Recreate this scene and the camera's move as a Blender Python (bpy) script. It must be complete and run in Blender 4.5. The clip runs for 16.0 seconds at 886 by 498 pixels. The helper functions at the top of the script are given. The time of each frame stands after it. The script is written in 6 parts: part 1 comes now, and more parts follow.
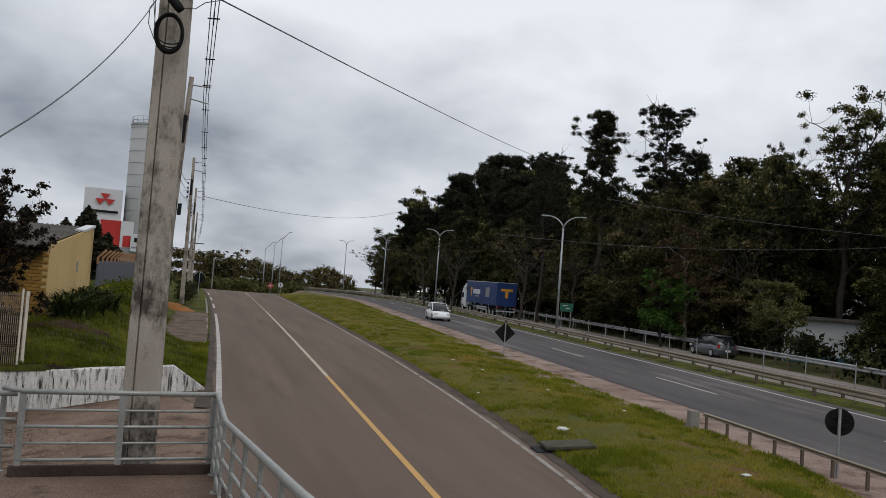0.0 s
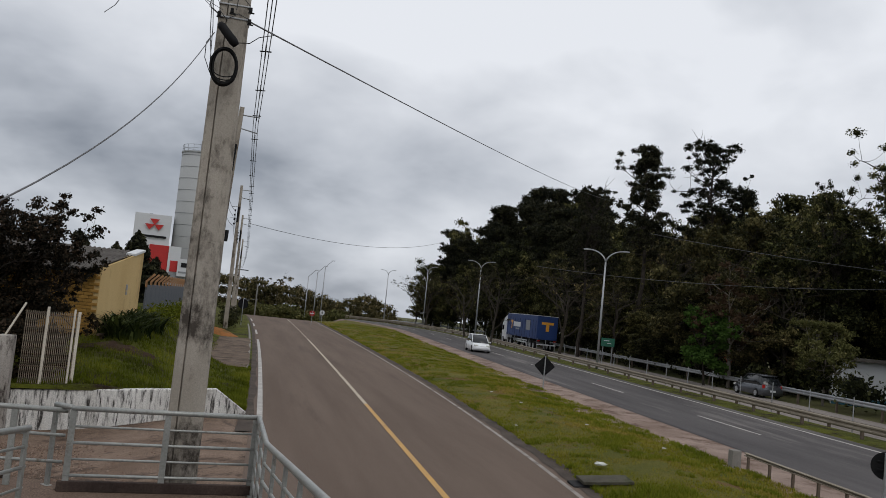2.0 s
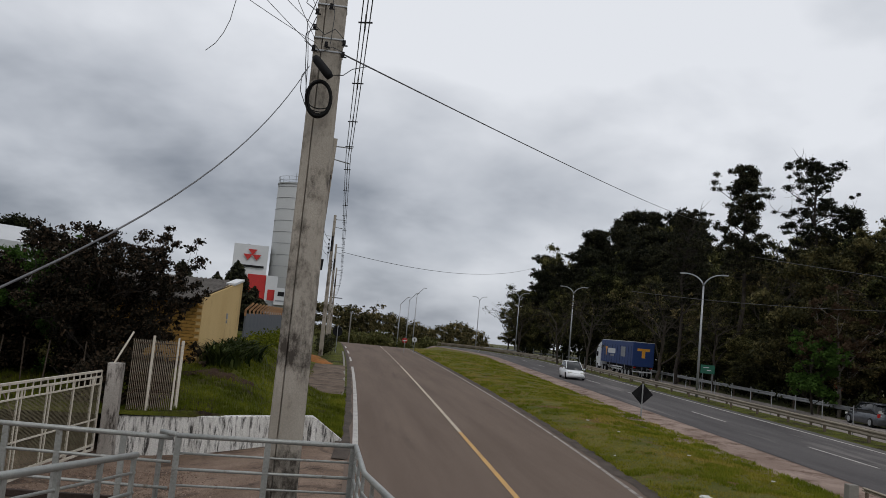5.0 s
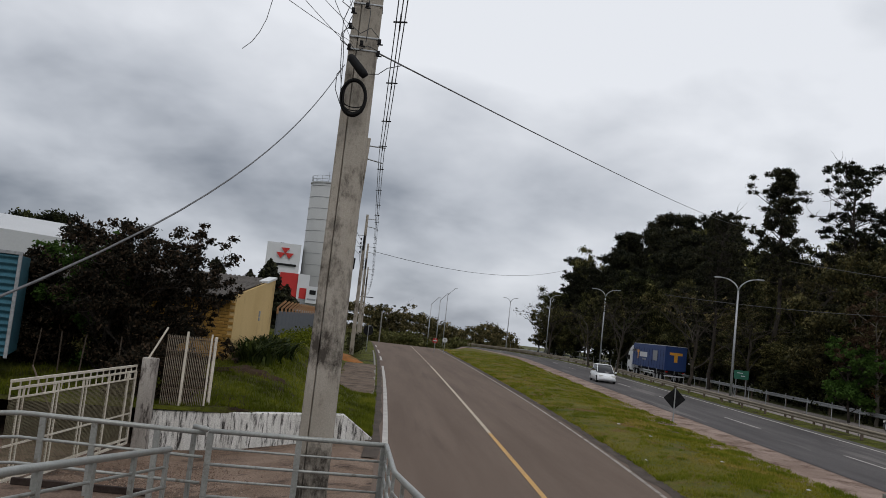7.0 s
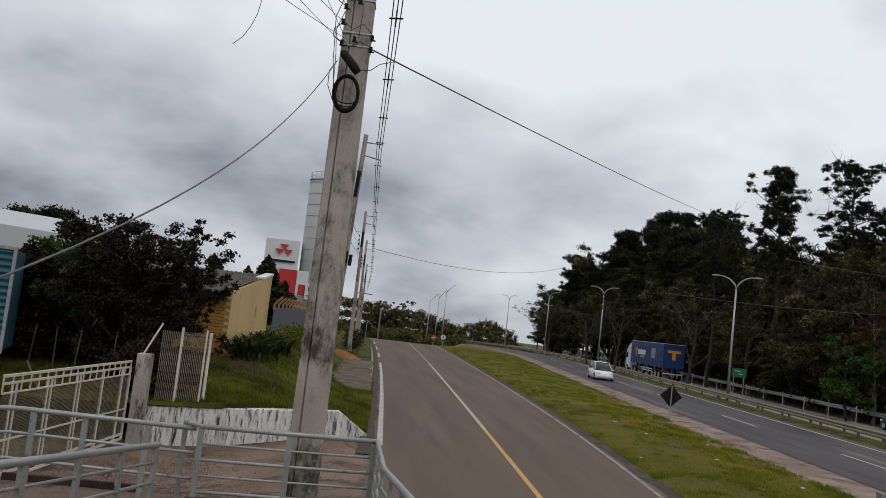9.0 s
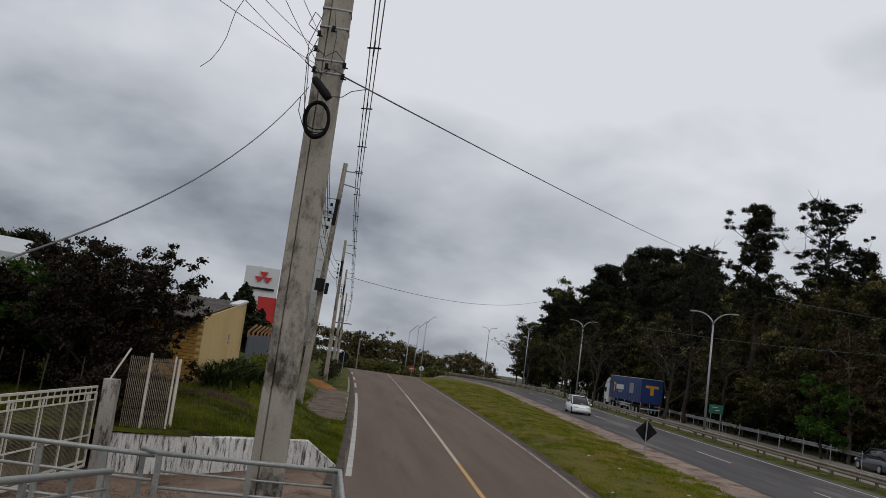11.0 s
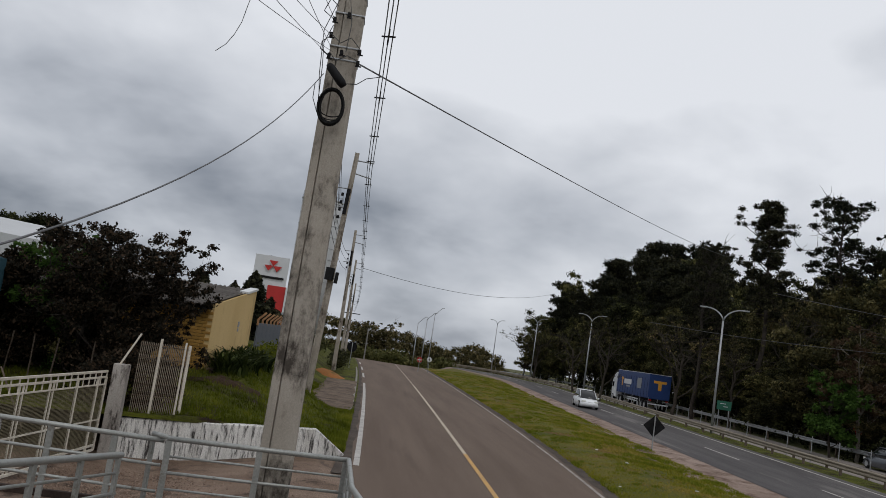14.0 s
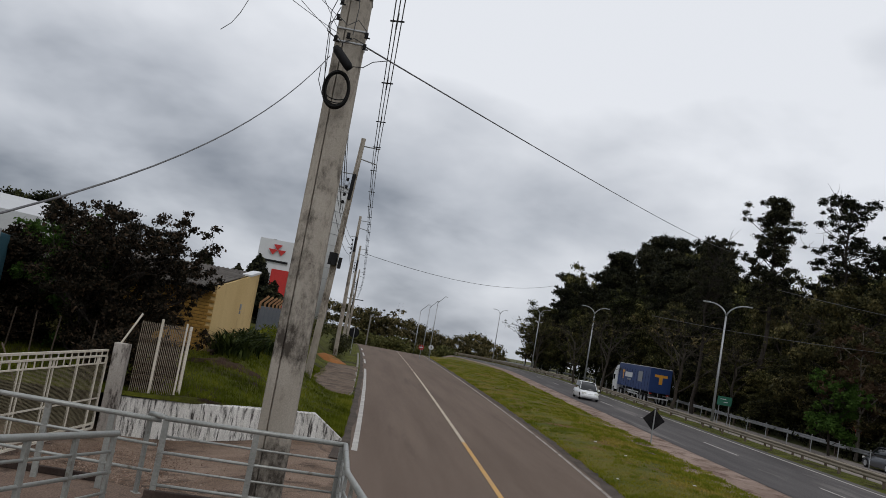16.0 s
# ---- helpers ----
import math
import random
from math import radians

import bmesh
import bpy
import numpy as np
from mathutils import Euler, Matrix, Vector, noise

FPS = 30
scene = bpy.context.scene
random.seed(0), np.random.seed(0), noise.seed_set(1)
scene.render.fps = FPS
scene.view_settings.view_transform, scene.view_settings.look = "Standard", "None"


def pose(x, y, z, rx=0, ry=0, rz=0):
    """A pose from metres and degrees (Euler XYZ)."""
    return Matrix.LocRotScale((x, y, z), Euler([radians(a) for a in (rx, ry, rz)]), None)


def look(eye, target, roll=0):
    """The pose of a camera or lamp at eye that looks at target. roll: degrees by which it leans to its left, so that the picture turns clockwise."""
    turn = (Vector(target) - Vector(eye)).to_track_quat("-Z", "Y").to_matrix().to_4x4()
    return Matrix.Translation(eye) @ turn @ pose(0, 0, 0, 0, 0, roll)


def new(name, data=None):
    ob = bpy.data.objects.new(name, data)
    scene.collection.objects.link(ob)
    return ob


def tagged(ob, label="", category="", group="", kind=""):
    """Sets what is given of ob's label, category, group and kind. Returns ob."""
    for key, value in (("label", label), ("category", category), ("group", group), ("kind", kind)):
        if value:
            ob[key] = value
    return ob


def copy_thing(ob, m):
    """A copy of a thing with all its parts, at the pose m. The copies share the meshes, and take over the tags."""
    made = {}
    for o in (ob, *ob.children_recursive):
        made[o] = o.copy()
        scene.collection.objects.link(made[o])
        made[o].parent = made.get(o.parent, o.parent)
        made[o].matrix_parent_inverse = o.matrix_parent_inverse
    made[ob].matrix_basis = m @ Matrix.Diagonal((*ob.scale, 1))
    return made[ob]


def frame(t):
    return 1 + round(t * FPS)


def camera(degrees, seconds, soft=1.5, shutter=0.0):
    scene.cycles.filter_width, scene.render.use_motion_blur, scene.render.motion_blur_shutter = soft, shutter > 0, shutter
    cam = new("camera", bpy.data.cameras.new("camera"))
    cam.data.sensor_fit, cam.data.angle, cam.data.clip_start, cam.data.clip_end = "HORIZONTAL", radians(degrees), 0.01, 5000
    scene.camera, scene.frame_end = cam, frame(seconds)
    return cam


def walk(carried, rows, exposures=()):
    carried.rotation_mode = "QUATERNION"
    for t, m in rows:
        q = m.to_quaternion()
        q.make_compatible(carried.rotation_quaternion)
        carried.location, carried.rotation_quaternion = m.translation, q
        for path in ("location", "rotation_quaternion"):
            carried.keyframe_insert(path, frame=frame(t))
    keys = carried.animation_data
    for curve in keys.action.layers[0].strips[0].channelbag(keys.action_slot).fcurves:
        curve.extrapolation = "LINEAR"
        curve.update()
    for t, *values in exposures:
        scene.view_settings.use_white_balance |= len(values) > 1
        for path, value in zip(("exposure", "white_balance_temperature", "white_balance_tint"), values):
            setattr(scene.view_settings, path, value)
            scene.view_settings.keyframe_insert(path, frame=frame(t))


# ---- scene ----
cam = camera(56.0, 16.0, 0.6)
PATH = [
    (0, (0.444, -0.819, 3.403), (0.427, 1.179, 3.482), 4.3),
    (0.5, (0.489, -0.885, 3.408), (0.487, 1.113, 3.502), 4.9),
    (1, (0.412, -0.72, 3.408), (0.337, 1.275, 3.522), 5.4),
    (1.5, (0.436, -0.927, 3.392), (0.324, 1.065, 3.524), 5.6),
    (2, (0.466, -1.008, 3.384), (0.343, 0.983, 3.529), 5.7),
    (2.5, (0.412, -0.95, 3.386), (0.218, 1.034, 3.549), 6.0),
    (3, (0.422, -1.003, 3.389), (0.206, 0.977, 3.569), 6.1),
    (3.5, (0.414, -0.979, 3.387), (0.173, 0.997, 3.582), 6.3),
    (4, (0.406, -0.924, 3.395), (0.151, 1.049, 3.609), 6.1),
    (4.5, (0.415, -0.933, 3.391), (0.145, 1.038, 3.597), 5.5),
    (5, (0.398, -0.891, 3.393), (0.055, 1.071, 3.58), 5.4),
    (5.2, (0.421, -0.909, 3.379), (0.05, 1.047, 3.569), 5.5),
    (7.5, (0.362, -0.844, 3.386), (-0.055, 1.104, 3.566), 6.3),
    (8, (0.365, -0.857, 3.394), (-0.046, 1.093, 3.572), 6.3),
    (8.5, (0.412, -0.869, 3.411), (0.035, 1.089, 3.567), 6.3),
    (9, (0.479, -0.82, 3.389), (0.064, 1.129, 3.563), 6.5),
    (9.2, (0.517, -0.797, 3.388), (0.075, 1.146, 3.562), 6.7),
    (11.3, (0.692, -0.73, 3.368), (0.344, 1.222, 3.63), 7.7),
    (11.5, (0.697, -0.763, 3.359), (0.37, 1.192, 3.624), 7.9),
    (12, (0.648, -0.715, 3.353), (0.321, 1.24, 3.625), 8.7),
    (12.5, (0.655, -0.686, 3.341), (0.341, 1.272, 3.602), 8.8),
    (13, (0.634, -0.641, 3.351), (0.298, 1.316, 3.586), 8.6),
    (13.5, (0.648, -0.671, 3.34), (0.291, 1.282, 3.575), 8.4),
    (14, (0.62, -0.661, 3.348), (0.22, 1.285, 3.579), 8.5),
    (14.5, (0.623, -0.598, 3.347), (0.204, 1.344, 3.577), 8.7),
    (15, (0.608, -0.557, 3.348), (0.162, 1.381, 3.557), 9.0),
    (15.5, (0.615, -0.606, 3.342), (0.164, 1.331, 3.551), 9.5),
    (16, (0.636, -0.575, 3.339), (0.229, 1.373, 3.541), 10.0),
]
walk(cam, [(t, look(eye, target, roll)) for t, eye, target, roll in PATH], [(0.0, 0.1), (2.0, 0.05), (4.0, -0.02), (7.5, 0.06), (9.0, 0.07), (11.5, -0.18), (12.5, -0.17), (13.5, -0.06), (15.0, -0.01), (16.0, 0.03)])

# ---- world, sun, exposure ----
world = bpy.data.worlds.new("overcast_sky")
scene.world = world
world.use_nodes = True


def wire_nodes(tree):
    tree.nodes.clear()

    def add(kind, **props):
        n = tree.nodes.new(kind)
        for k, v in props.items():
            if k in n.inputs:
                n.inputs[k].default_value = v
        return n

    return add, tree.links.new


add, link = wire_nodes(world.node_tree)
tc = add("ShaderNodeTexCoord")
sep = add("ShaderNodeSeparateXYZ")
link(tc.outputs["Generated"], sep.inputs[0])
up = add("ShaderNodeMath")
up.operation = "MAXIMUM"
link(sep.outputs["Z"], up.inputs[0])
up.inputs[1].default_value = 0.0
lift = add("ShaderNodeMath")
lift.operation = "ADD"
link(up.outputs[0], lift.inputs[0])
lift.inputs[1].default_value = 0.6
div = add("ShaderNodeVectorMath")
div.operation = "DIVIDE"
link(tc.outputs["Generated"], div.inputs[0])
cmb = add("ShaderNodeCombineXYZ")
for i in range(3):
    link(lift.outputs[0], cmb.inputs[i])
link(cmb.outputs[0], div.inputs[1])
flat = add("ShaderNodeMapping")
flat.inputs["Location"].default_value = (3.45, 1.7, 0.4)
flat.inputs["Scale"].default_value = (1.0, 1.0, 1.7)
link(div.outputs[0], flat.inputs["Vector"])
cl1 = add("ShaderNodeTexNoise", Scale=2.0, Detail=4.0, Roughness=0.45, Distortion=0.15)
link(flat.outputs[0], cl1.inputs["Vector"])
cl2 = add("ShaderNodeTexNoise", Scale=5.5, Detail=4.0, Roughness=0.5, Distortion=0.15)
link(flat.outputs[0], cl2.inputs["Vector"])
mixn = add("ShaderNodeMix")
mixn.data_type = "FLOAT"
mixn.inputs[0].default_value = 0.34
link(cl1.outputs["Fac"], mixn.inputs[2])
link(cl2.outputs["Fac"], mixn.inputs[3])
# the cloud thins straight ahead and thickens to both sides
calm = add("ShaderNodeMath")
calm.operation = "MULTIPLY_ADD"
link(mixn.outputs[0], calm.inputs[0])
calm.inputs[1].default_value, calm.inputs[2].default_value = 1.0, 0.0
off = add("ShaderNodeMath")
off.operation = "SUBTRACT"
link(sep.outputs["X"], off.inputs[0])
off.inputs[1].default_value = 0.1
west = add("ShaderNodeMath")
west.operation = "ABSOLUTE"
link(off.outputs[0], west.inputs[0])
side = add("ShaderNodeMath")
side.operation = "MULTIPLY_ADD"
link(west.outputs[0], side.inputs[0])
side.inputs[1].default_value = -0.175
link(calm.outputs[0], side.inputs[2])
high = add("ShaderNodeMath")
high.operation = "MULTIPLY_ADD"
link(up.outputs[0], high.inputs[0])
high.inputs[1].default_value = 0.92
link(side.outputs[0], high.inputs[2])
ramp = add("ShaderNodeValToRGB")
ramp.color_ramp.elements[0].position = 0.34
ramp.color_ramp.elements[0].color = (0.17, 0.195, 0.24, 1)
ramp.color_ramp.elements[1].position = 0.74
ramp.color_ramp.elements[1].color = (0.81, 0.835, 0.885, 1)
e = ramp.color_ramp.elements.new(0.53)
e.color = (0.5, 0.53, 0.585, 1)
link(high.outputs[0], ramp.inputs[0])
bgc = add("ShaderNodeBackground", Strength=1.0)
link(ramp.outputs[0], bgc.inputs["Color"])
sky = add("ShaderNodeTexSky")
sky.sky_type = "NISHITA"
sky.sun_disc = False
sky.sun_elevation = radians(55)
sky.sun_rotation = radians(120)
bgs = add("ShaderNodeBackground", Strength=0.05)
link(sky.outputs[0], bgs.inputs["Color"])
both = add("ShaderNodeMixShader", Fac=0.93)
link(bgs.outputs[0], both.inputs[1])
link(bgc.outputs[0], both.inputs[2])
wout = add("ShaderNodeOutputWorld")
link(both.outputs[0], wout.inputs[0])

sun = new("sun", bpy.data.lights.new("sun", "SUN"))
sun.data.energy = 0.5
sun.data.angle = radians(25)
sun.data.color = (1.0, 0.97, 0.93)
sun.matrix_world = look((30, -20, 60), (0, 20, 0))

# ---- materials ----
def mat(name, a, b, rough=0.8, scale=2.0, fine=40.0, bump=0.2, metal=0.0, spots=None, spot_scale=0.6, spot_at=0.6, random=0.0, stretch=(1, 1, 1), dist=0.02, cracks=0.0, grain=0.38, turn=0.0):
    """Two-tone procedural surface: large patches, fine grain, optional stains, relief."""
    m = bpy.data.materials.new(name)
    m.use_nodes = True
    add, link = wire_nodes(m.node_tree)
    tc = add("ShaderNodeTexCoord")
    mp = add("ShaderNodeMapping")
    mp.vector_type = "TEXTURE"
    mp.inputs["Rotation"].default_value = (0, 0, radians(turn))
    mp.inputs["Scale"].default_value = [1 / v for v in stretch]
    link(tc.outputs["Object"], mp.inputs["Vector"])
    n1 = add("ShaderNodeTexNoise", Scale=scale, Detail=6.0, Roughness=0.6)
    n2 = add("ShaderNodeTexNoise", Scale=fine, Detail=4.0, Roughness=0.65)
    link(mp.outputs[0], n1.inputs["Vector"])
    link(tc.outputs["Object"], n2.inputs["Vector"])
    con = add("ShaderNodeMapRange")
    con.inputs[1].default_value, con.inputs[2].default_value = 0.34, 0.66
    link(n1.outputs["Fac"], con.inputs[0])
    mx = add("ShaderNodeMix")
    mx.data_type = "RGBA"
    mx.inputs[6].default_value, mx.inputs[7].default_value = (*a, 1), (*b, 1)
    link(con.outputs[0], mx.inputs[0])
    col = mx.outputs[2]
    if spots:
        n3 = add("ShaderNodeTexNoise", Scale=spot_scale, Detail=8.0, Roughness=0.7)
        link(mp.outputs[0], n3.inputs["Vector"])
        r3 = add("ShaderNodeMapRange")
        r3.inputs[1].default_value, r3.inputs[2].default_value = spot_at, spot_at + 0.12
        link(n3.outputs["Fac"], r3.inputs[0])
        m3 = add("ShaderNodeMix")
        m3.data_type = "RGBA"
        link(r3.outputs[0], m3.inputs[0])
        link(col, m3.inputs[6])
        m3.inputs[7].default_value = (*spots, 1)
        col = m3.outputs[2]
    if cracks:
        wob = add("ShaderNodeTexNoise", Scale=cracks * 4, Detail=4.0)
        link(mp.outputs[0], wob.inputs["Vector"])
        va = add("ShaderNodeVectorMath")
        va.operation = "MULTIPLY_ADD"
        link(wob.outputs["Color"], va.inputs[0])
        va.inputs[1].default_value = (0.5 / cracks, 0.5 / cracks, 0)
        link(mp.outputs[0], va.inputs[2])
        vo = add("ShaderNodeTexVoronoi", Scale=cracks)
        vo.feature = "DISTANCE_TO_EDGE"
        link(va.outputs[0], vo.inputs["Vector"])
        r4 = add("ShaderNodeMapRange")
        r4.inputs[1].default_value, r4.inputs[2].default_value = 0.004, 0.014
        r4.inputs[3].default_value, r4.inputs[4].default_value = 0.5, 0.0
        link(vo.outputs["Distance"], r4.inputs[0])
        m4 = add("ShaderNodeMix")
        m4.data_type = "RGBA"
        link(r4.outputs[0], m4.inputs[0])
        link(col, m4.inputs[6])
        m4.inputs[7].default_value = (0.03, 0.025, 0.02, 1)
        col = m4.outputs[2]
    hsv = add("ShaderNodeHueSaturation")
    g = add("ShaderNodeMapRange")
    g.inputs[3].default_value, g.inputs[4].default_value = 1 - grain * 1.6, 1 + grain * 1.6
    link(n2.outputs["Fac"], g.inputs[0])
    val = g.outputs[0]
    if random:
        oi = add("ShaderNodeObjectInfo")
        rr = add("ShaderNodeMapRange")
        rr.inputs[3].default_value, rr.inputs[4].default_value = 1 - random, 1 + random
        link(oi.outputs["Random"], rr.inputs[0])
        mm = add("ShaderNodeMath")
        mm.operation = "MULTIPLY"
        link(val, mm.inputs[0])
        link(rr.outputs[0], mm.inputs[1])
        val = mm.outputs[0]
    link(val, hsv.inputs["Value"])
    link(col, hsv.inputs["Color"])
    p = add("ShaderNodeBsdfPrincipled", Roughness=rough, Metallic=metal)
    p.inputs["Specular IOR Level"].default_value = 0.18 if rough >= 0.7 else 0.45
    link(hsv.outputs[0], p.inputs["Base Color"])
    if bump:
        bp = add("ShaderNodeBump", Strength=bump, Distance=dist)
        link(n2.outputs["Fac"], bp.inputs["Height"])
        link(bp.outputs[0], p.inputs["Normal"])
    o = add("ShaderNodeOutputMaterial")
    link(p.outputs[0], o.inputs[0])
    return m


def leaf_mat(name, a, b, c, trans=0.22, rough=0.75, patch=0.45, scale=0.45, vary=0.0):
    m = bpy.data.materials.new(name)
    m.use_nodes = True
    add, link = wire_nodes(m.node_tree)
    geo = add("ShaderNodeNewGeometry")
    tc = add("ShaderNodeTexCoord")
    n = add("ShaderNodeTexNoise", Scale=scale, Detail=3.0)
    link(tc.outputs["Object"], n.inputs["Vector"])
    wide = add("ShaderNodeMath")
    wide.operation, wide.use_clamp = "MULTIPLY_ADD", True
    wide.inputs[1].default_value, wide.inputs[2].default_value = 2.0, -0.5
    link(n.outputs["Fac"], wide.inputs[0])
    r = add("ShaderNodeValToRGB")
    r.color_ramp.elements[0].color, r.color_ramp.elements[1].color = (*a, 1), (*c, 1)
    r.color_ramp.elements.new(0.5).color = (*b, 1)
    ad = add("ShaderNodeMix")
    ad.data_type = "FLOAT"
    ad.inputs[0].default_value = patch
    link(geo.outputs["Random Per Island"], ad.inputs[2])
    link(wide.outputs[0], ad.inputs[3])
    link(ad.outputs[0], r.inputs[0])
    col = r.outputs[0]
    if vary:
        oi = add("ShaderNodeObjectInfo")
        hsv = add("ShaderNodeHueSaturation")
        for out, lo, hi, sock in (("Random", 1 - vary, 1 + vary, "Value"), ("Random", 0.53, 0.475, "Hue")):
            rr = add("ShaderNodeMapRange")
            rr.inputs[3].default_value, rr.inputs[4].default_value = lo, hi
            link(oi.outputs[out], rr.inputs[0])
            link(rr.outputs[0], hsv.inputs[sock])
        link(col, hsv.inputs["Color"])
        col = hsv.outputs[0]
    p = add("ShaderNodeBsdfPrincipled", Roughness=rough)
    p.inputs["Specular IOR Level"].default_value = 0.12
    link(col, p.inputs["Base Color"])
    t = add("ShaderNodeBsdfTranslucent")
    link(col, t.inputs["Color"])
    mx = add("ShaderNodeMixShader", Fac=trans)
    link(p.outputs[0], mx.inputs[1])
    link(t.outputs[0], mx.inputs[2])
    o = add("ShaderNodeOutputMaterial")
    link(mx.outputs[0], o.inputs[0])
    return m


ASPHALT = mat("worn_asphalt", (0.108, 0.077, 0.059), (0.142, 0.104, 0.081), 0.9, 0.9, 90, 0.35, spots=(0.082, 0.059, 0.046), spot_scale=0.5, spot_at=0.57, stretch=(1, 0.06, 1), turn=16)
ASPHALT2 = mat("highway_asphalt", (0.052, 0.047, 0.047), (0.09, 0.082, 0.081), 0.8, 0.9, 90, 0.3, spots=(0.145, 0.132, 0.125), spot_scale=0.5, spot_at=0.55, stretch=(1, 0.1, 1), turn=12)
ASPHALT3 = mat("pale_worn_asphalt", (0.19, 0.165, 0.148), (0.25, 0.22, 0.2), 0.9, 0.9, 90, 0.3, spots=(0.13, 0.112, 0.1), spot_scale=0.5, spot_at=0.58, stretch=(1, 0.08, 1), turn=12)
LINE_W = mat("worn_white_road_paint", (0.46, 0.44, 0.41), (0.34, 0.32, 0.3), 0.7, 1.5, 60, 0.1, spots=(0.14, 0.125, 0.115), spot_scale=2.2, spot_at=0.58)
LINE_F = mat("faded_edge_line_paint", (0.33, 0.3, 0.27), (0.22, 0.195, 0.175), 0.8, 1.5, 60, 0.1, spots=(0.095, 0.074, 0.062), spot_scale=1.6, spot_at=0.51)
LINE_C = mat("faded_cream_road_paint", (0.48, 0.41, 0.31), (0.37, 0.32, 0.25), 0.7, 1.5, 60, 0.1, spots=(0.17, 0.14, 0.11), spot_scale=2.2, spot_at=0.57)
POSTW = mat("mouldy_whitewash", (0.4, 0.37, 0.335), (0.27, 0.245, 0.22), 0.9, 2.5, 40, 0.4, spots=(0.06, 0.05, 0.044), spot_scale=5.0, spot_at=0.5, stretch=(1, 1, 0.3))
ROOFW = mat("pale_metal_roof", (0.42, 0.43, 0.44), (0.47, 0.48, 0.49), 0.6, 0.15, 8, 0.05, grain=0.06)
CABLEG = mat("weathered_grey_cable", (0.1, 0.1, 0.105), (0.15, 0.15, 0.155), 0.7, 8.0, 60, 0.0)
LINE_Y = mat("worn_yellow_road_paint", (0.52, 0.3, 0.085), (0.44, 0.27, 0.11), 0.7, 1.5, 60, 0.1, spots=(0.2, 0.14, 0.09), spot_scale=2.2, spot_at=0.57)
GRASS = mat("mown_grass", (0.075, 0.085, 0.012), (0.15, 0.13, 0.025), 0.95, 0.5, 22, 1.0, spots=(0.16, 0.085, 0.04), spot_scale=0.4, spot_at=0.51, dist=0.08, grain=0.6)
# spots: bare dark earth, spread wider to paint the bank's shadowed hollows
BANK = mat("rough_bank_grass", (0.045, 0.054, 0.006), (0.11, 0.115, 0.012), 0.95, 0.8, 25, 0.9, spots=(0.028, 0.018, 0.011), spot_scale=0.7, spot_at=0.5, dist=0.08)
EARTH = mat("ground_earth_and_grass", (0.063, 0.070, 0.021), (0.091, 0.084, 0.035), 0.95, 0.1, 20, 0.5, spots=(0.098, 0.070, 0.042), spot_scale=0.2, spot_at=0.6)
GRAVEL = mat("pinkish_gravel_shoulder", (0.185, 0.13, 0.103), (0.31, 0.235, 0.195), 0.95, 0.5, 60, 0.6, spots=(0.11, 0.068, 0.05), spot_scale=0.8, spot_at=0.5)
STONES = leaf_mat("reddish_gravel", (0.07, 0.045, 0.032), (0.17, 0.115, 0.085), (0.34, 0.26, 0.21), 0.0, 0.9, 0.3, 0.8)
DIRT = mat("dark_gutter_dirt", (0.049, 0.038, 0.032), (0.091, 0.073, 0.059), 0.95, 1.2, 30, 0.7)
SOIL = mat("dark_damp_soil", (0.035, 0.02, 0.013), (0.06, 0.036, 0.024), 0.95, 2.0, 25, 0.9, spots=(0.05, 0.055, 0.012), spot_scale=2.0, spot_at=0.55, dist=0.05)
REDDIRT = mat("orange_earth", (0.3, 0.12, 0.035), (0.2, 0.09, 0.033), 0.95, 1.0, 20, 0.8, spots=(0.07, 0.08, 0.02), spot_scale=1.0, spot_at=0.53)
DRIVE = mat("worn_concrete_driveway", (0.125, 0.083, 0.058), (0.215, 0.153, 0.115), 0.9, 0.7, 45, 0.7, spots=(0.055, 0.036, 0.026), spot_scale=1.1, spot_at=0.52, cracks=0.16, grain=1.1)
PAVEM = mat("worn_grey_pavement", (0.1, 0.07, 0.05), (0.165, 0.122, 0.092), 0.92, 0.8, 55, 0.5, spots=(0.05, 0.036, 0.026), spot_scale=0.9, spot_at=0.5)
LANDING = mat("stained_brown_concrete", (0.11, 0.072, 0.053), (0.165, 0.116, 0.088), 0.9, 0.9, 45, 0.4, spots=(0.045, 0.029, 0.021), spot_scale=0.9, spot_at=0.56, grain=0.8)
KERBM = mat("mossy_dark_concrete", (0.030, 0.021, 0.018), (0.072, 0.051, 0.042), 0.9, 1.5, 30, 0.5)
CONCRETE = mat("weathered_grey_concrete", (0.198, 0.185, 0.165), (0.251, 0.234, 0.211), 0.9, 1.2, 50, 0.35, spots=(0.092, 0.083, 0.073), spot_scale=1.1, spot_at=0.6, stretch=(1, 1, 0.35))
POLE = mat("stained_concrete_pole", (0.28, 0.246, 0.203), (0.38, 0.338, 0.285), 0.9, 1.6, 80, 0.5, spots=(0.08, 0.062, 0.047), spot_scale=1.3, spot_at=0.485, stretch=(1, 1, 0.5))


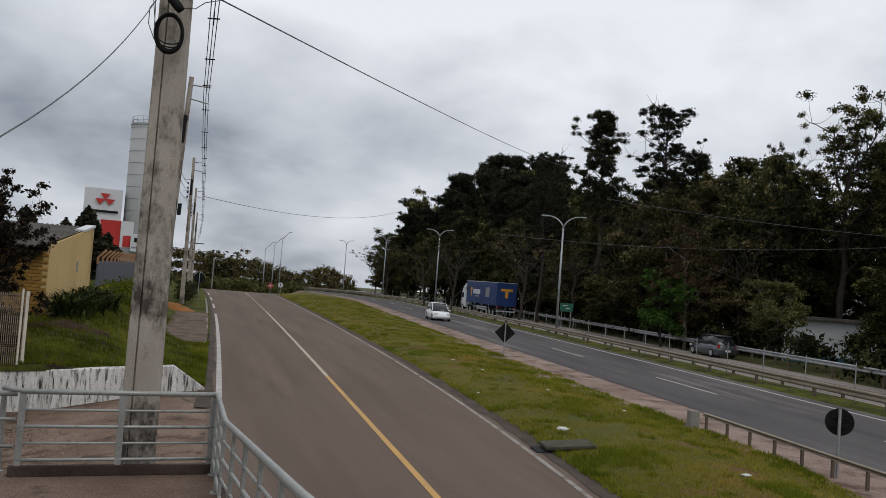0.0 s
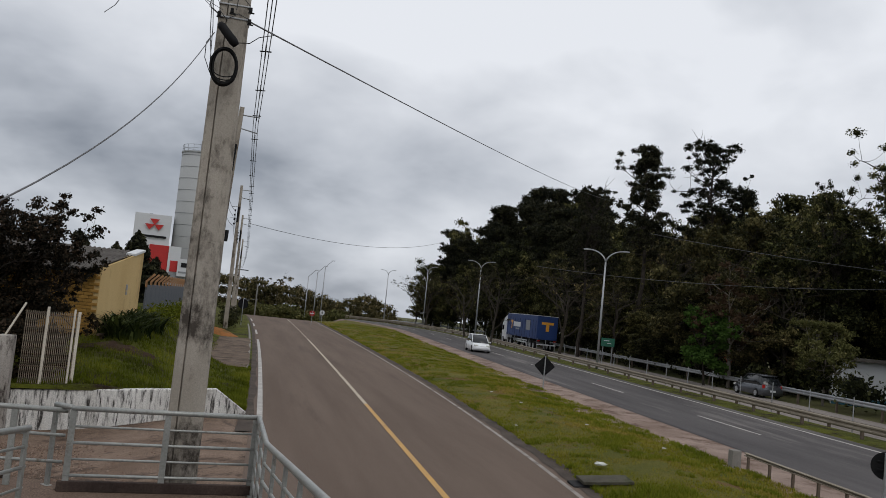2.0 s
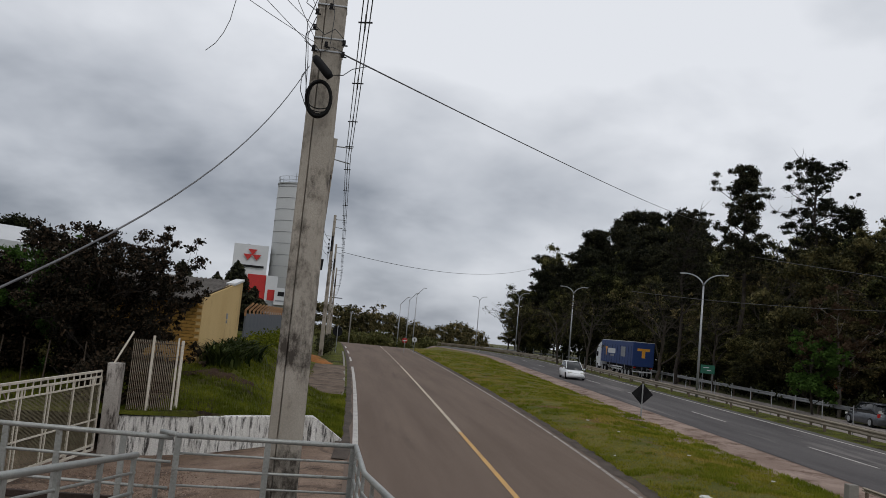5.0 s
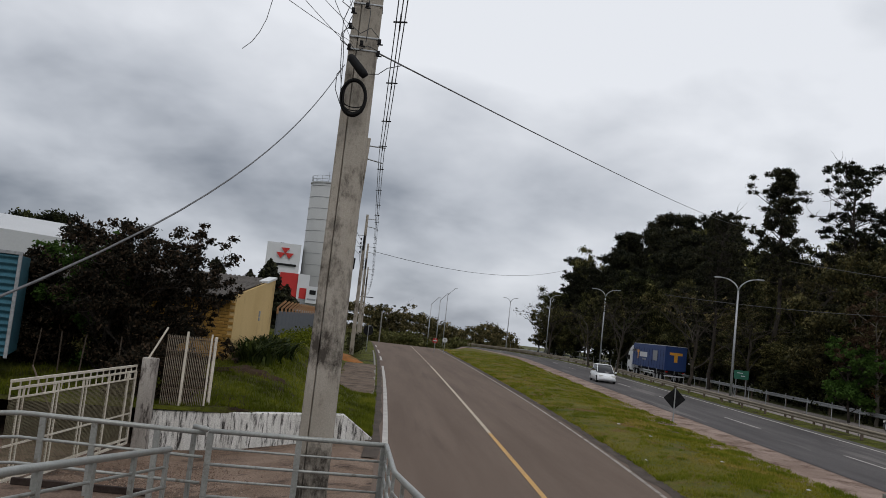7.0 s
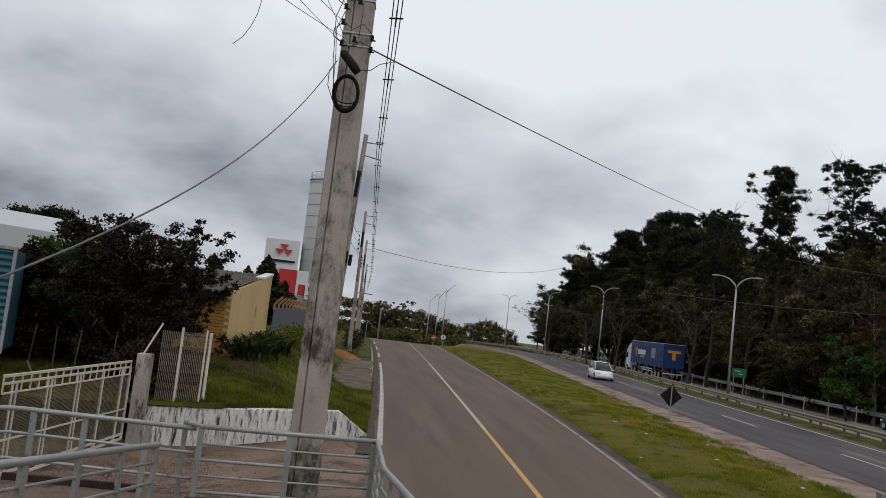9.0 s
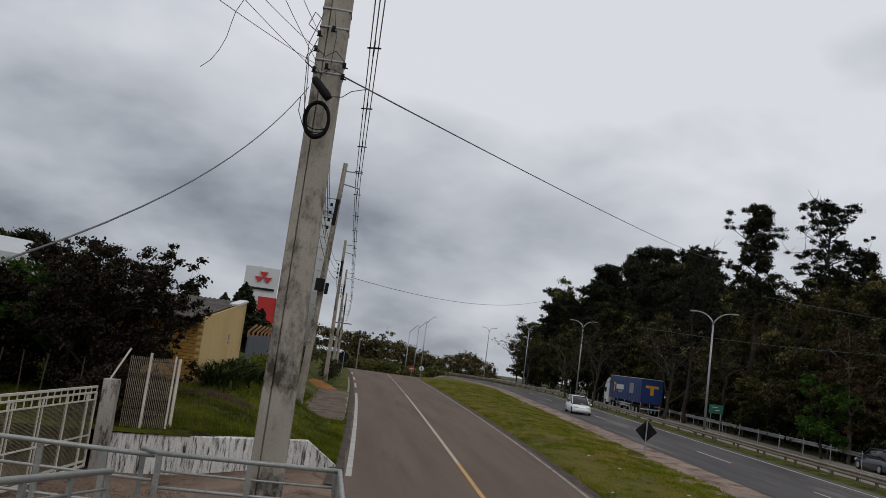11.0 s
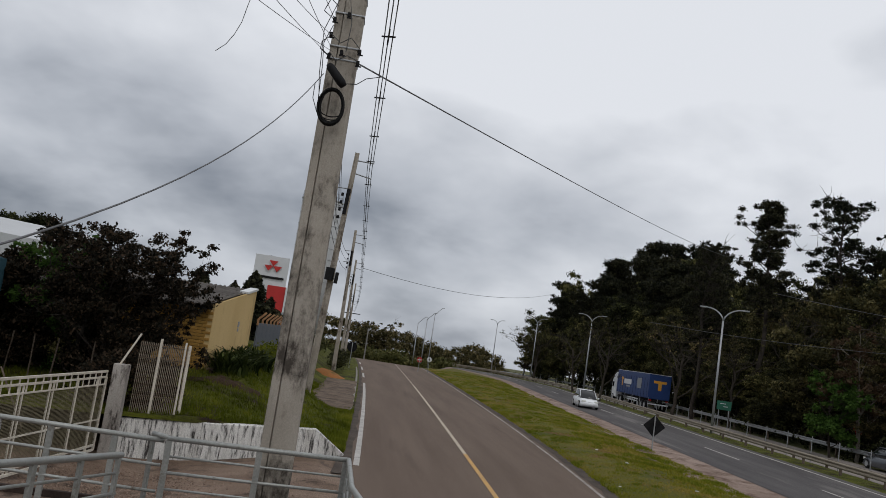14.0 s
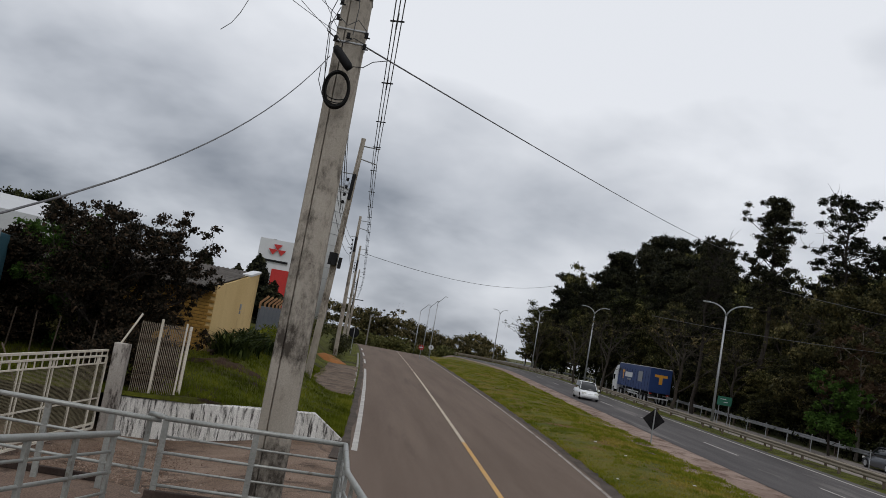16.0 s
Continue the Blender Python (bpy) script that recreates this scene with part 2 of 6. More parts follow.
def pole_mat():
    """Cast concrete with a clean foot, a black mould skirt and soot stains in the middle of the shaft."""
    m = bpy.data.materials.new("sooty_cast_concrete")
    m.use_nodes = True
    add, link = wire_nodes(m.node_tree)
    tc = add("ShaderNodeTexCoord")
    sep = add("ShaderNodeSeparateXYZ")
    link(tc.outputs["Object"], sep.inputs[0])
    mp = add("ShaderNodeMapping")
    mp.inputs["Scale"].default_value = (1, 1, 0.5)
    link(tc.outputs["Object"], mp.inputs["Vector"])
    hz = add("ShaderNodeMapRange")
    hz.inputs[2].default_value = 8.0
    link(sep.outputs["Z"], hz.inputs[0])
    ramp = add("ShaderNodeValToRGB")
    els = ramp.color_ramp.elements
    els[0].position, els[0].color = 0.0, (0.95, 0.95, 0.95, 1)
    els[1].position, els[1].color = 1.0, (0.3, 0.3, 0.3, 1)
    for at, v in ((0.17, 0.85), (0.205, 0.12), (0.325, 0.1), (0.345, 0.95), (0.46, 0.75), (0.62, 0.5), (0.8, 0.35)):
        els.new(at).color = (v, v, v, 1)
    link(hz.outputs[0], ramp.inputs[0])
    n1 = add("ShaderNodeTexNoise", Scale=4.5, Detail=9.0, Roughness=0.72)
    link(mp.outputs[0], n1.inputs["Vector"])
    n2 = add("ShaderNodeTexNoise", Scale=42.0, Detail=5.0, Roughness=0.7)
    link(tc.outputs["Object"], n2.inputs["Vector"])
    n3 = add("ShaderNodeTexNoise", Scale=1.4, Detail=5.0, Roughness=0.55)
    link(mp.outputs[0], n3.inputs["Vector"])
    wide = add("ShaderNodeMapRange")
    wide.inputs[1].default_value, wide.inputs[2].default_value, wide.inputs[4].default_value = 0.3, 0.7, 0.6
    link(n1.outputs["Fac"], wide.inputs[0])
    bl = add("ShaderNodeMath")
    bl.operation = "MULTIPLY_ADD"
    link(ramp.outputs[0], bl.inputs[0])
    bl.inputs[1].default_value = 0.42
    link(wide.outputs[0], bl.inputs[2])
    pit = add("ShaderNodeMath")
    pit.operation = "MULTIPLY_ADD"
    link(n2.outputs["Fac"], pit.inputs[0])
    pit.inputs[1].default_value = 0.3
    link(bl.outputs[0], pit.inputs[2])
    st = add("ShaderNodeMapRange")
    st.inputs[1].default_value, st.inputs[2].default_value = 0.62, 0.92
    st.inputs[4].default_value = 0.93
    link(pit.outputs[0], st.inputs[0])
    base = add("ShaderNodeMix")
    base.data_type = "RGBA"
    base.inputs[6].default_value, base.inputs[7].default_value = (0.3, 0.268, 0.225, 1), (0.4, 0.362, 0.31, 1)
    con = add("ShaderNodeMapRange")
    con.inputs[1].default_value, con.inputs[2].default_value = 0.35, 0.65
    link(n3.outputs["Fac"], con.inputs[0])
    link(con.outputs[0], base.inputs[0])
    mx = add("ShaderNodeMix")
    mx.data_type = "RGBA"
    link(st.outputs[0], mx.inputs[0])
    link(base.outputs[2], mx.inputs[6])
    mx.inputs[7].default_value = (0.042, 0.034, 0.028, 1)
    hsv = add("ShaderNodeHueSaturation")
    g = add("ShaderNodeMapRange")
    g.inputs[3].default_value, g.inputs[4].default_value = 0.65, 1.35
    link(n2.outputs["Fac"], g.inputs[0])
    link(g.outputs[0], hsv.inputs["Value"])
    link(mx.outputs[2], hsv.inputs["Color"])
    p = add("ShaderNodeBsdfPrincipled", Roughness=0.92)
    p.inputs["Specular IOR Level"].default_value = 0.15
    link(hsv.outputs[0], p.inputs["Base Color"])
    bp = add("ShaderNodeBump", Strength=0.5, Distance=0.015)
    link(n2.outputs["Fac"], bp.inputs["Height"])
    link(bp.outputs[0], p.inputs["Normal"])
    o = add("ShaderNodeOutputMaterial")
    link(p.outputs[0], o.inputs[0])
    return m


POLE_BIG = pole_mat()
WHITEWASH = mat("peeling_whitewash", (0.7, 0.685, 0.65), (0.5, 0.48, 0.445), 0.9, 2.5, 40, 0.4, spots=(0.05, 0.045, 0.042), spot_scale=12.0, spot_at=0.49, stretch=(1, 1, 0.13))
RAILM = mat("grey_painted_steel", (0.25, 0.258, 0.242), (0.32, 0.325, 0.305), 0.38, 2.5, 30, 0.03, metal=0.3, spots=(0.13, 0.105, 0.08), spot_scale=4.0, spot_at=0.58, grain=0.25)
GALV = mat("galvanised_steel", (0.288, 0.296, 0.304), (0.384, 0.392, 0.400), 0.45, 2.0, 60, 0.05, metal=0.6)
BEAM = mat("dull_guard_rail_steel", (0.2, 0.165, 0.12), (0.27, 0.23, 0.175), 0.65, 1.0, 40, 0.05, metal=0.25, spots=(0.13, 0.095, 0.06), spot_scale=0.8, spot_at=0.6)
RUST = mat("rusty_post_steel", (0.112, 0.084, 0.063), (0.168, 0.133, 0.105), 0.8, 3.0, 40, 0.2, metal=0.3)
GATEW = mat("dirty_white_gate_paint", (0.62, 0.575, 0.49), (0.49, 0.44, 0.36), 0.6, 2.0, 50, 0.1, spots=(0.24, 0.17, 0.11), spot_scale=3.0, spot_at=0.62)
BARW = mat("chipped_cream_bars", (0.34, 0.295, 0.23), (0.23, 0.19, 0.14), 0.8, 6.0, 50, 0.1, spots=(0.07, 0.045, 0.03), spot_scale=6.0, spot_at=0.5)
MESHW = mat("weathered_olive_wire", (0.15, 0.13, 0.08), (0.1, 0.082, 0.05), 0.85, 4.0, 50, 0.1)
FENCEBAR = mat("rusty_white_bars", (0.16, 0.128, 0.095), (0.09, 0.065, 0.048), 0.85, 6.0, 50, 0.1, spots=(0.04, 0.026, 0.016), spot_scale=5.0, spot_at=0.52)
BRICK = mat("yellow_painted_brick", (0.41, 0.235, 0.06), (0.33, 0.18, 0.045), 0.85, 3.0, 50, 0.4, random=0.14)
MORTAR = mat("dark_mortar", (0.132, 0.084, 0.036), (0.180, 0.114, 0.048), 0.95, 3.0, 40, 0.3)
PLASTER = mat("faded_yellow_plaster", (0.52, 0.365, 0.165), (0.59, 0.43, 0.205), 0.9, 0.7, 40, 0.2, spots=(0.34, 0.23, 0.1), spot_scale=0.9, spot_at=0.58, stretch=(1, 1, 0.35), grain=0.2)
ROOFM = mat("grey_fibre_cement_roof", (0.075, 0.067, 0.06), (0.125, 0.113, 0.102), 0.9, 1.0, 30, 0.3, spots=(0.042, 0.038, 0.034), spot_scale=1.2, spot_at=0.57)
WHITEM = mat("white_painted_metal", (0.540, 0.549, 0.558), (0.612, 0.621, 0.630), 0.6, 0.15, 10, 0.05, spots=(0.450, 0.450, 0.450), spot_scale=0.2, spot_at=0.62, grain=0.06)
SILOM = mat("pale_silo_concrete", (0.35, 0.355, 0.35), (0.4, 0.403, 0.396), 0.85, 0.15, 6, 0.1, spots=(0.29, 0.29, 0.288), spot_scale=0.12, spot_at=0.58, stretch=(1, 1, 0.3), grain=0.06)
REDM = mat("red_panel", (0.5, 0.025, 0.02), (0.42, 0.02, 0.018), 0.6, 0.4, 10, 0.05)
GREYM = mat("grey_panel", (0.240, 0.248, 0.256), (0.288, 0.296, 0.304), 0.7, 0.4, 10, 0.05)
BLACKM = mat("matt_black", (0.008, 0.008, 0.009), (0.014, 0.014, 0.015), 0.7, 5.0, 60, 0.05)
BLACKR = mat("black_rubber", (0.007, 0.007, 0.007), (0.012, 0.012, 0.012), 0.75, 8.0, 60, 0.1)
CABLE = mat("dark_cable", (0.03, 0.03, 0.032), (0.05, 0.05, 0.052), 0.6, 8.0, 60, 0.0)
SIGNBACK = mat("black_sign_back", (0.008, 0.008, 0.009), (0.014, 0.014, 0.014), 0.95, 4.0, 40, 0.05)
GREEN_S = mat("green_sign", (0.006, 0.085, 0.05), (0.008, 0.11, 0.065), 0.5, 1.0, 30, 0.0)
FENCE = mat("dark_grey_fence_panel", (0.09, 0.1, 0.115), (0.13, 0.14, 0.155), 0.8, 1.0, 30, 0.2)
RUSTBR = mat("rusty_bracket", (0.32, 0.18, 0.09), (0.24, 0.13, 0.07), 0.85, 2.0, 30, 0.2)
BLUEM = mat("blue_corrugated_metal", (0.032, 0.1, 0.135), (0.045, 0.13, 0.17), 0.7, 1.0, 30, 0.1)
REDBRICK = mat("dark_red_brick_wall", (0.2, 0.05, 0.03), (0.15, 0.04, 0.028), 0.9, 2.0, 20, 0.4)
BARK = mat("bark", (0.03, 0.025, 0.02), (0.06, 0.05, 0.042), 0.95, 3.0, 20, 0.8, dist=0.05)
BARKG = mat("grey_brown_bark", (0.036, 0.03, 0.024), (0.066, 0.056, 0.045), 0.95, 2.0, 20, 0.5)
BARKP = mat("pale_bark", (0.12, 0.105, 0.086), (0.19, 0.168, 0.14), 0.95, 2.0, 20, 0.5)
# LEAF_D, LEAF_P, LEAF_O carry shaded gaps and lit clumps in their colour patches
LEAF_D = leaf_mat("broad_leaves_painted_shade", (0.004, 0.005, 0.002), (0.03, 0.033, 0.011), (0.27, 0.25, 0.09), patch=0.6, scale=0.85, vary=0.6)
LEAF_G = leaf_mat("fresh_green_leaves", (0.0263, 0.0562, 0.0105), (0.0450, 0.0900, 0.0150), (0.0675, 0.1200, 0.0225))
LEAF_P = leaf_mat("pine_needles_painted_shade", (0.004, 0.005, 0.003), (0.015, 0.017, 0.009), (0.1, 0.095, 0.046), 0.15, patch=0.5, scale=0.8, vary=0.35)
LEAF_O = leaf_mat("olive_leaves_painted_shade", (0.007, 0.008, 0.003), (0.045, 0.043, 0.016), (0.27, 0.225, 0.095), patch=0.6, scale=0.85, vary=0.6)
LEAF_S = leaf_mat("pale_olive_scrub", (0.03, 0.035, 0.011), (0.085, 0.088, 0.028), (0.2, 0.18, 0.07))
LEAF_R = leaf_mat("reddish_dry_leaves", (0.0390, 0.0228, 0.0117), (0.0585, 0.0358, 0.0195), (0.0780, 0.0553, 0.0325))
# near-black tones put the yard's deep shade into the reddish leaf colour
LEAF_B = leaf_mat("shrub_leaves_painted_shade", (0.004, 0.0045, 0.003), (0.013, 0.011, 0.006), (0.1, 0.066, 0.042), patch=0.3)
GRASS_B = leaf_mat("grass_blades", (0.1, 0.13, 0.008), (0.2, 0.195, 0.017), (0.4, 0.26, 0.085), 0.4, 0.85, 0.75, 0.22)
CLUMP_B = leaf_mat("clump_blades", (0.07, 0.09, 0.006), (0.135, 0.16, 0.012), (0.25, 0.235, 0.032), 0.4, 0.85, 0.6, 0.5)
# dark end in broad patches puts shadowed hollows into the blade colour
WEED = leaf_mat("lush_weeds_shaded_hollows", (0.012, 0.016, 0.002), (0.105, 0.125, 0.009), (0.29, 0.275, 0.04), 0.4, 0.85, 0.78, 0.85)
STRAP = leaf_mat("dark_strap_leaves", (0.006, 0.011, 0.003), (0.02, 0.032, 0.007), (0.1, 0.12, 0.032))
SLABM = mat("mossy_grey_slab", (0.05, 0.046, 0.034), (0.1, 0.09, 0.07), 0.92, 3.0, 40, 0.5, spots=(0.035, 0.04, 0.014), spot_scale=3.0, spot_at=0.54)
LITTER = mat("pale_litter", (0.6, 0.6, 0.57), (0.5, 0.5, 0.46), 0.7, 5.0, 60, 0.2)
TRUCKB = mat("blue_tarpaulin", (0.01, 0.034, 0.13), (0.014, 0.044, 0.16), 0.5, 0.8, 20, 0.15)
CARW = mat("white_car_paint", (0.7, 0.71, 0.72), (0.74, 0.75, 0.76), 0.25, 1.0, 30, 0.0)
CARD = mat("dark_grey_car_paint", (0.09, 0.095, 0.105), (0.11, 0.115, 0.125), 0.25, 1.0, 30, 0.0, metal=0.5)
CARS = mat("silver_car_paint", (0.4, 0.41, 0.42), (0.44, 0.45, 0.46), 0.3, 1.0, 30, 0.0, metal=0.5)
GLASSD = mat("tinted_car_glass", (0.012, 0.014, 0.016), (0.016, 0.018, 0.02), 0.08, 1.0, 10, 0.0)
ORANGE = mat("orange_mark", (0.7, 0.33, 0.03), (0.65, 0.3, 0.03), 0.5, 2.0, 20, 0.0)
LAMPGL = mat("lamp_lens", (0.6, 0.6, 0.55), (0.65, 0.65, 0.6), 0.2, 2.0, 20, 0.0)
TAILRED = mat("red_lens", (0.4, 0.02, 0.015), (0.35, 0.02, 0.015), 0.2, 2.0, 20, 0.0)


# ---- builders ----
def mesh_object(name, bm, material, parent=None, label="", smooth=False):
    me = bpy.data.meshes.new(name)
    bm.to_mesh(me)
    bm.free()
    me.materials.append(material)
    if smooth:
        me.polygons.foreach_set("use_smooth", [True] * len(me.polygons))
    ob = new(name, me)
    if parent is not None:
        ob.parent = parent
    if label:
        ob["label"] = label
    return ob


def part(name, bm, material, parent, label="", smooth=False):
    return mesh_object(name, bm, material, parent, label, smooth)


def share(name, me, parent, m=None, label=""):
    ob = new(name, me)
    ob.parent = parent
    if m is not None:
        ob.matrix_basis = m
    if label:
        ob["label"] = label
    return ob


def thing(name, label, category, m=None, group="", kind=""):
    ob = new(name)
    ob.empty_display_size = 0.2
    if m is not None:
        ob.matrix_basis = m
    return tagged(ob, label, category, group, kind)


def pydata(name, verts, faces, material, parent=None, smooth=False):
    me = bpy.data.meshes.new(name)
    me.from_pydata([tuple(map(float, v)) for v in verts], [], faces)
    me.materials.append(material)
    if smooth:
        me.polygons.foreach_set("use_smooth", [True] * len(me.polygons))
    ob = new(name, me)
    if parent is not None:
        ob.parent = parent
    return ob


def box(bm, c, s, rz=0.0, bevel=0.0, m=None):
    r = bmesh.ops.create_cube(bm, size=1.0)
    vs = r["verts"]
    t = Matrix.LocRotScale(c, Euler((0, 0, rz)), s)
    if m is not None:
        t = m @ t
    bmesh.ops.transform(bm, matrix=t, verts=vs)
    if bevel:
        es = list({e for v in vs for e in v.link_edges})
        bmesh.ops.bevel(bm, geom=es, offset=bevel, segments=2, affect="EDGES", profile=0.6)
    return bm


def tube(bm, points, radii, n=8, caps=True):
    """A round bar through points, with a radius (or one for all)."""
    pts = [Vector(p) for p in points]
    if not hasattr(radii, "__len__"):
        radii = [radii] * len(pts)
    rings = []
    side = None
    for i, p in enumerate(pts):
        d = (pts[min(i + 1, len(pts) - 1)] - pts[max(i - 1, 0)]).normalized()
        if side is None:
            side = d.orthogonal().normalized()
        side = (side - d * side.dot(d)).normalized()
        other = d.cross(side)
        rings.append([bm.verts.new(p + radii[i] * (math.cos(a) * side + math.sin(a) * other)) for a in (2 * math.pi * k / n for k in range(n))])
    for a, b in zip(rings, rings[1:]):
        for k in range(n):
            bm.faces.new((a[k], a[(k + 1) % n], b[(k + 1) % n], b[k]))
    if caps:
        bm.faces.new(rings[0][::-1])
        bm.faces.new(rings[-1])
    return bm


def prism(bm, outline, z0, z1):
    lo = [bm.verts.new((x, y, z0)) for x, y in outline]
    hi = [bm.verts.new((x, y, z1)) for x, y in outline]
    n = len(outline)
    for k in range(n):
        bm.faces.new((lo[k], lo[(k + 1) % n], hi[(k + 1) % n], hi[k]))
    bm.faces.new(hi)
    bm.faces.new(lo[::-1])
    return bm


def disc(bm, c, axis, r, thick, n=24):
    a = Vector(axis).normalized()
    return tube(bm, [Vector(c) - a * thick / 2, Vector(c) + a * thick / 2], r, n)


def sag(p, q, drop, n=24):
    p, q = Vector(p), Vector(q)
    return [p.lerp(q, k / n) - Vector((0, 0, 4 * drop * (k / n) * (1 - k / n))) for k in range(n + 1)]


# ---- plan: the side road and the highway as curves x(y) ----
def crest(x, y):
    """The land falls away behind the crest, sooner on the side road than on the highway."""
    s = x + 0.28 * y
    f = min(max((s - 9) / 7, 0), 1)
    a = 0.0022 * max(y - 112, 0) ** 2
    b = 0.0006 * max(y - 145, 0) ** 2
    return -min(a * (1 - f) + b * f, 9.0)


def side_road(y):
    """The centre line of the side road."""
    return 3.82 - 0.262 * y - 0.0001 * y * y - 0.004 * max(y - 112, 0) ** 2


def verge(y):
    """The line that the left edge follows; the road widens slowly towards the crest."""
    return 3.75 - 0.262 * y - 0.00025 * y * y - 0.004 * max(y - 108, 0) ** 2


def right_edge(y):
    """The white edge line on the right of the side road."""
    return side_road(y) + 1.03 * (3.85 - 1.2 * math.exp(-(max(y, 8.0) - 13) / 14))


def highway(y):
    return 17.3 - 0.215 * y - 0.006 * max(y - 112, 0) ** 2


def along(curve, off, ys, lift=0.0, lower=0.0):
    """Points beside a curve: off metres to the right, measured across it."""
    out = []
    for y in ys:
        d = (curve(y + 0.5) - curve(y - 0.5))
        k = 1 / math.hypot(1, d)
        x2, y2 = curve(y) + off * k, y - off * d * k
        out.append((x2, y2, crest(x2, y2) + lift + lower))
    return out


def band(name, curve, o0, o1, ys, lift, material, cross=1, jitter=0.0, crown=0.0, seed=3):
    rnd = random.Random(seed)
    rows = []
    for k in range(cross + 1):
        o = o0 + (o1 - o0) * k / cross
        row = along(curve, o, ys, lift)
        f = k / cross
        rows.append([(x + (rnd.uniform(-jitter, jitter) if k in (0, cross) else 0), y, z + crown * 4 * f * (1 - f)) for x, y, z in row])
    n = len(ys)
    verts = [v for r in rows for v in r]
    faces = [(k * n + i, (k + 1) * n + i, (k + 1) * n + i + 1, k * n + i + 1) for k in range(cross) for i in range(n - 1)]
    return pydata(name, verts, faces, material)


def steps(a, b, d):
    n = max(int(round((b - a) / d)), 1)
    return [a + (b - a) * k / n for k in range(n + 1)]


# ---- ground and roads ----
def driveway_z(x, y):
    """The drive drops gently from the road towards the gate."""
    e = (0.6 - 0.28 * y) - x
    f = min(max((e - 0.3) / 5.2, 0), 1)
    near = min(max((30 - y) / 6, 0), 1)
    return -0.56 * f * f * (3 - 2 * f) * near


def ground_sheet():
    xs = sorted(set(steps(-700, -60, 40) + steps(-60, -20, 4) + steps(-20, 45, 1.25) + steps(45, 120, 8) + steps(120, 700, 45)))
    ys = sorted(set(steps(-300, -20, 40) + steps(-20, 50, 1.25) + steps(50, 180, 4) + steps(180, 900, 45)))
    vs, fs = [], []
    for y in ys:
        for x in xs:
            z = crest(x, y) - 0.06 + driveway_z(x, y)
            if x > highway(y) + 4:
                z -= 0.3 * min((x - highway(y) - 4) / 2, 1)
            vs.append((x, y, z))
    n = len(xs)
    for j in range(len(ys) - 1):
        for i in range(n - 1):
            fs.append((j * n + i, j * n + i + 1, (j + 1) * n + i + 1, (j + 1) * n + i))
    return tagged(pydata("ground", vs, fs, EARTH, smooth=True), "bare earth and thin grass around the roads", "ground", kind="structure")


ground_sheet()
YS = steps(-30, 150, 2.0)
YH = steps(-30, 230, 2.5)


def road_sheet():
    """Asphalt between the left verge and the right gutter."""
    left, right = along(verge, -3.55, YS), along(right_edge, 0.25, YS)
    n, c = len(YS), 6
    vs = [Vector(a).lerp(Vector(b), k / c) for k in range(c + 1) for a, b in zip(left, right)]
    fs = [(k * n + i, (k + 1) * n + i, (k + 1) * n + i + 1, k * n + i + 1) for k in range(c) for i in range(n - 1)]
    return tagged(pydata("road", vs, fs, ASPHALT), "worn grey-brown asphalt side road", "road", kind="structure")


road_sheet()
tagged(band("highway", highway, -3.2, 3.9, YH, 0.0, ASPHALT2, 4), "grey asphalt highway carriageway", "road", kind="structure")
tagged(band("far_carriageway", highway, 6.6, 14.0, YH, -0.32, ASPHALT3, 4), "grey asphalt carriageway beyond the median rails", "road", kind="structure")
tagged(band("gravel_shoulder", highway, -6.6, -2.8, steps(-30, 170, 1.5), -0.012, GRAVEL, 2, 0.25), "pinkish gravel shoulder beside the highway", "shoulder", kind="structure")


def painted(name, curve, off, width, spans, material, label):
    vs, fs = [], []
    for a, b in spans:
        ys = steps(a, b, 2.0)
        l, r = along(curve, off - width / 2, ys, 0.006), along(curve, off + width / 2, ys, 0.006)
        k = len(vs)
        vs += l + r
        n = len(ys)
        fs += [(k + i, k + n + i, k + n + i + 1, k + i + 1) for i in range(n - 1)]
    return tagged(pydata(name, vs, fs, material), label, "road marking", kind="structure")


painted("edge_line_left", verge, -3.3, 0.16, [(21.6, 58.5), (66, 73), (80, 87), (94, 101)], LINE_W, "worn white edge line")
painted("edge_line_right", right_edge, 0.0, 0.11, [(-20, 125)], LINE_F, "worn white edge line")
painted("centre_line_yellow", side_road, 0.0, 0.13, [(-20, 27)], LINE_Y, "worn yellow centre line")
painted("centre_line_white", side_road, 0.0, 0.13, [(27, 66)] + [(68 + 4.2 * k, 70.4 + 4.2 * k) for k in range(11)], LINE_C, "worn pale centre line")
painted("highway_edge_line", highway, 3.15, 0.17, [(-20, 200)], LINE_W, "white edge line of the highway")
painted("highway_lane_dash", highway, 0.0, 0.13, [(30.4 + 13.3 * k, 35.3 + 13.3 * k) for k in range(-3, 12)], LINE_W, "white lane dashes of the highway")

# drive and pavement on the left
def drive_sheet():
    vs, fs = [], []
    ys = steps(-6, 24.6, 0.9)
    es = steps(0.25, 22, 0.75)
    for y in ys:
        for e in es:
            x = verge(y) - 3.35 - e
            vs.append((x, y, driveway_z(x, y) - 0.012))
    n = len(es)
    for j in range(len(ys) - 1):
        for i in range(n - 1):
            fs.append((j * n + i + 1, j * n + i, (j + 1) * n + i, (j + 1) * n + i + 1))
    return tagged(pydata("driveway", vs, fs, DRIVE, smooth=True), "stained reddish concrete driveway with cracks", "driveway", kind="structure")


drive_sheet()


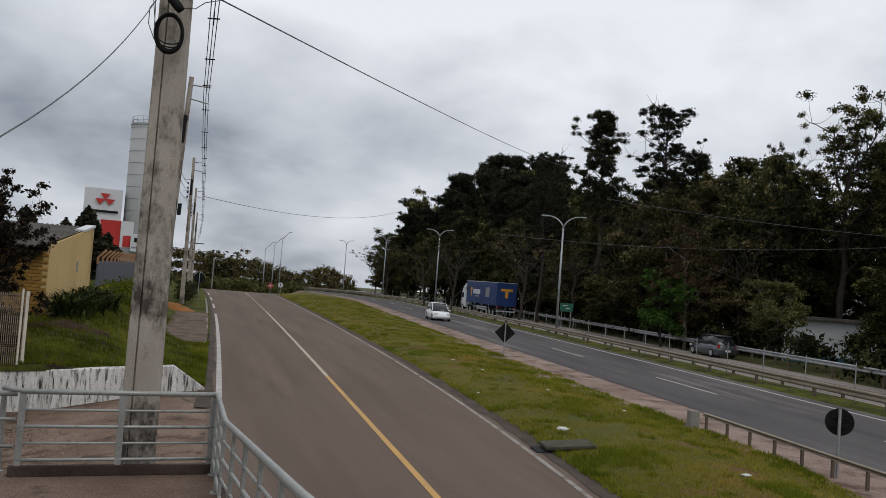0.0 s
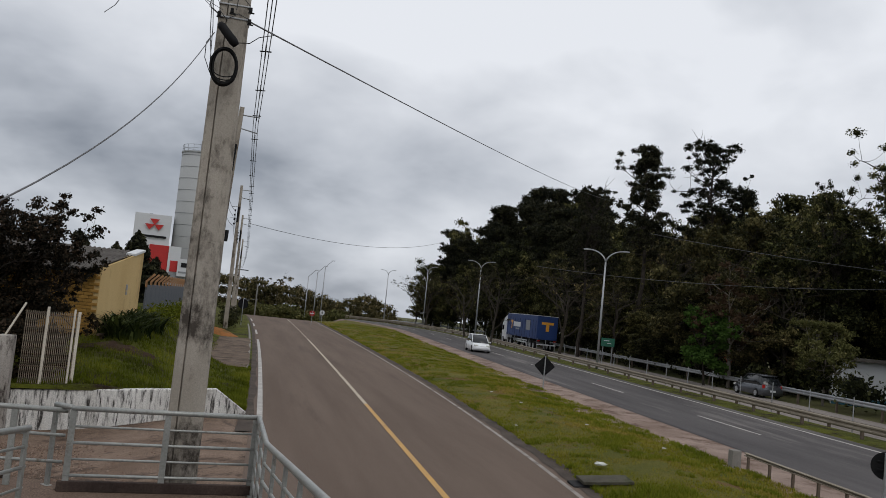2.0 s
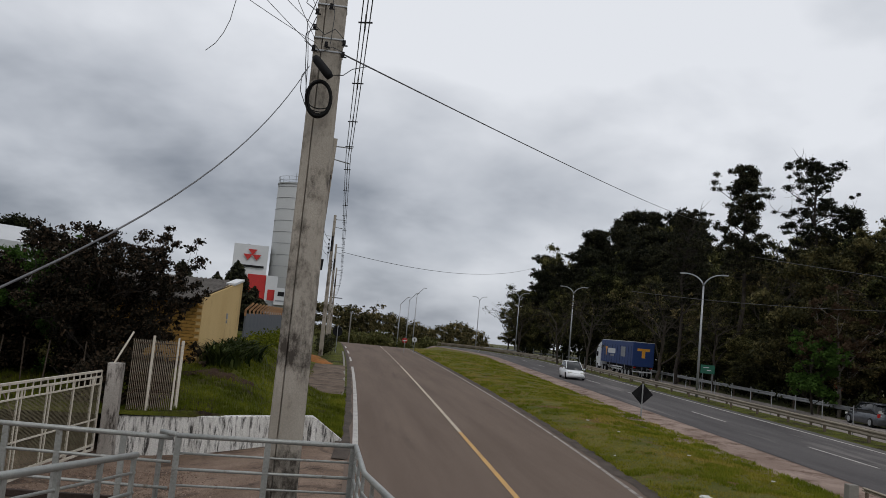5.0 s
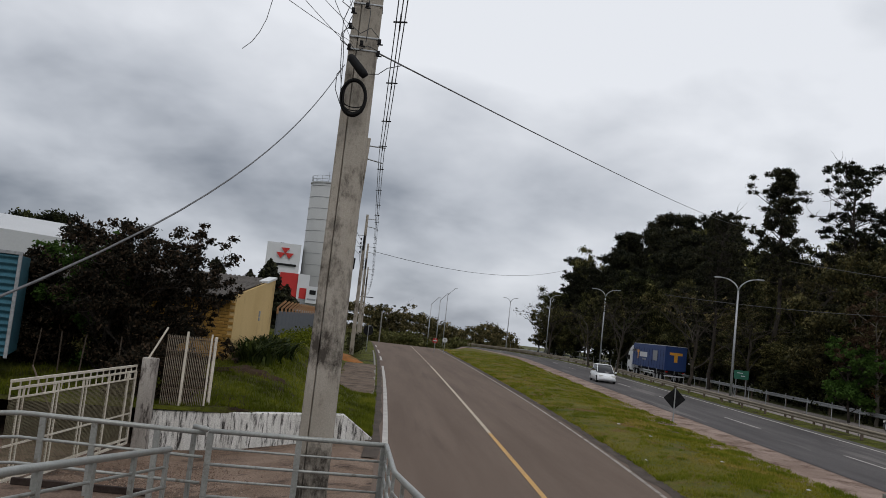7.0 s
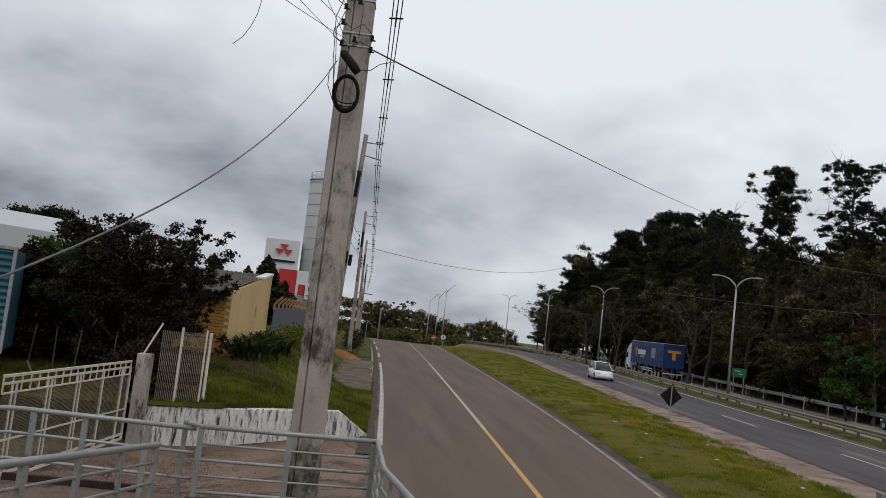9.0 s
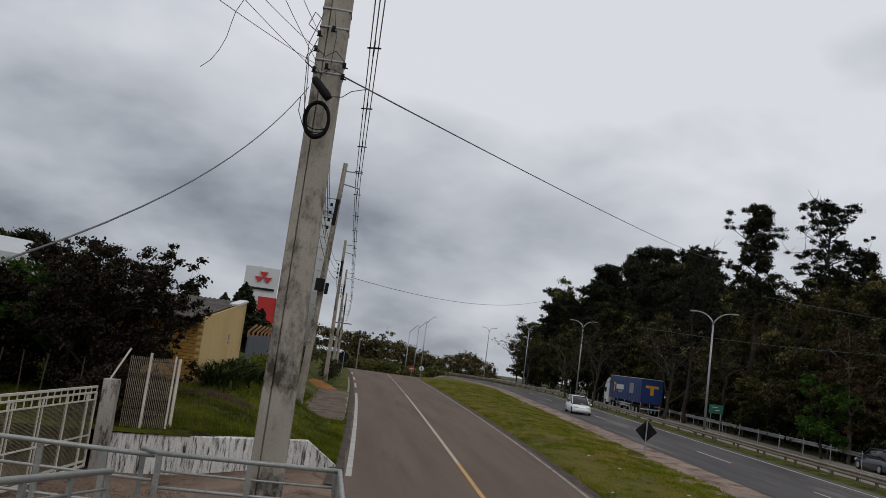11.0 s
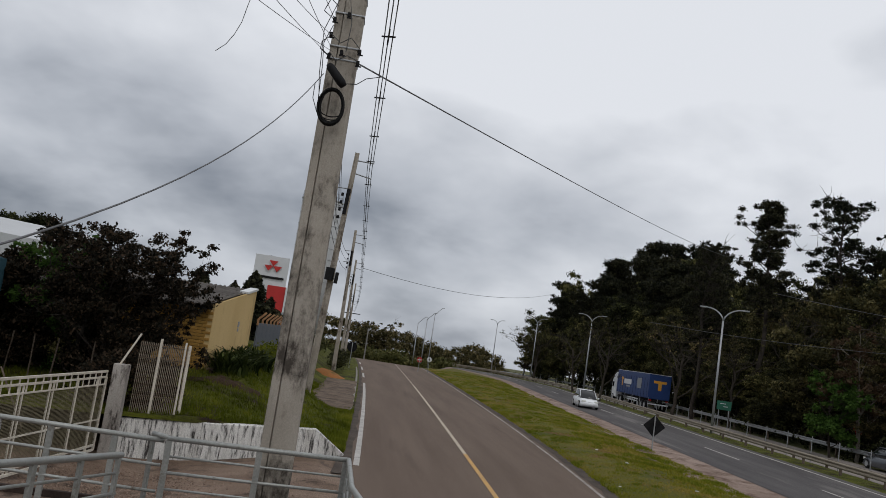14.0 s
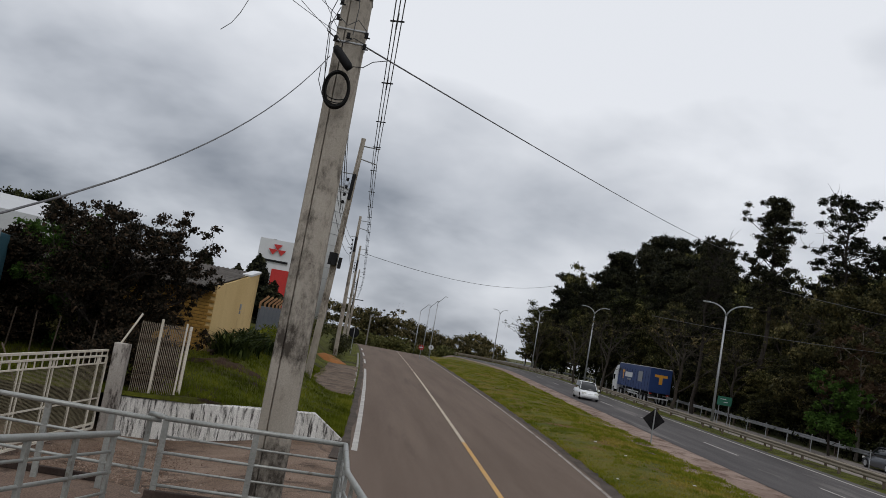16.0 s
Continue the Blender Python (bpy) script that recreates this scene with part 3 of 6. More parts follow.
def grass_median():
    """Grass between the side road's right edge and the gravel."""
    rnd = random.Random(5)
    ys = steps(-10, 150, 1.0)
    vs, fs, c = [], [], 10
    for y in ys:
        xa = right_edge(y) + 0.48 + rnd.uniform(-0.07, 0.07)
        xb = highway(y) - (5.2 + 0.9 * math.exp(-((y - 36) / 12) ** 2)) + 0.7 * noise.noise((0, y * 0.12, 3)) + rnd.uniform(-0.12, 0.12)
        xb = min(xb, 8.2 - 0.03 * (y - 20)) if y < 30 else xb
        xb = max(xb, xa + 0.3)
        for k in range(c + 1):
            f = k / c
            x = xa + (xb - xa) * f
            z = 0.03 + 0.16 * math.sin(math.pi * min(f * 1.15, 1)) + 0.05 * noise.noise((x * 0.7, y * 0.7, 0))
            if k in (0, c):
                z = -0.02
            vs.append((x, y, crest(x, y) + z))
    for j in range(len(ys) - 1):
        for k in range(c):
            a = j * (c + 1) + k
            fs.append((a, a + 1, a + c + 2, a + c + 1))
    return tagged(pydata("grass_median", vs, fs, GRASS, smooth=True), "mown green grass strip with dry patches", "grass", kind="structure")


def edge_l(y):
    return verge(y) - 3.45


def bank_z(x, y):
    e = edge_l(y) - x
    near = min(max((y - 19) / 3, 0), 1)
    start = 0.9 if y < 34 else 0.9 + 1.7 * min((y - 34) / 2, 1)
    f = min(max((e - start) / 4.2, 0), 1)
    return 0.04 + (1.45 + 0.35 * min(max((y - 26) / 8, 0), 1)) * f * f * (3 - 2 * f) * (0.35 + 0.65 * min(max((y - 19.5) / 6.0, 0), 1))


# white retaining wall from gate post to its low end by the road
WALL = [(-11.0, 18.98), (-9.8, 19.75), (-6.65, 21.5), (-5.9, 21.85)]


def wall_y(x):
    """The wall's line carried on to the left."""
    return 18.9 + (x + 11.25) * (21.5 - 18.9) / (11.25 - 6.65)


def grass_bank():
    vs, fs = [], []
    rows = steps(0, 1, 1 / 70)
    es = steps(0.4, 40, 0.55)
    for f in rows:
        for e in es:
            y1 = 112.0
            # start line: the wall's back for this e
            x0 = -5.9 - (e - 0.62) * 0.98
            y0 = max(wall_y(x0) + 0.12, 8.0)
            y = y0 + (y1 - y0) * f ** 1.8
            x = edge_l(y) - e
            z = bank_z(x, y) + 0.06 * noise.noise((x * 0.5, y * 0.5, 1)) + crest(x, y)
            if f == 0:
                z = max(min(z, 0.45), 0.02)
            vs.append((x, y, z))
    n = len(es)
    for j in range(len(rows) - 1):
        for i in range(n - 1):
            fs.append((j * n + i + 1, j * n + i, (j + 1) * n + i, (j + 1) * n + i + 1))
    return tagged(pydata("grass_bank", vs, fs, BANK, smooth=True), "lush rough grass bank above the white wall", "grass", kind="structure")


grass_median()
grass_bank()
tagged(band("pavement", verge, -5.9, -3.85, steps(35.5, 57, 1.5), 0.11, PAVEM, 2, 0.1), "worn concrete pavement beside the side road", "pavement", kind="structure")
tagged(band("gutter_left", verge, -3.85, -3.45, steps(20, 110, 1.5), 0.012, DIRT, 1, 0.06), "dirty gutter along the road edge", "gutter", kind="structure")
tagged(band("gutter_right", right_edge, 0.17, 0.62, steps(-8, 130, 0.8), 0.01, DIRT, 1, 0.09), "broken dark gutter between road and grass", "gutter", kind="structure")


def retaining_wall():
    w = thing("retaining_wall", "low whitewashed retaining wall with black mould streaks", "wall", kind="structure")
    bm = bmesh.new()
    tops = [0.4, 0.46, 0.64, 0.06]
    n = len(WALL)
    fine_pts, fine_t = [], []
    for k in range(n - 1):
        m = 8 if k < 2 else 4
        for j in range(m):
            f = j / m
            fine_pts.append((WALL[k][0] + (WALL[k + 1][0] - WALL[k][0]) * f, WALL[k][1] + (WALL[k + 1][1] - WALL[k][1]) * f))
            fine_t.append(tops[k] + (tops[k + 1] - tops[k]) * f + 0.02 * noise.noise((k * 3 + f * 5, 0, 0)))
    fine_pts.append(WALL[-1])
    fine_t.append(tops[-1])
    d = Vector((0.49, -0.87, 0)) * 0.22
    rings = []
    for (x, y), t in zip(fine_pts, fine_t):
        rings.append([bm.verts.new(v) for v in ((x, y, -0.9), (x, y, t - 0.03), (x - d.x * 0.12, y - d.y * 0.12, t), (x - d.x, y - d.y, t), (x - d.x, y - d.y, -0.9))])
    for a, b in zip(rings, rings[1:]):
        for k in range(4):
            bm.faces.new((a[k], b[k], b[k + 1], a[k + 1]))
    bm.faces.new(rings[0])
    bm.faces.new(rings[-1][::-1])
    bmesh.ops.recalc_face_normals(bm, faces=bm.faces)
    part("wall_body", bm, WHITEWASH, w)
    return w


retaining_wall()


# ---- landing and ramp with railings ----
def landing():
    w = thing("landing", "brown-stained concrete landing and ramp with low kerb", "ramp", kind="structure")
    bm = bmesh.new()
    prism(bm, [(-5.25, 10.6), (-5.15, 10.15), (-2.62, 11.2), (-1.92, 9.05), (-4.75, 8.03), (-7.7, 6.9), (-7.9, 10.0), (-6.0, 10.6)], -0.7, 0.45)
    part("landing_slab", bm, LANDING, w)
    bm = bmesh.new()
    top = [(-1.92, 9.05, 0.45), (-4.75, 8.03, 0.45), (-1.85, -2.75, 1.55), (1.98, -1.45, 1.55)]
    vs = [bm.verts.new(p) for p in top] + [bm.verts.new((x, y, -0.7)) for x, y, z in top]
    for f in ((0, 1, 2, 3), (4, 7, 6, 5), (0, 4, 5, 1), (1, 5, 6, 2), (2, 6, 7, 3), (3, 7, 4, 0)):
        bm.faces.new([vs[k] for k in f])
    bmesh.ops.recalc_face_normals(bm, faces=bm.faces)
    part("ramp_slab", bm, LANDING, w)
    bm = bmesh.new()
    prism(bm, [(-1.85, -2.75), (1.98, -1.45), (2.9, -4.0), (-0.95, -5.35)], -0.7, 1.55)
    part("upper_landing_slab", bm, LANDING, w)
    bm = bmesh.new()
    low = [(-7.7, 6.9, 0.45), (-7.9, 10.0, 0.45), (-12.4, 9.9, -0.15), (-12.2, 6.8, -0.15)]
    vs = [bm.verts.new(p) for p in low] + [bm.verts.new((x, y, -0.8)) for x, y, z in low]
    for f in ((0, 1, 2, 3), (4, 7, 6, 5), (0, 4, 5, 1), (1, 5, 6, 2), (2, 6, 7, 3), (3, 7, 4, 0)):
        bm.faces.new([vs[k] for k in f])
    bmesh.ops.recalc_face_normals(bm, faces=bm.faces)
    part("lower_ramp_slab", bm, LANDING, w)

    def kerb(p, q, h, wd):
        p, q = Vector(p), Vector(q)
        d = (q - p)
        bm = bmesh.new()
        box(bm, (0, 0, 0), (d.length, wd, h), 0, 0.012)
        m = Matrix.Translation((p + q) / 2 + Vector((0, 0, h / 2))) @ d.to_track_quat("X", "Z").to_matrix().to_4x4()
        bmesh.ops.transform(bm, matrix=m, verts=bm.verts)
        part("kerb", bm, KERBM, w)

    kerb((-5.1, 10.12, 0.45), (-2.68, 11.1, 0.45), 0.14, 0.09)
    kerb((-2.63, 11.08, 0.45), (-1.96, 9.12, 0.45), 0.1, 0.08)
    kerb((-6.0, 10.5, 0.45), (-7.86, 9.93, 0.45), 0.1, 0.08)
    return w


landing()


def railing(label, pts, posts, floor=1.1, bars=(0.86, 0.64, 0.42, 0.2), group="ramp railings"):
    """Round top rail through pts, thin bars below it, flat posts at fractions along each stretch."""
    r = thing("railing", label, "railing", group=group)
    P = [Vector(p) for p in pts]
    bm = bmesh.new()
    soft = [P[0]]
    for k in range(1, len(P) - 1):
        a, b, c = P[k - 1], P[k], P[k + 1]
        l = min(0.16, (a - b).length * 0.3, (c - b).length * 0.3)
        u, v = b + (a - b).normalized() * l, b + (c - b).normalized() * l
        soft += [u.lerp(b, 0.0), u.lerp(b, 0.5).lerp(b.lerp(v, 0.5), 0.5), v]
    soft.append(P[-1])
    tube(bm, soft, 0.036, 12)
    part("top_rail", bm, RAILM, r, smooth=True)
    for h in bars:
        bm = bmesh.new()
        tube(bm, [p - Vector((0, 0, 1.1 - h)) for p in P], 0.017 if h in (0.86, 0.42, 0.9, 0.44) else 0.023, 8)
        part("bar", bm, RAILM, r, smooth=True)
    for k, f in posts:
        p = P[k].lerp(P[k + 1], f)
        d = P[k + 1] - P[k]
        bm = bmesh.new()
        box(bm, (p.x, p.y, p.z - floor / 2 - 0.01), (0.085, 0.04, floor), math.atan2(d.y, d.x), 0.006)
        part("post", bm, RAILM, r)
        bm = bmesh.new()
        box(bm, (p.x, p.y, p.z - floor - 0.004), (0.15, 0.1, 0.012), math.atan2(d.y, d.x), 0.003)
        part("foot_plate", bm, RAILM, r)
    return r


railing("grey painted steel railing along the landing edge", [(-5.03, 10.16, 1.56), (-2.7, 11.1, 1.56)], [(0, 0.01), (0, 0.5), (0, 0.985)])
railing("grey painted steel railing climbing the ramp beside the road", [(-2.7, 11.1, 1.56), (-2.05, 9.1, 1.56), (-0.38, 4.45, 2.02), (1.86, -1.6, 2.66)], [(0, 0.04), (0, 0.5), (0, 0.95), (1, 0.2), (1, 0.42), (1, 0.64), (1, 0.86), (2, 0.1), (2, 0.3), (2, 0.5), (2, 0.7), (2, 0.9)])
railing("short grey pipe joining two railings at the landing corner", [(-5.04, 10.18, 1.57), (-5.38, 10.4, 1.55)], [(0, 0.97)], bars=())
railing("grey painted steel railing along the lower ramp", [(-5.15, 10.3, 1.5), (-7.72, 9.75, 1.5), (-9.6, 9.65, 1.25)], [(0, 0.26), (0, 0.6), (0, 0.88), (1, 0.3), (1, 0.75)], bars=(0.76, 0.4))
railing("grey painted steel railing on the inner side of the ramp", [(-4.53, 8.2, 1.61), (-3.85, 4.6, 1.98), (-1.6, -2.0, 2.62)], [(0, 0.02), (0, 0.3), (0, 0.58), (0, 0.86), (1, 0.2), (1, 0.45), (1, 0.7), (1, 0.95)], bars=(0.9, 0.67, 0.44, 0.2))


# ---- utility poles and their lines ----
POLES = [(-3.8, 11.15, -0.12, 12.2), (-11.88, 35.1, 0.5, 11.5), (-19.7, 62.8, 0.6, 11.5), (-27.6, 89.4, 0.5, 11.6), (-36.5, 119.5, 0.1, 10.8), (-46.5, 152.0, -1.5, 9.8), (-57, 185, -3.0, 9.0)]


def concrete_pole(x, y, z0, z1, big):
    p = thing("utility_pole", "tall weathered concrete utility pole with dark stains" if big else "grey concrete utility pole of the roadside line", "utility pole", Matrix.Translation((x, y, z0)), group="utility poles")
    h = z1 - z0
    bm = bmesh.new()
    w0, w1 = (0.51, 0.4) if big else (0.34, 0.2)
    d0, d1 = (0.38, 0.28) if big else (0.26, 0.16)
    yaw = radians(16)
    rings = []
    for k in range(13):
        f = k / 12
        w, d = w0 + (w1 - w0) * f, d0 + (d1 - d0) * f
        c, e = 0.09 * w, 0.12 * d
        # chamfered section with a groove down its front face
        out = [(-w / 2, -d / 2 + e), (-w / 2 + 0.02, -d / 2 + e - 0.02), (-w * 0.24, -d / 2 + 0.012), (-w * 0.232, -d / 2 + 0.05), (-w * 0.205, -d / 2 + 0.05), (-w * 0.195, -d / 2), (w / 2 - c, -d / 2), (w / 2, -d / 2 + c), (w / 2, d / 2 - c), (w / 2 - c, d / 2), (-w / 2 + c, d / 2), (-w / 2, d / 2 - c)]
        rings.append([bm.verts.new((a * math.cos(yaw) - b * math.sin(yaw), a * math.sin(yaw) + b * math.cos(yaw), h * f - (0.3 if k == 0 else 0))) for a, b in out])
    for a, b in zip(rings, rings[1:]):
        for k in range(12):
            bm.faces.new((a[k], a[(k + 1) % 12], b[(k + 1) % 12], b[k]))
    bm.faces.new(rings[-1])
    part("shaft", bm, POLE_BIG if big else POLE, p)
    return p


pole_things = [concrete_pole(*q, i == 0) for i, q in enumerate(POLES)]
# the second pole leans towards the road
pole_things[1].matrix_basis = pole_things[1].matrix_basis @ Matrix.Rotation(radians(2.8), 4, "Y")


def pole_hardware():
    p = pole_things[0]
    o = Vector(POLES[0][:3])
    L = lambda x, y, z: Vector((x, y, z)) - o
    for z in (7.42, 7.62, 8.15, 8.45):
        bm = bmesh.new()
        f = (z + 0.12) / 12.3
        box(bm, (0, 0, z - o.z), (0.53 - 0.11 * f, 0.4 - 0.1 * f, 0.028), radians(16), 0.008)
        part("steel_strap", bm, GALV, p)
    # slack fibre coil: several turns, an upright oval facing the ramp
    rnd = random.Random(2)
    for k in range(8):
        a, b = 0.178 + rnd.uniform(-0.016, 0.016), 0.262 + rnd.uniform(-0.018, 0.018)
        cx, cz, dy = rnd.uniform(-0.012, 0.012), rnd.uniform(-0.015, 0.015), rnd.uniform(-0.03, 0.03)
        pts = []
        for j in range(33):
            t = 2 * math.pi * j / 32
            pts.append(L(-3.74, 10.8, 6.62) + Vector((0.95 * (a * math.cos(t) + cx), 0.33 * a * math.cos(t) + dy, b * math.sin(t) + cz)))
        bm = bmesh.new()
        tube(bm, pts, 0.0125, 6, False)
        part("coil_turn", bm, BLACKR, p, "black slack cable turn", True)
    for k in range(3):
        pts = [L(-3.74, 10.82, 6.44 + 0.05 * k) + Vector((0.14 * math.cos(t), 0.05 * math.cos(t), -0.07 * math.sin(t))) for t in (math.pi * j / 12 for j in range(13))]
        bm = bmesh.new()
        tube(bm, pts, 0.009, 6)
        part("cable_loop", bm, BLACKR, p)
    bm = bmesh.new()
    tube(bm, [L(-3.83, 10.66, 7.22), L(-3.8, 10.67, 7.18), L(-3.62, 10.74, 6.98), L(-3.58, 10.76, 6.93)], [0.04, 0.062, 0.068, 0.052], 12)
    part("splice_closure", bm, BLACKM, p, "black cylindrical cable splice closure", True)
    for x, y, z in ((-3.5, 10.98, 7.37), (-3.5, 10.98, 7.55), (-3.93, 10.86, 7.42), (-3.95, 10.86, 7.75), (-3.94, 10.88, 8.0), (-3.76, 10.92, 7.5), (-3.74, 10.92, 8.1)):
        bm = bmesh.new()
        box(bm, L(x, y, z), (0.05, 0.08, 0.07), 0.3, 0.008)
        box(bm, L(x + 0.02, y - 0.02, z - 0.05), (0.09, 0.02, 0.02), 0.3, 0.004)
        part("clamp", bm, BLACKM, p)
    for pts in ([(-3.93, 10.84, 7.9), (-4.02, 10.8, 7.6), (-3.96, 10.75, 7.2), (-3.95, 10.78, 6.7)], [(-3.9, 10.84, 8.3), (-4.05, 10.8, 7.8), (-4.0, 10.78, 7.1), (-3.93, 10.8, 6.6)], [(-3.55, 10.78, 6.98), (-3.4, 10.8, 6.99), (-3.3, 10.9, 7.12), (-3.15, 11.2, 7.27)], [(-3.76, 10.9, 8.4), (-3.66, 10.88, 7.95), (-3.68, 10.88, 7.5)], [(-3.95, 10.82, 7.12), (-4.04, 10.78, 6.95), (-4.03, 10.76, 6.72), (-3.93, 10.76, 6.5)], [(-3.94, 10.86, 7.42), (-4.06, 10.8, 7.5), (-4.05, 10.8, 7.62), (-3.93, 10.86, 7.75)], [(-3.95, 10.86, 8.0), (-4.1, 10.8, 8.1), (-4.02, 10.8, 8.3), (-3.9, 10.84, 8.2)], [(-3.9, 10.8, 7.45), (-3.78, 10.78, 7.32), (-3.62, 10.8, 7.42), (-3.5, 10.96, 7.4)], [(-3.93, 10.8, 7.75), (-3.75, 10.78, 7.6), (-3.6, 10.8, 7.7), (-3.5, 10.96, 7.6)]):
        bm = bmesh.new()
        P = [L(*q) for q in pts]
        s = []
        for a, b in zip(P, P[1:]):
            s += [a.lerp(b, k / 4) for k in range(4)]
        tube(bm, s + [P[-1]], 0.0065, 6)
        part("drop_cable", bm, CABLE, p)


pole_hardware()


def small_hardware(p, q):
    """Arms, insulators and boxes on the further poles."""
    x, y, z0, z1 = q
    h = z1 - z0
    for k, dz in enumerate((0.35, 0.95)):
        bm = bmesh.new()
        tube(bm, [(0.05, 0, h - dz), (0.85, 0.1, h - dz - (0.12 if k else 0))], 0.03, 6)
        part("arm", bm, GALV, p)
    bm = bmesh.new()
    box(bm, (0, -0.05, h - 2.3), (0.16, 0.2, 1.2), 0, 0.03)
    part("insulator_rack", bm, BLACKM, p)
    for k in range(4):
        bm = bmesh.new()
        disc(bm, (-0.25, -0.1, h - 2.0 - 0.35 * k), (0, 0, 1), 0.06, 0.14, 10)
        part("insulator", bm, BLACKM, p)
    bm = bmesh.new()
    tube(bm, [(-0.6, 0, h - 1.7), (0.1, 0, h - 1.7)], 0.025, 6)
    tube(bm, [(-0.6, 0, h - 2.6), (0.1, 0, h - 2.6)], 0.025, 6)
    part("arm", bm, GALV, p)


for p, q in zip(pole_things[1:], POLES[1:]):
    small_hardware(p, q)
bm = bmesh.new()
tube(bm, [(0.0, -0.3, 5.05), (0.0, -0.3, 5.6)], 0.2, 14)
box(bm, (0.32, -0.22, 5.2), (0.12, 0.3, 0.5), 0.5, 0.02)
part("black_box", bm, BLACKM, pole_things[1], "black cable box")
# crossarm on the far pole
bm = bmesh.new()
box(bm, (0, 0, 8.6), (3.4, 0.14, 0.16), 0.2, 0.02)
part("crossarm", bm, BLACKM, pole_things[5])


def cable(name, label, pts, r=0.012, group="overhead cables", material=None):
    c = thing(name, label, "cable", group=group)
    bm = bmesh.new()
    tube(bm, pts, r, 5)
    part("wire", bm, material or CABLE, c)
    return c


# three-cable bundle with spacers beside the poles
tops = [(4.4, -14.0, 10.9)] + [(q[0] + (0.58 if i == 0 else 1.2 if i == 1 else 0.82), q[1] + 0.1, q[3] - (1.1 if i == 0 else 0.75)) for i, q in enumerate(POLES)]
for k, (dx, dz) in enumerate(((-0.11, 0.08), (0.11, 0.08), (0.0, -0.1))):
    pts = []
    for a, b in zip(tops, tops[1:]):
        pts += sag((a[0] + dx, a[1], a[2] + dz), (b[0] + dx, b[1], b[2] + dz), 0.35, 14)[:-1]
    cable("power_cable", "dark insulated overhead power cable beside the poles", pts, 0.015, "power cables")
for a, b, d in (((12.0, 62.0, 10.6), (40.0, 54.0, 8.6), 0.5), ((4.0, 66.0, 7.6), (40.0, 54.0, 9.4), 1.1)):
    cable("service_cable", "dark cable slung along the woodland edge", sag(a, b, d, 24), 0.016, material=CABLEG)
spacer_host = thing("cable_spacers", "black cross-shaped spacers on the power cables", "cable spacer", group="power cables")
bm = bmesh.new()
box(bm, (0, 0, 0), (0.36, 0.04, 0.035), 0, 0.005)
box(bm, (0, 0, 0.0), (0.035, 0.04, 0.42), 0, 0.005)
sp = part("spacer", bm, BLACKM, spacer_host)
first = True
for i, (a, b) in enumerate(zip(tops, tops[1:])):
    if i > 5:
        break
    line = sag(a, b, 0.35, 30)
    for f in (3, 9, 15, 21, 27):
        if first:
            sp.matrix_basis = Matrix.Translation(line[f])
            first = False
        else:
            share("spacer", sp.data, spacer_host, Matrix.Translation(line[f]))

cable("service_cable", "single cable spanning the road to the trees", sag((-3.5, 10.95, 7.37), (16.0, 108.0, 19.6), 0.5, 40), 0.013, material=CABLEG)
cable("service_cable", "slack cable running down to the ramp railing", sag((-3.95, 10.82, 7.12), (1.4, -12.32, 3.07), 2.37, 40)[:17] + [(-1.8, 0.2, 2.46)], 0.0062, material=CABLEG)
cable("service_cable", "cable crossing the side road far off", sag((-18.8, 62.8, 8.6), (-8.4, 140.0, 14.8), 1.4, 24), 0.02)
for a, b in (((-3.93, 10.86, 7.42), (-2.86, 4.48, 6.44)), ((-3.95, 10.86, 7.75), (-2.65, 4.57, 6.39)), ((-3.95, 10.86, 7.6), (-2.33, 4.72, 6.66)), ((-3.94, 10.88, 8.0), (-2.1, 4.82, 6.56)), ((-3.9, 10.9, 7.5), (-3.1, 4.34, 6.19))):
    cable("telephone_cable", "thin telephone cable leaving the tall pole", sag(a, b, 0.04, 12), 0.0042, material=CABLEG)
cable("telephone_cable", "loose end of a broken cable hanging in the air", [(-3.85, 10.9, 9.4), (-3.88, 9.8, 8.5), (-3.92, 8.9, 7.85), (-3.95, 8.35, 7.4), (-3.97, 8.2, 7.15), (-3.99, 8.18, 7.0), (-4.02, 8.17, 6.8), (-4.07, 8.14, 6.63), (-4.14, 8.11, 6.49), (-4.23, 8.06, 6.38)], 0.0045, material=CABLEG)
for i in range(1, 5):
    a, b = POLES[i], POLES[i + 1]
    for dz in (2.0, 2.5, 3.2):
        cable("telephone_cable", "telephone cable strung between the roadside poles", sag((a[0] - 0.3, a[1], a[3] - dz), (b[0] - 0.3, b[1], b[3] - dz), 0.5, 10), 0.014)
for dz, r in ((2.0, 0.012), (2.6, 0.016), (3.4, 0.016)):
    cable("telephone_cable", "telephone cable strung between the roadside poles", sag((-3.9, 11.3, 9.6 - dz * 0.4), (-11.8, 35.1, 11.5 - dz), 0.4, 12), r)


# ---- gate, post and fence on the left ----
def gate_post():
    g = thing("gate_post", "stained whitewashed concrete gate post", "post", Matrix.Translation((-11.1, 18.75, 0)))
    bm = bmesh.new()
    box(bm, (0, 0, 0.56), (0.36, 0.34, 2.36), 0.3, 0.03)
    part("post_body", bm, POSTW, g)
    bm = bmesh.new()
    tube(bm, [(-0.1, -0.15, 1.5), (0.25, 0.2, 2.55)], 0.025, 6)
    part("diagonal_brace", bm, GATEW, g, "rusty white pipe brace")


gate_post()


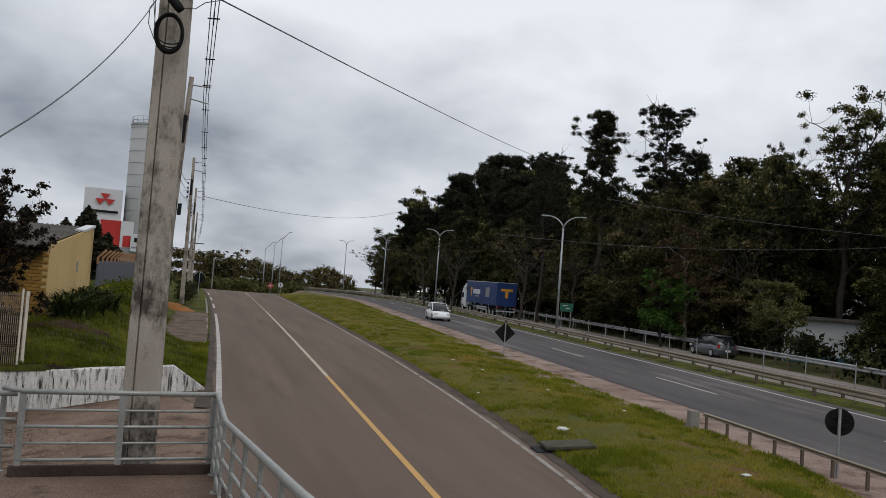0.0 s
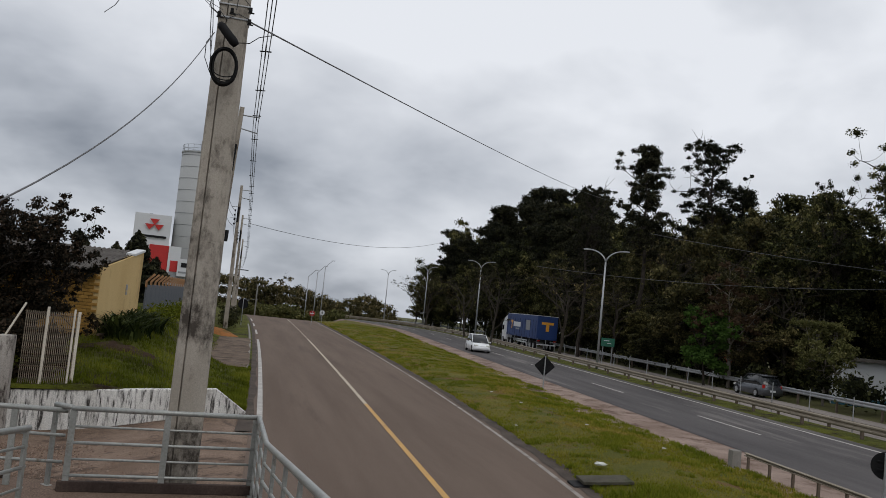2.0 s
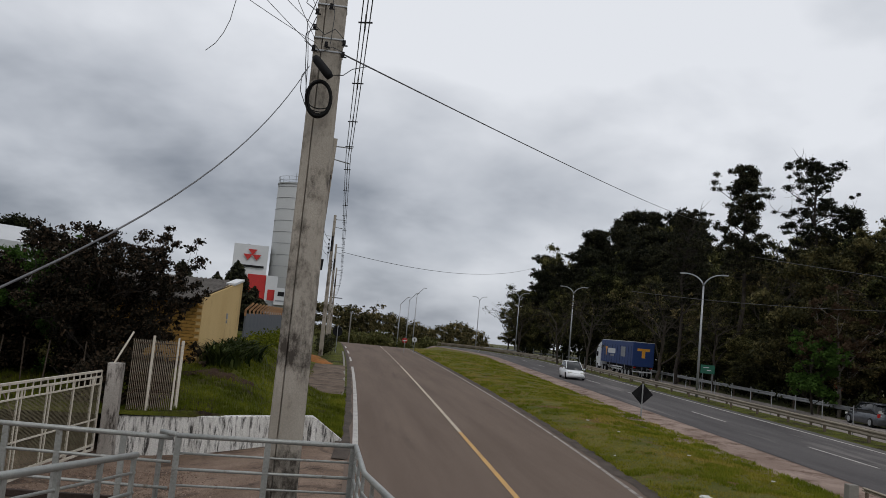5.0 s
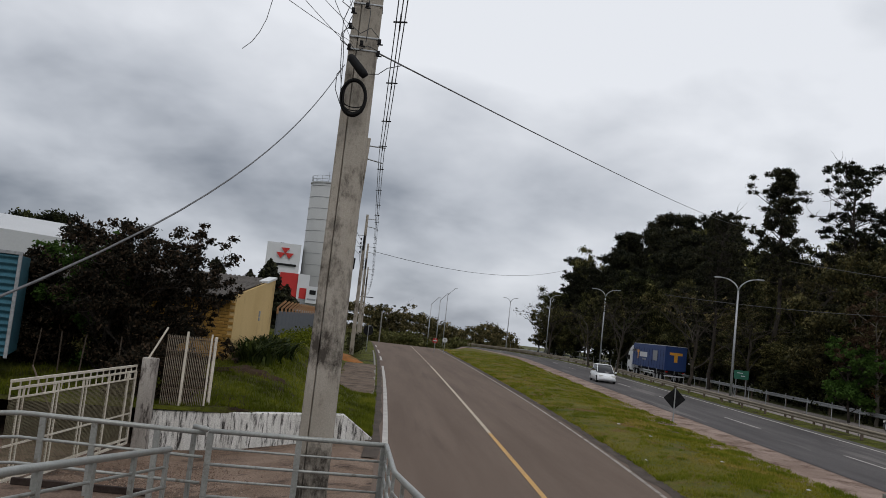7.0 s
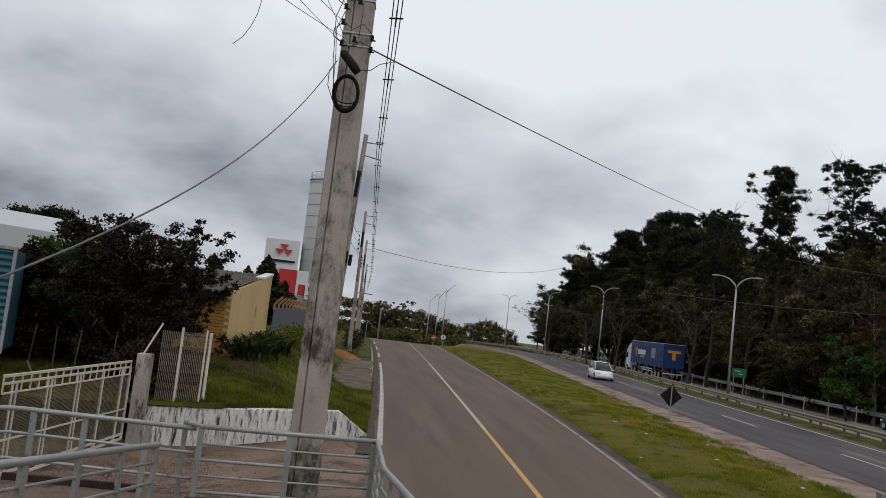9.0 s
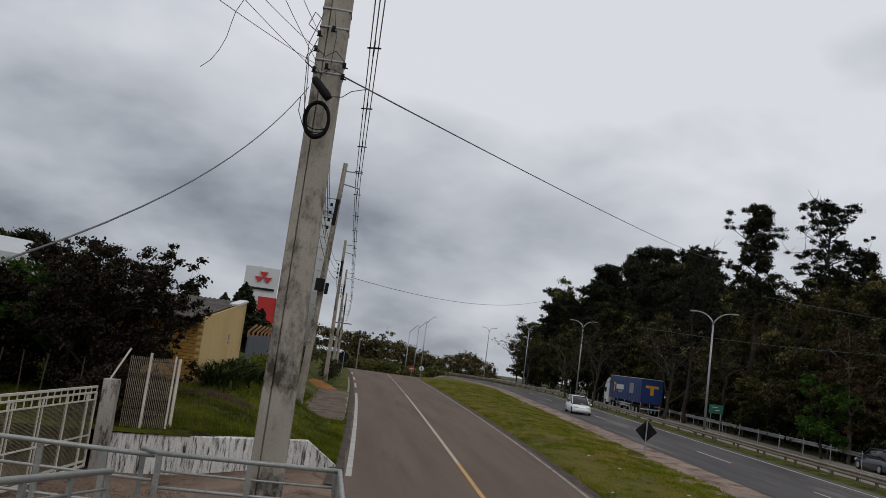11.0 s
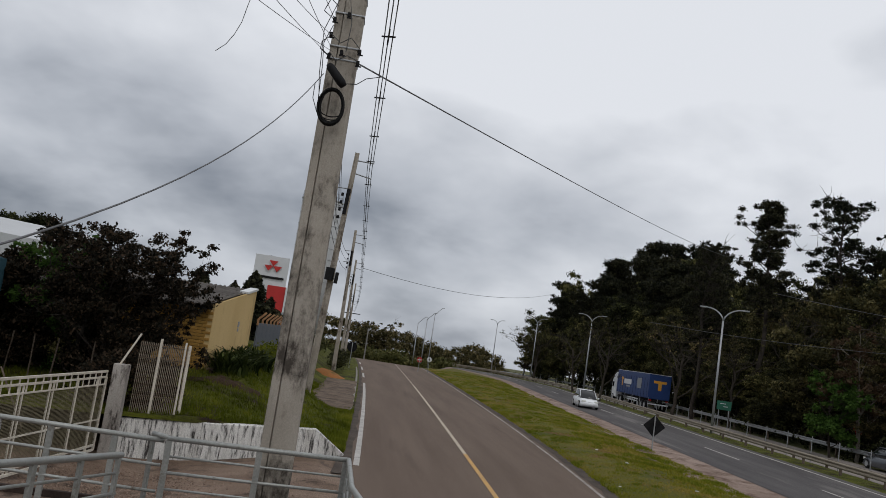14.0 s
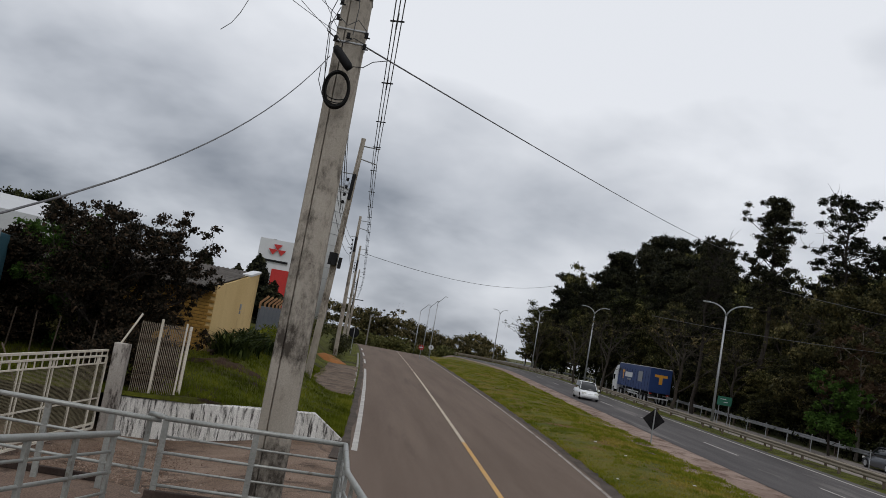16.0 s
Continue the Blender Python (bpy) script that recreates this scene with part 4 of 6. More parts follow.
def gate():
    g = thing("metal_gate", "dirty white metal gate with mesh infill", "gate")
    a, b = Vector((-11.32, 18.5, 0)), Vector((-10.2, 12.6, 0))
    z0, z1 = -0.42, 1.52
    at = lambda f, z: a.lerp(b, f) + Vector((0, 0, z))

    def bar(name, p, q, w, m=GATEW):
        bm = bmesh.new()
        tube(bm, [p, q], w, 4)
        return part(name, bm, m, g)

    for z, w in ((z1, 0.035), (z1 - 0.14, 0.03), (z1 - 0.32, 0.022), (z0 + 0.75, 0.024), (z0 + 0.12, 0.035), (z0, 0.035)):
        bar("rail", at(0, z), at(1, z), w)
    for k, f in enumerate((0.0, 0.08, 0.27, 0.48, 0.7, 0.93)):
        for df in ((0.0,) if k < 3 else (-0.013, 0.013)):
            bar("upright", at(f + df, z0), at(f + df, z1 - 0.14), 0.034 if k < 3 else 0.022)
    for k in range(19):
        bar("stub", at(k / 18, z1 - 0.32), at(k / 18, z1), 0.015)
    # woven wire infill, one sheet of fine wires
    bm = bmesh.new()
    for k in range(52):
        z = z0 + 0.14 + k * (z1 - 0.36 - z0 - 0.14) / 51
        tube(bm, [at(0, z), at(1, z)], 0.007, 3, False)
    for k in range(110):
        f = k / 109
        tube(bm, [at(f, z0 + 0.12), at(f, z1 - 0.34)], 0.004, 3, False)
    part("mesh_infill", bm, MESHW, g, "weathered wire mesh")
    return g


gate()


def bar_fence():
    g = thing("bar_fence", "rusty white vertical-bar fence panel on the wall", "fence")
    a, b = Vector((-10.98, 19.2, 0.42)), Vector((-9.95, 19.85, 0.42))
    top = 2.36
    at = lambda f, z: Vector((a.x + (b.x - a.x) * f, a.y + (b.y - a.y) * f, z))
    bmx = bmesh.new()
    tube(bmx, [(0, 0, 0), (0, 0, 1.9)], 0.009, 5)
    first = part("bar", bmx, BARW, g)
    first.matrix_basis = Matrix.Translation(at(0.02, 0.46))
    for k in range(1, 27):
        share("bar", first.data, g, Matrix.Translation(at(0.02 + 0.96 * k / 26, 0.46)))
    for z in (0.55, 0.98, 1.45, 1.95, 2.28):
        bm = bmesh.new()
        tube(bm, [at(0, z), at(1, z)], 0.016, 4)
        part("rail", bm, FENCEBAR, g)
    for f, w, h in ((1.02, 0.045, top + 0.04), (0.93, 0.03, top + 0.1), (0.42, 0.04, top + 0.12)):
        bm = bmesh.new()
        p = at(f, 0)
        box(bm, (p.x, p.y, (0.44 + h) / 2), (w * 1.6, w, h - 0.44), 0.55, 0.006)
        part("fence_post", bm, GATEW, g)


bar_fence()


# ---- small yellow house ----
def house():
    h = thing("house", "small yellow house of painted brick with plastered side wall", "house")
    A, B = Vector((-12.15, 25.4, 0)), Vector((-13.0, 30.5, 0))
    d = (B - A).normalized()
    left = Vector((-d.y, d.x, 0))
    C, Dn = A + left * 6.5, B + left * 6.5
    zb = 1.0
    t = 0.2
    # plastered gable wall, its top rising to the back, with thickness
    bm = bmesh.new()
    prof = [(A, zb), (B, zb), (B, 4.46), (A, 3.62)]
    o = [bm.verts.new((p.x, p.y, z)) for p, z in prof]
    i = [bm.verts.new((p.x + left.x * t, p.y + left.y * t, z)) for p, z in prof]
    bm.faces.new(o)
    bm.faces.new(i[::-1])
    for k in range(4):
        bm.faces.new((o[k], i[k], i[(k + 1) % 4], o[(k + 1) % 4]))
    bmesh.ops.recalc_face_normals(bm, faces=bm.faces)
    part("side_wall", bm, PLASTER, h, "faded yellow plaster wall")
    # parapet cap
    bm = bmesh.new()
    a, b = A.lerp(B, 0.72) + Vector((0, 0, 4.27)), B + Vector((0, 0, 4.5))
    box(bm, (0, 0, 0), ((b - a).length, 0.34, 0.09), 0, 0.01)
    bmesh.ops.transform(bm, matrix=Matrix.Translation((a + b) / 2 + left * 0.12) @ (b - a).to_track_quat("X", "Z").to_matrix().to_4x4(), verts=bm.verts)
    part("parapet_cap", bm, WHITEM, h, "pale parapet capping")
    for q, w, hh in ((0.62, 0.1, 0.22), (0.62, 0.06, 0.12), (0.35, 0.1, 0.1)):
        bm = bmesh.new()
        p = A.lerp(B, q)
        box(bm, (p.x + 0.02, p.y, 3.05 if hh > 0.2 else (2.85 if hh > 0.11 else 2.1)), (0.05, w, hh), 0.16, 0.005)
        part("wall_fitting", bm, GREYM, h, "small grey wall fitting")
    # front wall core with bricks laid on it
    bm = bmesh.new()
    mid = (A + C) / 2
    box(bm, (mid.x + d.x * 0.12, mid.y + d.y * 0.12, (zb + 3.35) / 2), ((A - C).length - 0.02, 0.2, 3.35 - zb), math.atan2(left.y, left.x))
    fw = part("front_wall", bm, MORTAR, h)
    bm = bmesh.new()
    mb = (B + Dn) / 2
    box(bm, (mb.x - d.x * 0.12, mb.y - d.y * 0.12, (zb + 4.3) / 2), ((A - C).length - 0.02, 0.2, 4.3 - zb), math.atan2(left.y, left.x))
    part("back_wall", bm, PLASTER, h)
    bm = bmesh.new()
    mc = (C + Dn) / 2
    box(bm, (mc.x - left.x * 0.1, mc.y - left.y * 0.1, (zb + 3.4) / 2), (0.2, (A - B).length - 0.02, 3.4 - zb), math.atan2(-d.x, d.y))
    part("end_wall", bm, PLASTER, h)
    # door and window openings stay shut
    bm = bmesh.new()
    bl, bh, bt = 0.29, 0.095, 0.05
    box(bm, (0, 0, 0), (bl, bt, bh), 0, 0.008)
    brick = part("brick", bm, BRICK, fw)
    ang = math.atan2(left.y, left.x)
    rnd = random.Random(8)
    k = 0
    for r in range(21):
        for c in range(14):
            s = 0.16 + (c + (0.5 if r % 2 else 0)) * 0.305
            p = A + left * s - d * (0.0 + rnd.uniform(0, 0.012))
            m = Matrix.LocRotScale((p.x, p.y, zb + 0.13 + r * 0.109), Euler((0, 0, ang + rnd.uniform(-0.01, 0.01))), None)
            if k == 0:
                brick.matrix_basis = m
            else:
                share("brick", brick.data, fw, m)
            k += 1
    # row of rounded end bricks under the eaves
    for c in range(14):
        p = A + left * (0.2 + c * 0.36) - d * 0.06
        bm = bmesh.new()
        box(bm, (p.x, p.y, 3.42), (0.16, 0.2, 0.12), ang, 0.02)
        part("eaves_brick", bm, BRICK, fw)
    # corrugated roof sheets
    vs, fs = [], []
    U = steps(0.05, 6.7, 0.03)
    V = steps(-0.55, 5.15, 0.8)
    for v in V:
        for u in U:
            p = A + left * u + d * v
            z = 3.66 + 0.155 * v + 0.035 * math.sin(u * 2 * math.pi / 0.18)
            vs.append((p.x, p.y, z))
    n, m2 = len(U), len(U) * len(V)
    vs += [(x, y, z - 0.02) for x, y, z in vs]
    for j in range(len(V) - 1):
        for i2 in range(n - 1):
            q = j * n + i2
            fs.append((q, q + 1, q + n + 1, q + n))
            fs.append((m2 + q, m2 + q + n, m2 + q + n + 1, m2 + q + 1))
    pydata("roof", vs, fs, ROOFM, h)
    bm = bmesh.new()
    box(bm, (mid.x - d.x * 0.3, mid.y - d.y * 0.3, 3.5), ((A - C).length, 0.06, 0.14), ang)
    part("eaves_beam", bm, BLACKM, h)


house()


# ---- foliage ----
def leaf_cloud(name, clusters, per, size, seed, material, parent, flat=0.0, lean=0.6):
    """Crown of many small bent leaves, gathered in loose clusters (x, y, z, rx, rz)."""
    rs = np.random.RandomState(seed)
    V = []
    for (cx, cy, cz, rx, rz) in clusters:
        n = int(per * (rx * rx * rz) ** 0.6) + 12
        d = rs.normal(size=(n, 3))
        d /= np.linalg.norm(d, axis=1)[:, None]
        rad = np.minimum(np.abs(rs.normal(size=n)) * 0.5 + 0.12, rs.uniform(0.85, 1.15, n))
        c = d * rad[:, None] * np.array([rx, rx, rz]) + np.array([cx, cy, cz])
        s = size * rs.uniform(0.55, 1.35, n)[:, None]
        nrm = d * lean + rs.normal(size=(n, 3)) * 0.7 + np.array([0, 0, flat])
        nrm /= np.linalg.norm(nrm, axis=1)[:, None]
        a = np.cross(nrm, rs.normal(size=(n, 3)))
        a /= np.linalg.norm(a, axis=1)[:, None] + 1e-9
        b = np.cross(nrm, a)
        p0, p2 = c - a * s, c + a * s
        p1, p3 = c + b * s * 0.55 - nrm * s * 0.15, c - b * s * 0.55 - nrm * s * 0.15
        V.append(np.stack([p0, p1, p2, p3], 1).reshape(-1, 3))
    V = np.concatenate(V)
    n = len(V) // 4
    me = bpy.data.meshes.new(name)
    me.vertices.add(len(V))
    me.vertices.foreach_set("co", V.astype(np.float32).ravel())
    me.loops.add(4 * n)
    me.loops.foreach_set("vertex_index", np.arange(4 * n, dtype=np.int32))
    me.polygons.add(n)
    me.polygons.foreach_set("loop_start", np.arange(0, 4 * n, 4, dtype=np.int32))
    me.polygons.foreach_set("loop_total", np.full(n, 4, dtype=np.int32))
    me.update(calc_edges=True)
    me.materials.append(material)
    ob = new(name, me)
    ob.parent = parent
    return ob


def limb(bm, rnd, p, q, r0, r1, n=5, wob=0.12, sides=6):
    p, q = Vector(p), Vector(q)
    l = (q - p).length
    pts = [p.lerp(q, k / n) + (Vector((rnd.uniform(-1, 1), rnd.uniform(-1, 1), rnd.uniform(-1, 1))) * wob * l / n if 0 < k < n else Vector()) for k in range(n + 1)]
    tube(bm, pts, [r0 + (r1 - r0) * k / n for k in range(n + 1)], sides)
    return pts


def tree(name, label, seed, h, spread, base, kind, leaf, bark, m, leaf_size=0.2, per=260, group="woodland trees"):
    """One garden tree. kind: round or cone."""
    rnd = random.Random(seed)
    t = thing(name, label, "tree", m, group=group)
    bm = bmesh.new()
    cl = []
    r = 0.018 * h + 0.03
    stem = limb(bm, rnd, (0, 0, -0.5), (rnd.uniform(-0.4, 0.4), rnd.uniform(-0.4, 0.4), h * (0.97 if kind == "cone" else 0.72)), r, r * 0.25, 8, 0.1, 8)
    on = lambda f: stem[min(int(f * 8), 7)].lerp(stem[min(int(f * 8), 7) + 1], f * 8 - min(int(f * 8), 7))
    if kind == "round":
        for k in range(46):
            f = rnd.uniform(base, 1.0)
            a = rnd.uniform(0, 6.283)
            w = spread * math.sqrt(max(1 - ((f - 0.55) / 0.55) ** 2, 0.12)) * rnd.uniform(0.35, 1.0)
            q = Vector((w * math.cos(a), w * math.sin(a), h * (f * 0.9 + 0.04)))
            limb(bm, rnd, on(min(f * 0.75, 0.95)), q, r * 0.35, 0.02, 4, 0.2, 5)
            cr = spread * rnd.uniform(0.17, 0.34)
            cl.append((q.x, q.y, q.z, cr, cr * rnd.uniform(0.6, 0.85)))
        cl.append((0, 0, h * 0.92, spread * 0.35, h * 0.07))
    elif kind == "cone":
        for k in range(30):
            f = base + (1 - base) * k / 29
            w = spread * (1 - f) ** 0.75 * 0.75 + 0.1
            for j in range(4):
                a = rnd.uniform(0, 6.283)
                cl.append((w * 0.6 * math.cos(a), w * 0.6 * math.sin(a), h * f, w * 0.55, h * 0.04))
    part("trunk", bm, bark, t)
    if cl:
        leaf_cloud("crown", cl, per, leaf_size, seed, leaf, t)
    return t


def place(proto, x, y, s, rz, sz=None, z=-0.4, label=""):
    c = copy_thing(proto, Matrix.LocRotScale((x, y, z + crest(x, y)), Euler((0, 0, rz)), None))
    c.scale = (s, s, sz or s)
    if label:
        c["label"] = label
    return c


def boughs(bm, rnd, p, d, l, r, depth, tips, up=0.25, fan=0.75, kids=(4, 5), n=4):
    """A bough that wanders from p along d and forks; its twig ends are gathered in tips."""
    pts, q, e = [Vector(p)], Vector(p), Vector(d).normalized()
    for k in range(n):
        e = (e + Vector((rnd.uniform(-1, 1), rnd.uniform(-1, 1), rnd.uniform(-1, 1))) * 0.28 + Vector((0, 0, up * 0.25))).normalized()
        q = q + e * l / n
        pts.append(q.copy())
    tube(bm, pts, [r * (1 - 0.75 * k / n) for k in range(n + 1)], 5 if depth else 3, False)
    tips.append((q, l))
    if depth:
        for k in range(rnd.randint(*kids)):
            f = rnd.uniform(0.3, 1.0) * n
            i = min(int(f), n - 1)
            at = pts[i].lerp(pts[i + 1], f - i)
            side = Vector((rnd.uniform(-1, 1), rnd.uniform(-1, 1), rnd.uniform(-0.5, 0.9)))
            boughs(bm, rnd, at, e * (1 - fan) + side.normalized() * fan, l * rnd.uniform(0.42, 0.68), r * 0.45, depth - 1, tips, up, fan, kids, n)


def wild_tree(name, label, seed, h, spread, base, kind, leaf, bark, leaf_size, per, tuft, m=None, group="woodland trees", full=1.0):
    """A grown tree of height h: a wandering stem, forking boughs and leaf tufts on the twig ends.

    kind: pine (level boughs up a straight stem), broad (rounded), gum (high open arms), twigs (nearly bare)."""
    rnd = random.Random(seed)
    t = thing(name, label, "tree", m, group=group)
    bm = bmesh.new()
    tips = []
    r = 0.012 * h + 0.04
    straight = kind == "pine"
    top = h * (0.98 if straight else 0.5 if kind == "twigs" else 0.62)
    stem = limb(bm, rnd, (0, 0, -0.6), (rnd.uniform(-0.5, 0.5), rnd.uniform(-0.5, 0.5), top), r, r * 0.2 if straight else r * 0.5, 10, 0.12, 7)

    def on(f):
        i = min(int(f * 10), 9)
        return stem[i].lerp(stem[i + 1], f * 10 - i)

    if kind == "pine":
        side = rnd.uniform(0, 6.283)
        for k in range(60):
            f = base + (0.98 - base) * ((k + rnd.random()) / 60)
            g = (f - base) / (1 - base)
            a = k * 2.4 + rnd.uniform(-0.6, 0.6)
            w = spread * (0.6 + 0.4 * math.sin(2.6 * g + 0.4)) * (1 - 0.3 * g ** 3) * rnd.uniform(0.35, 1.1) * (1 + 0.25 * math.cos(a - side))
            if g < 0.25 and rnd.random() < 0.4:
                continue
            boughs(bm, rnd, on(f), (math.cos(a), math.sin(a), 0.15 + 0.55 * g), w, r * 0.22, 1, tips, 0.3, 0.6, (3, 5))
        tips += [(Vector((stem[-1].x, stem[-1].y, h * f)), 1.0) for f in (0.94, 0.97, 1.0)]
    else:
        arms = {"broad": 9, "gum": 11, "twigs": 8}[kind]
        for k in range(arms):
            f = base + (1 - base) * (k + rnd.random()) / arms
            a = k * 2.4 + rnd.uniform(-0.5, 0.5)
            p = on(f)
            lift = {"broad": rnd.uniform(0.1, 1.3), "gum": rnd.uniform(0.8, 2.2), "twigs": rnd.uniform(0.5, 1.4)}[kind]
            d = Vector((math.cos(a), math.sin(a), lift)).normalized()
            l = min(spread * rnd.uniform(0.55, 0.85) / max(math.hypot(d.x, d.y), 0.35), max((h - p.z) / max(d.z, 0.3) * (0.6 if kind == "gum" else 0.7), 1.0))
            boughs(bm, rnd, p, d, l, r * 0.42, 2, tips, 0.3 if kind != "twigs" else 0.05, 0.66, (4, 5) if kind == "broad" else (3, 5))
    part("trunk", bm, bark, t)
    cl = []
    for q, l in tips:
        if rnd.random() < full:
            c = tuft * rnd.uniform(0.6, 1.35)
            cl.append((q.x, q.y, min(q.z, h) + 0.1, c, c * rnd.uniform(0.5, 0.8)))
    if cl:
        leaf_cloud("crown", cl, per, leaf_size, seed, leaf, t)
    return t


def far_tree(name, label, seed, at, h):
    return wild_tree(name, label, seed, h, h * 0.4, 0.35, "twigs", LEAF_O, BARK, 0.2, 60, 0.5, Matrix.Translation(at), "skyline trees", 0.6)


# height of the canopy as a share of the distance, by the direction from the ramp
CANOPY = [(-0.1, 0.02), (-0.087, 0.034), (-0.0745, 0.066), (-0.056, 0.088), (-0.0235, 0.111), (0.0157, 0.132), (0.049, 0.144), (0.103, 0.155), (0.131, 0.142), (0.19, 0.106), (0.25, 0.106), (0.3, 0.162), (0.34, 0.168), (0.37, 0.14), (0.42, 0.126), (0.5, 0.14), (0.7, 0.15)]


def canopy(x, y):
    a = (x - 0.44) / (y + 0.8)
    for (a0, e0), (a1, e1) in zip(CANOPY, CANOPY[1:]):
        if a0 <= a < a1:
            return 3.8 + (e0 + (e1 - e0) * (a - a0) / (a1 - a0)) * (y + 0.8)
    return 0.0


def woodland():
    rnd = random.Random(21)
    I = Matrix.Translation
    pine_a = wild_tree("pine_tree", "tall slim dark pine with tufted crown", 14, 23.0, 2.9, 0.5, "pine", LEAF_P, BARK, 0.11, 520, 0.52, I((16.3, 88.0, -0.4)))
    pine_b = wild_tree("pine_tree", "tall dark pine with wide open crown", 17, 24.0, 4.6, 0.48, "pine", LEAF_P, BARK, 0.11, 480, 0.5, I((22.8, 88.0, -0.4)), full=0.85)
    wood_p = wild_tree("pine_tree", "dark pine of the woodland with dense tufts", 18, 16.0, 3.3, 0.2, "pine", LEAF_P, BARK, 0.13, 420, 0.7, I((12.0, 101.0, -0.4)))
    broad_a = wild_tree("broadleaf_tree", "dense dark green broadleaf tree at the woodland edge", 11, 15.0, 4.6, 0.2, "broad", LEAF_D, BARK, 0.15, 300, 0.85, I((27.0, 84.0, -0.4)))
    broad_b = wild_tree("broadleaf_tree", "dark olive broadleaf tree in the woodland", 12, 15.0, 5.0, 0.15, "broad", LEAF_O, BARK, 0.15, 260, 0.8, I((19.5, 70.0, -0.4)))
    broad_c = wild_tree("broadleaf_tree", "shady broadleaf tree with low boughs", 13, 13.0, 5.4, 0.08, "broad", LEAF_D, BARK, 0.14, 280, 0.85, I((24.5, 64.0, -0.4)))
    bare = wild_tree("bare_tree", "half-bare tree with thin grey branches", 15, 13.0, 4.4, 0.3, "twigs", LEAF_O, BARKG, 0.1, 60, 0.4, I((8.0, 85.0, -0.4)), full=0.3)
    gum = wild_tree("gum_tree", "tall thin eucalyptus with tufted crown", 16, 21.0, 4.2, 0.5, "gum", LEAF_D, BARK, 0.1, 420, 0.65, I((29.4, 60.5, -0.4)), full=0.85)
    # single trees that stand out
    place(gum, 33.5, 59.0, 1.0, 2.2, 0.97)
    place(gum, 25.6, 62.0, 0.45, 4.6, 0.82, label="slender eucalyptus with a drooping tuft")
    place(pine_a, 26.8, 89.0, 0.8, 1.0, 0.84)
    place(pine_b, 10.8, 93.0, 0.7, 4.0, 0.78)
    place(bare, 19.2, 88.0, 0.8, 1.2, 1.42, label="slender half-bare tree between the pines")
    place(bare, 25.6, 90.0, 0.8, 2.9, 1.36, label="slender half-bare tree between the pines")
    place(bare, 22.6, 62.0, 0.9, 3.0, 1.12, label="bare pale tree above the woodland")
    place(bare, 24.2, 66.0, 0.9, 5.0, 1.15, label="bare pale tree above the woodland")
    place(bare, 1.0, 95.0, 0.75, 0.4, 0.98)
    place(bare, 13.6, 86.5, 0.9, 2.2, 0.88)
    place(bare, -2.5, 112.0, 0.8, 4.0, 0.9)
    # rows from the edge of the wood to its depth
    rows = ((17.3, 19.3, 3.6, 0.42, 0.72), (20.5, 24, 3.7, 0.68, 0.92), (26, 31, 4.2, 0.9, 1.05), (34, 44, 5.5, 0.96, 1.08))
    for row, (o0, o1, st, f0, f1) in enumerate(rows):
        y = 24.0
        while y < 172:
            x = highway(y) + rnd.uniform(o0, o1)
            az = (x - 0.44) / (y + 0.8)
            H = canopy(x, y) * rnd.uniform(f0, f1)
            if az > -0.078 and H > 3.0:
                pines = 0.75 if az < 0.14 else 0.12
                if row == 0 and rnd.random() < 0.06:
                    proto, hh = bare, 13.0
                elif rnd.random() < pines and row > 0:
                    proto, hh = wood_p, 16.0
                else:
                    proto, hh = rnd.choice(((broad_a, 15.0), (broad_b, 15.0), (broad_c, 13.0)))
                if not (row == 0 and 46 < y < 58.5) and not (row == 1 and 51.5 < y < 58.5) and math.hypot(x - 28.0, y - 59.5) > 5.0:
                    sz = H / hh
                    place(proto, x, y, min(max(sz, 0.75), 1.35) * rnd.uniform(0.85, 1.1), rnd.uniform(0, 6.28), sz)
            y += st * rnd.uniform(0.75, 1.3)
    # sparse trees at the far end of the wood
    for x, y, k, hh in ((-13.2, 158.0, 0.9, 1.0), (-12.2, 160.0, 0.8, 0.75), (-10.6, 150.0, 0.85, 1.0)):
        place(bare, x, y, k, x, hh, label="sparse pale tree at the far end of the wood")
    # light-green young tree, reddish tree, pale bush tree at the edge
    wild_tree("young_tree", "fresh light-green young tree at the woodland edge", 31, 5.9, 2.2, 0.25, "broad", LEAF_G, BARK, 0.12, 260, 0.4, I((17.2, 63.5, -0.4)), full=0.8)
    wild_tree("dry_tree", "reddish dry-leaved tree in the woodland", 32, 10.5, 2.8, 0.45, "twigs", LEAF_R, BARKP, 0.12, 200, 0.4, I((19.0, 63.6, -0.4)), full=0.8)
    wild_tree("pale_bush_tree", "olive small tree with pale twisted stem", 33, 5.2, 2.7, 0.5, "broad", LEAF_S, BARKP, 0.09, 260, 0.4, I((22.4, 54.6, -0.4)), full=0.9)
    # undergrowth fills the foot of the wood
    u = thing("undergrowth", "dark tangled undergrowth along the woodland foot", "undergrowth", kind="stuff")
    cl = []
    y = 20.0
    while y < 160:
        for o in (16.2, 18.5, 22.0):
            x = highway(y) + o + rnd.uniform(-0.8, 0.8)
            if not (o < 17 and 54 < y < 60) and math.hypot(x - 27.2, y - 57.5) > 4.0 and (x - 0.44) / (y + 0.8) > -0.08:
                cl.append((x, y + rnd.uniform(-1, 1), rnd.uniform(0.1, 1.2) + (o - 16) * 0.25, rnd.uniform(0.8, 1.6), rnd.uniform(0.6, 1.3)))
        y += 1.6
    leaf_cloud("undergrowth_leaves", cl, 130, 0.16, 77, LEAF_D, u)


woodland()


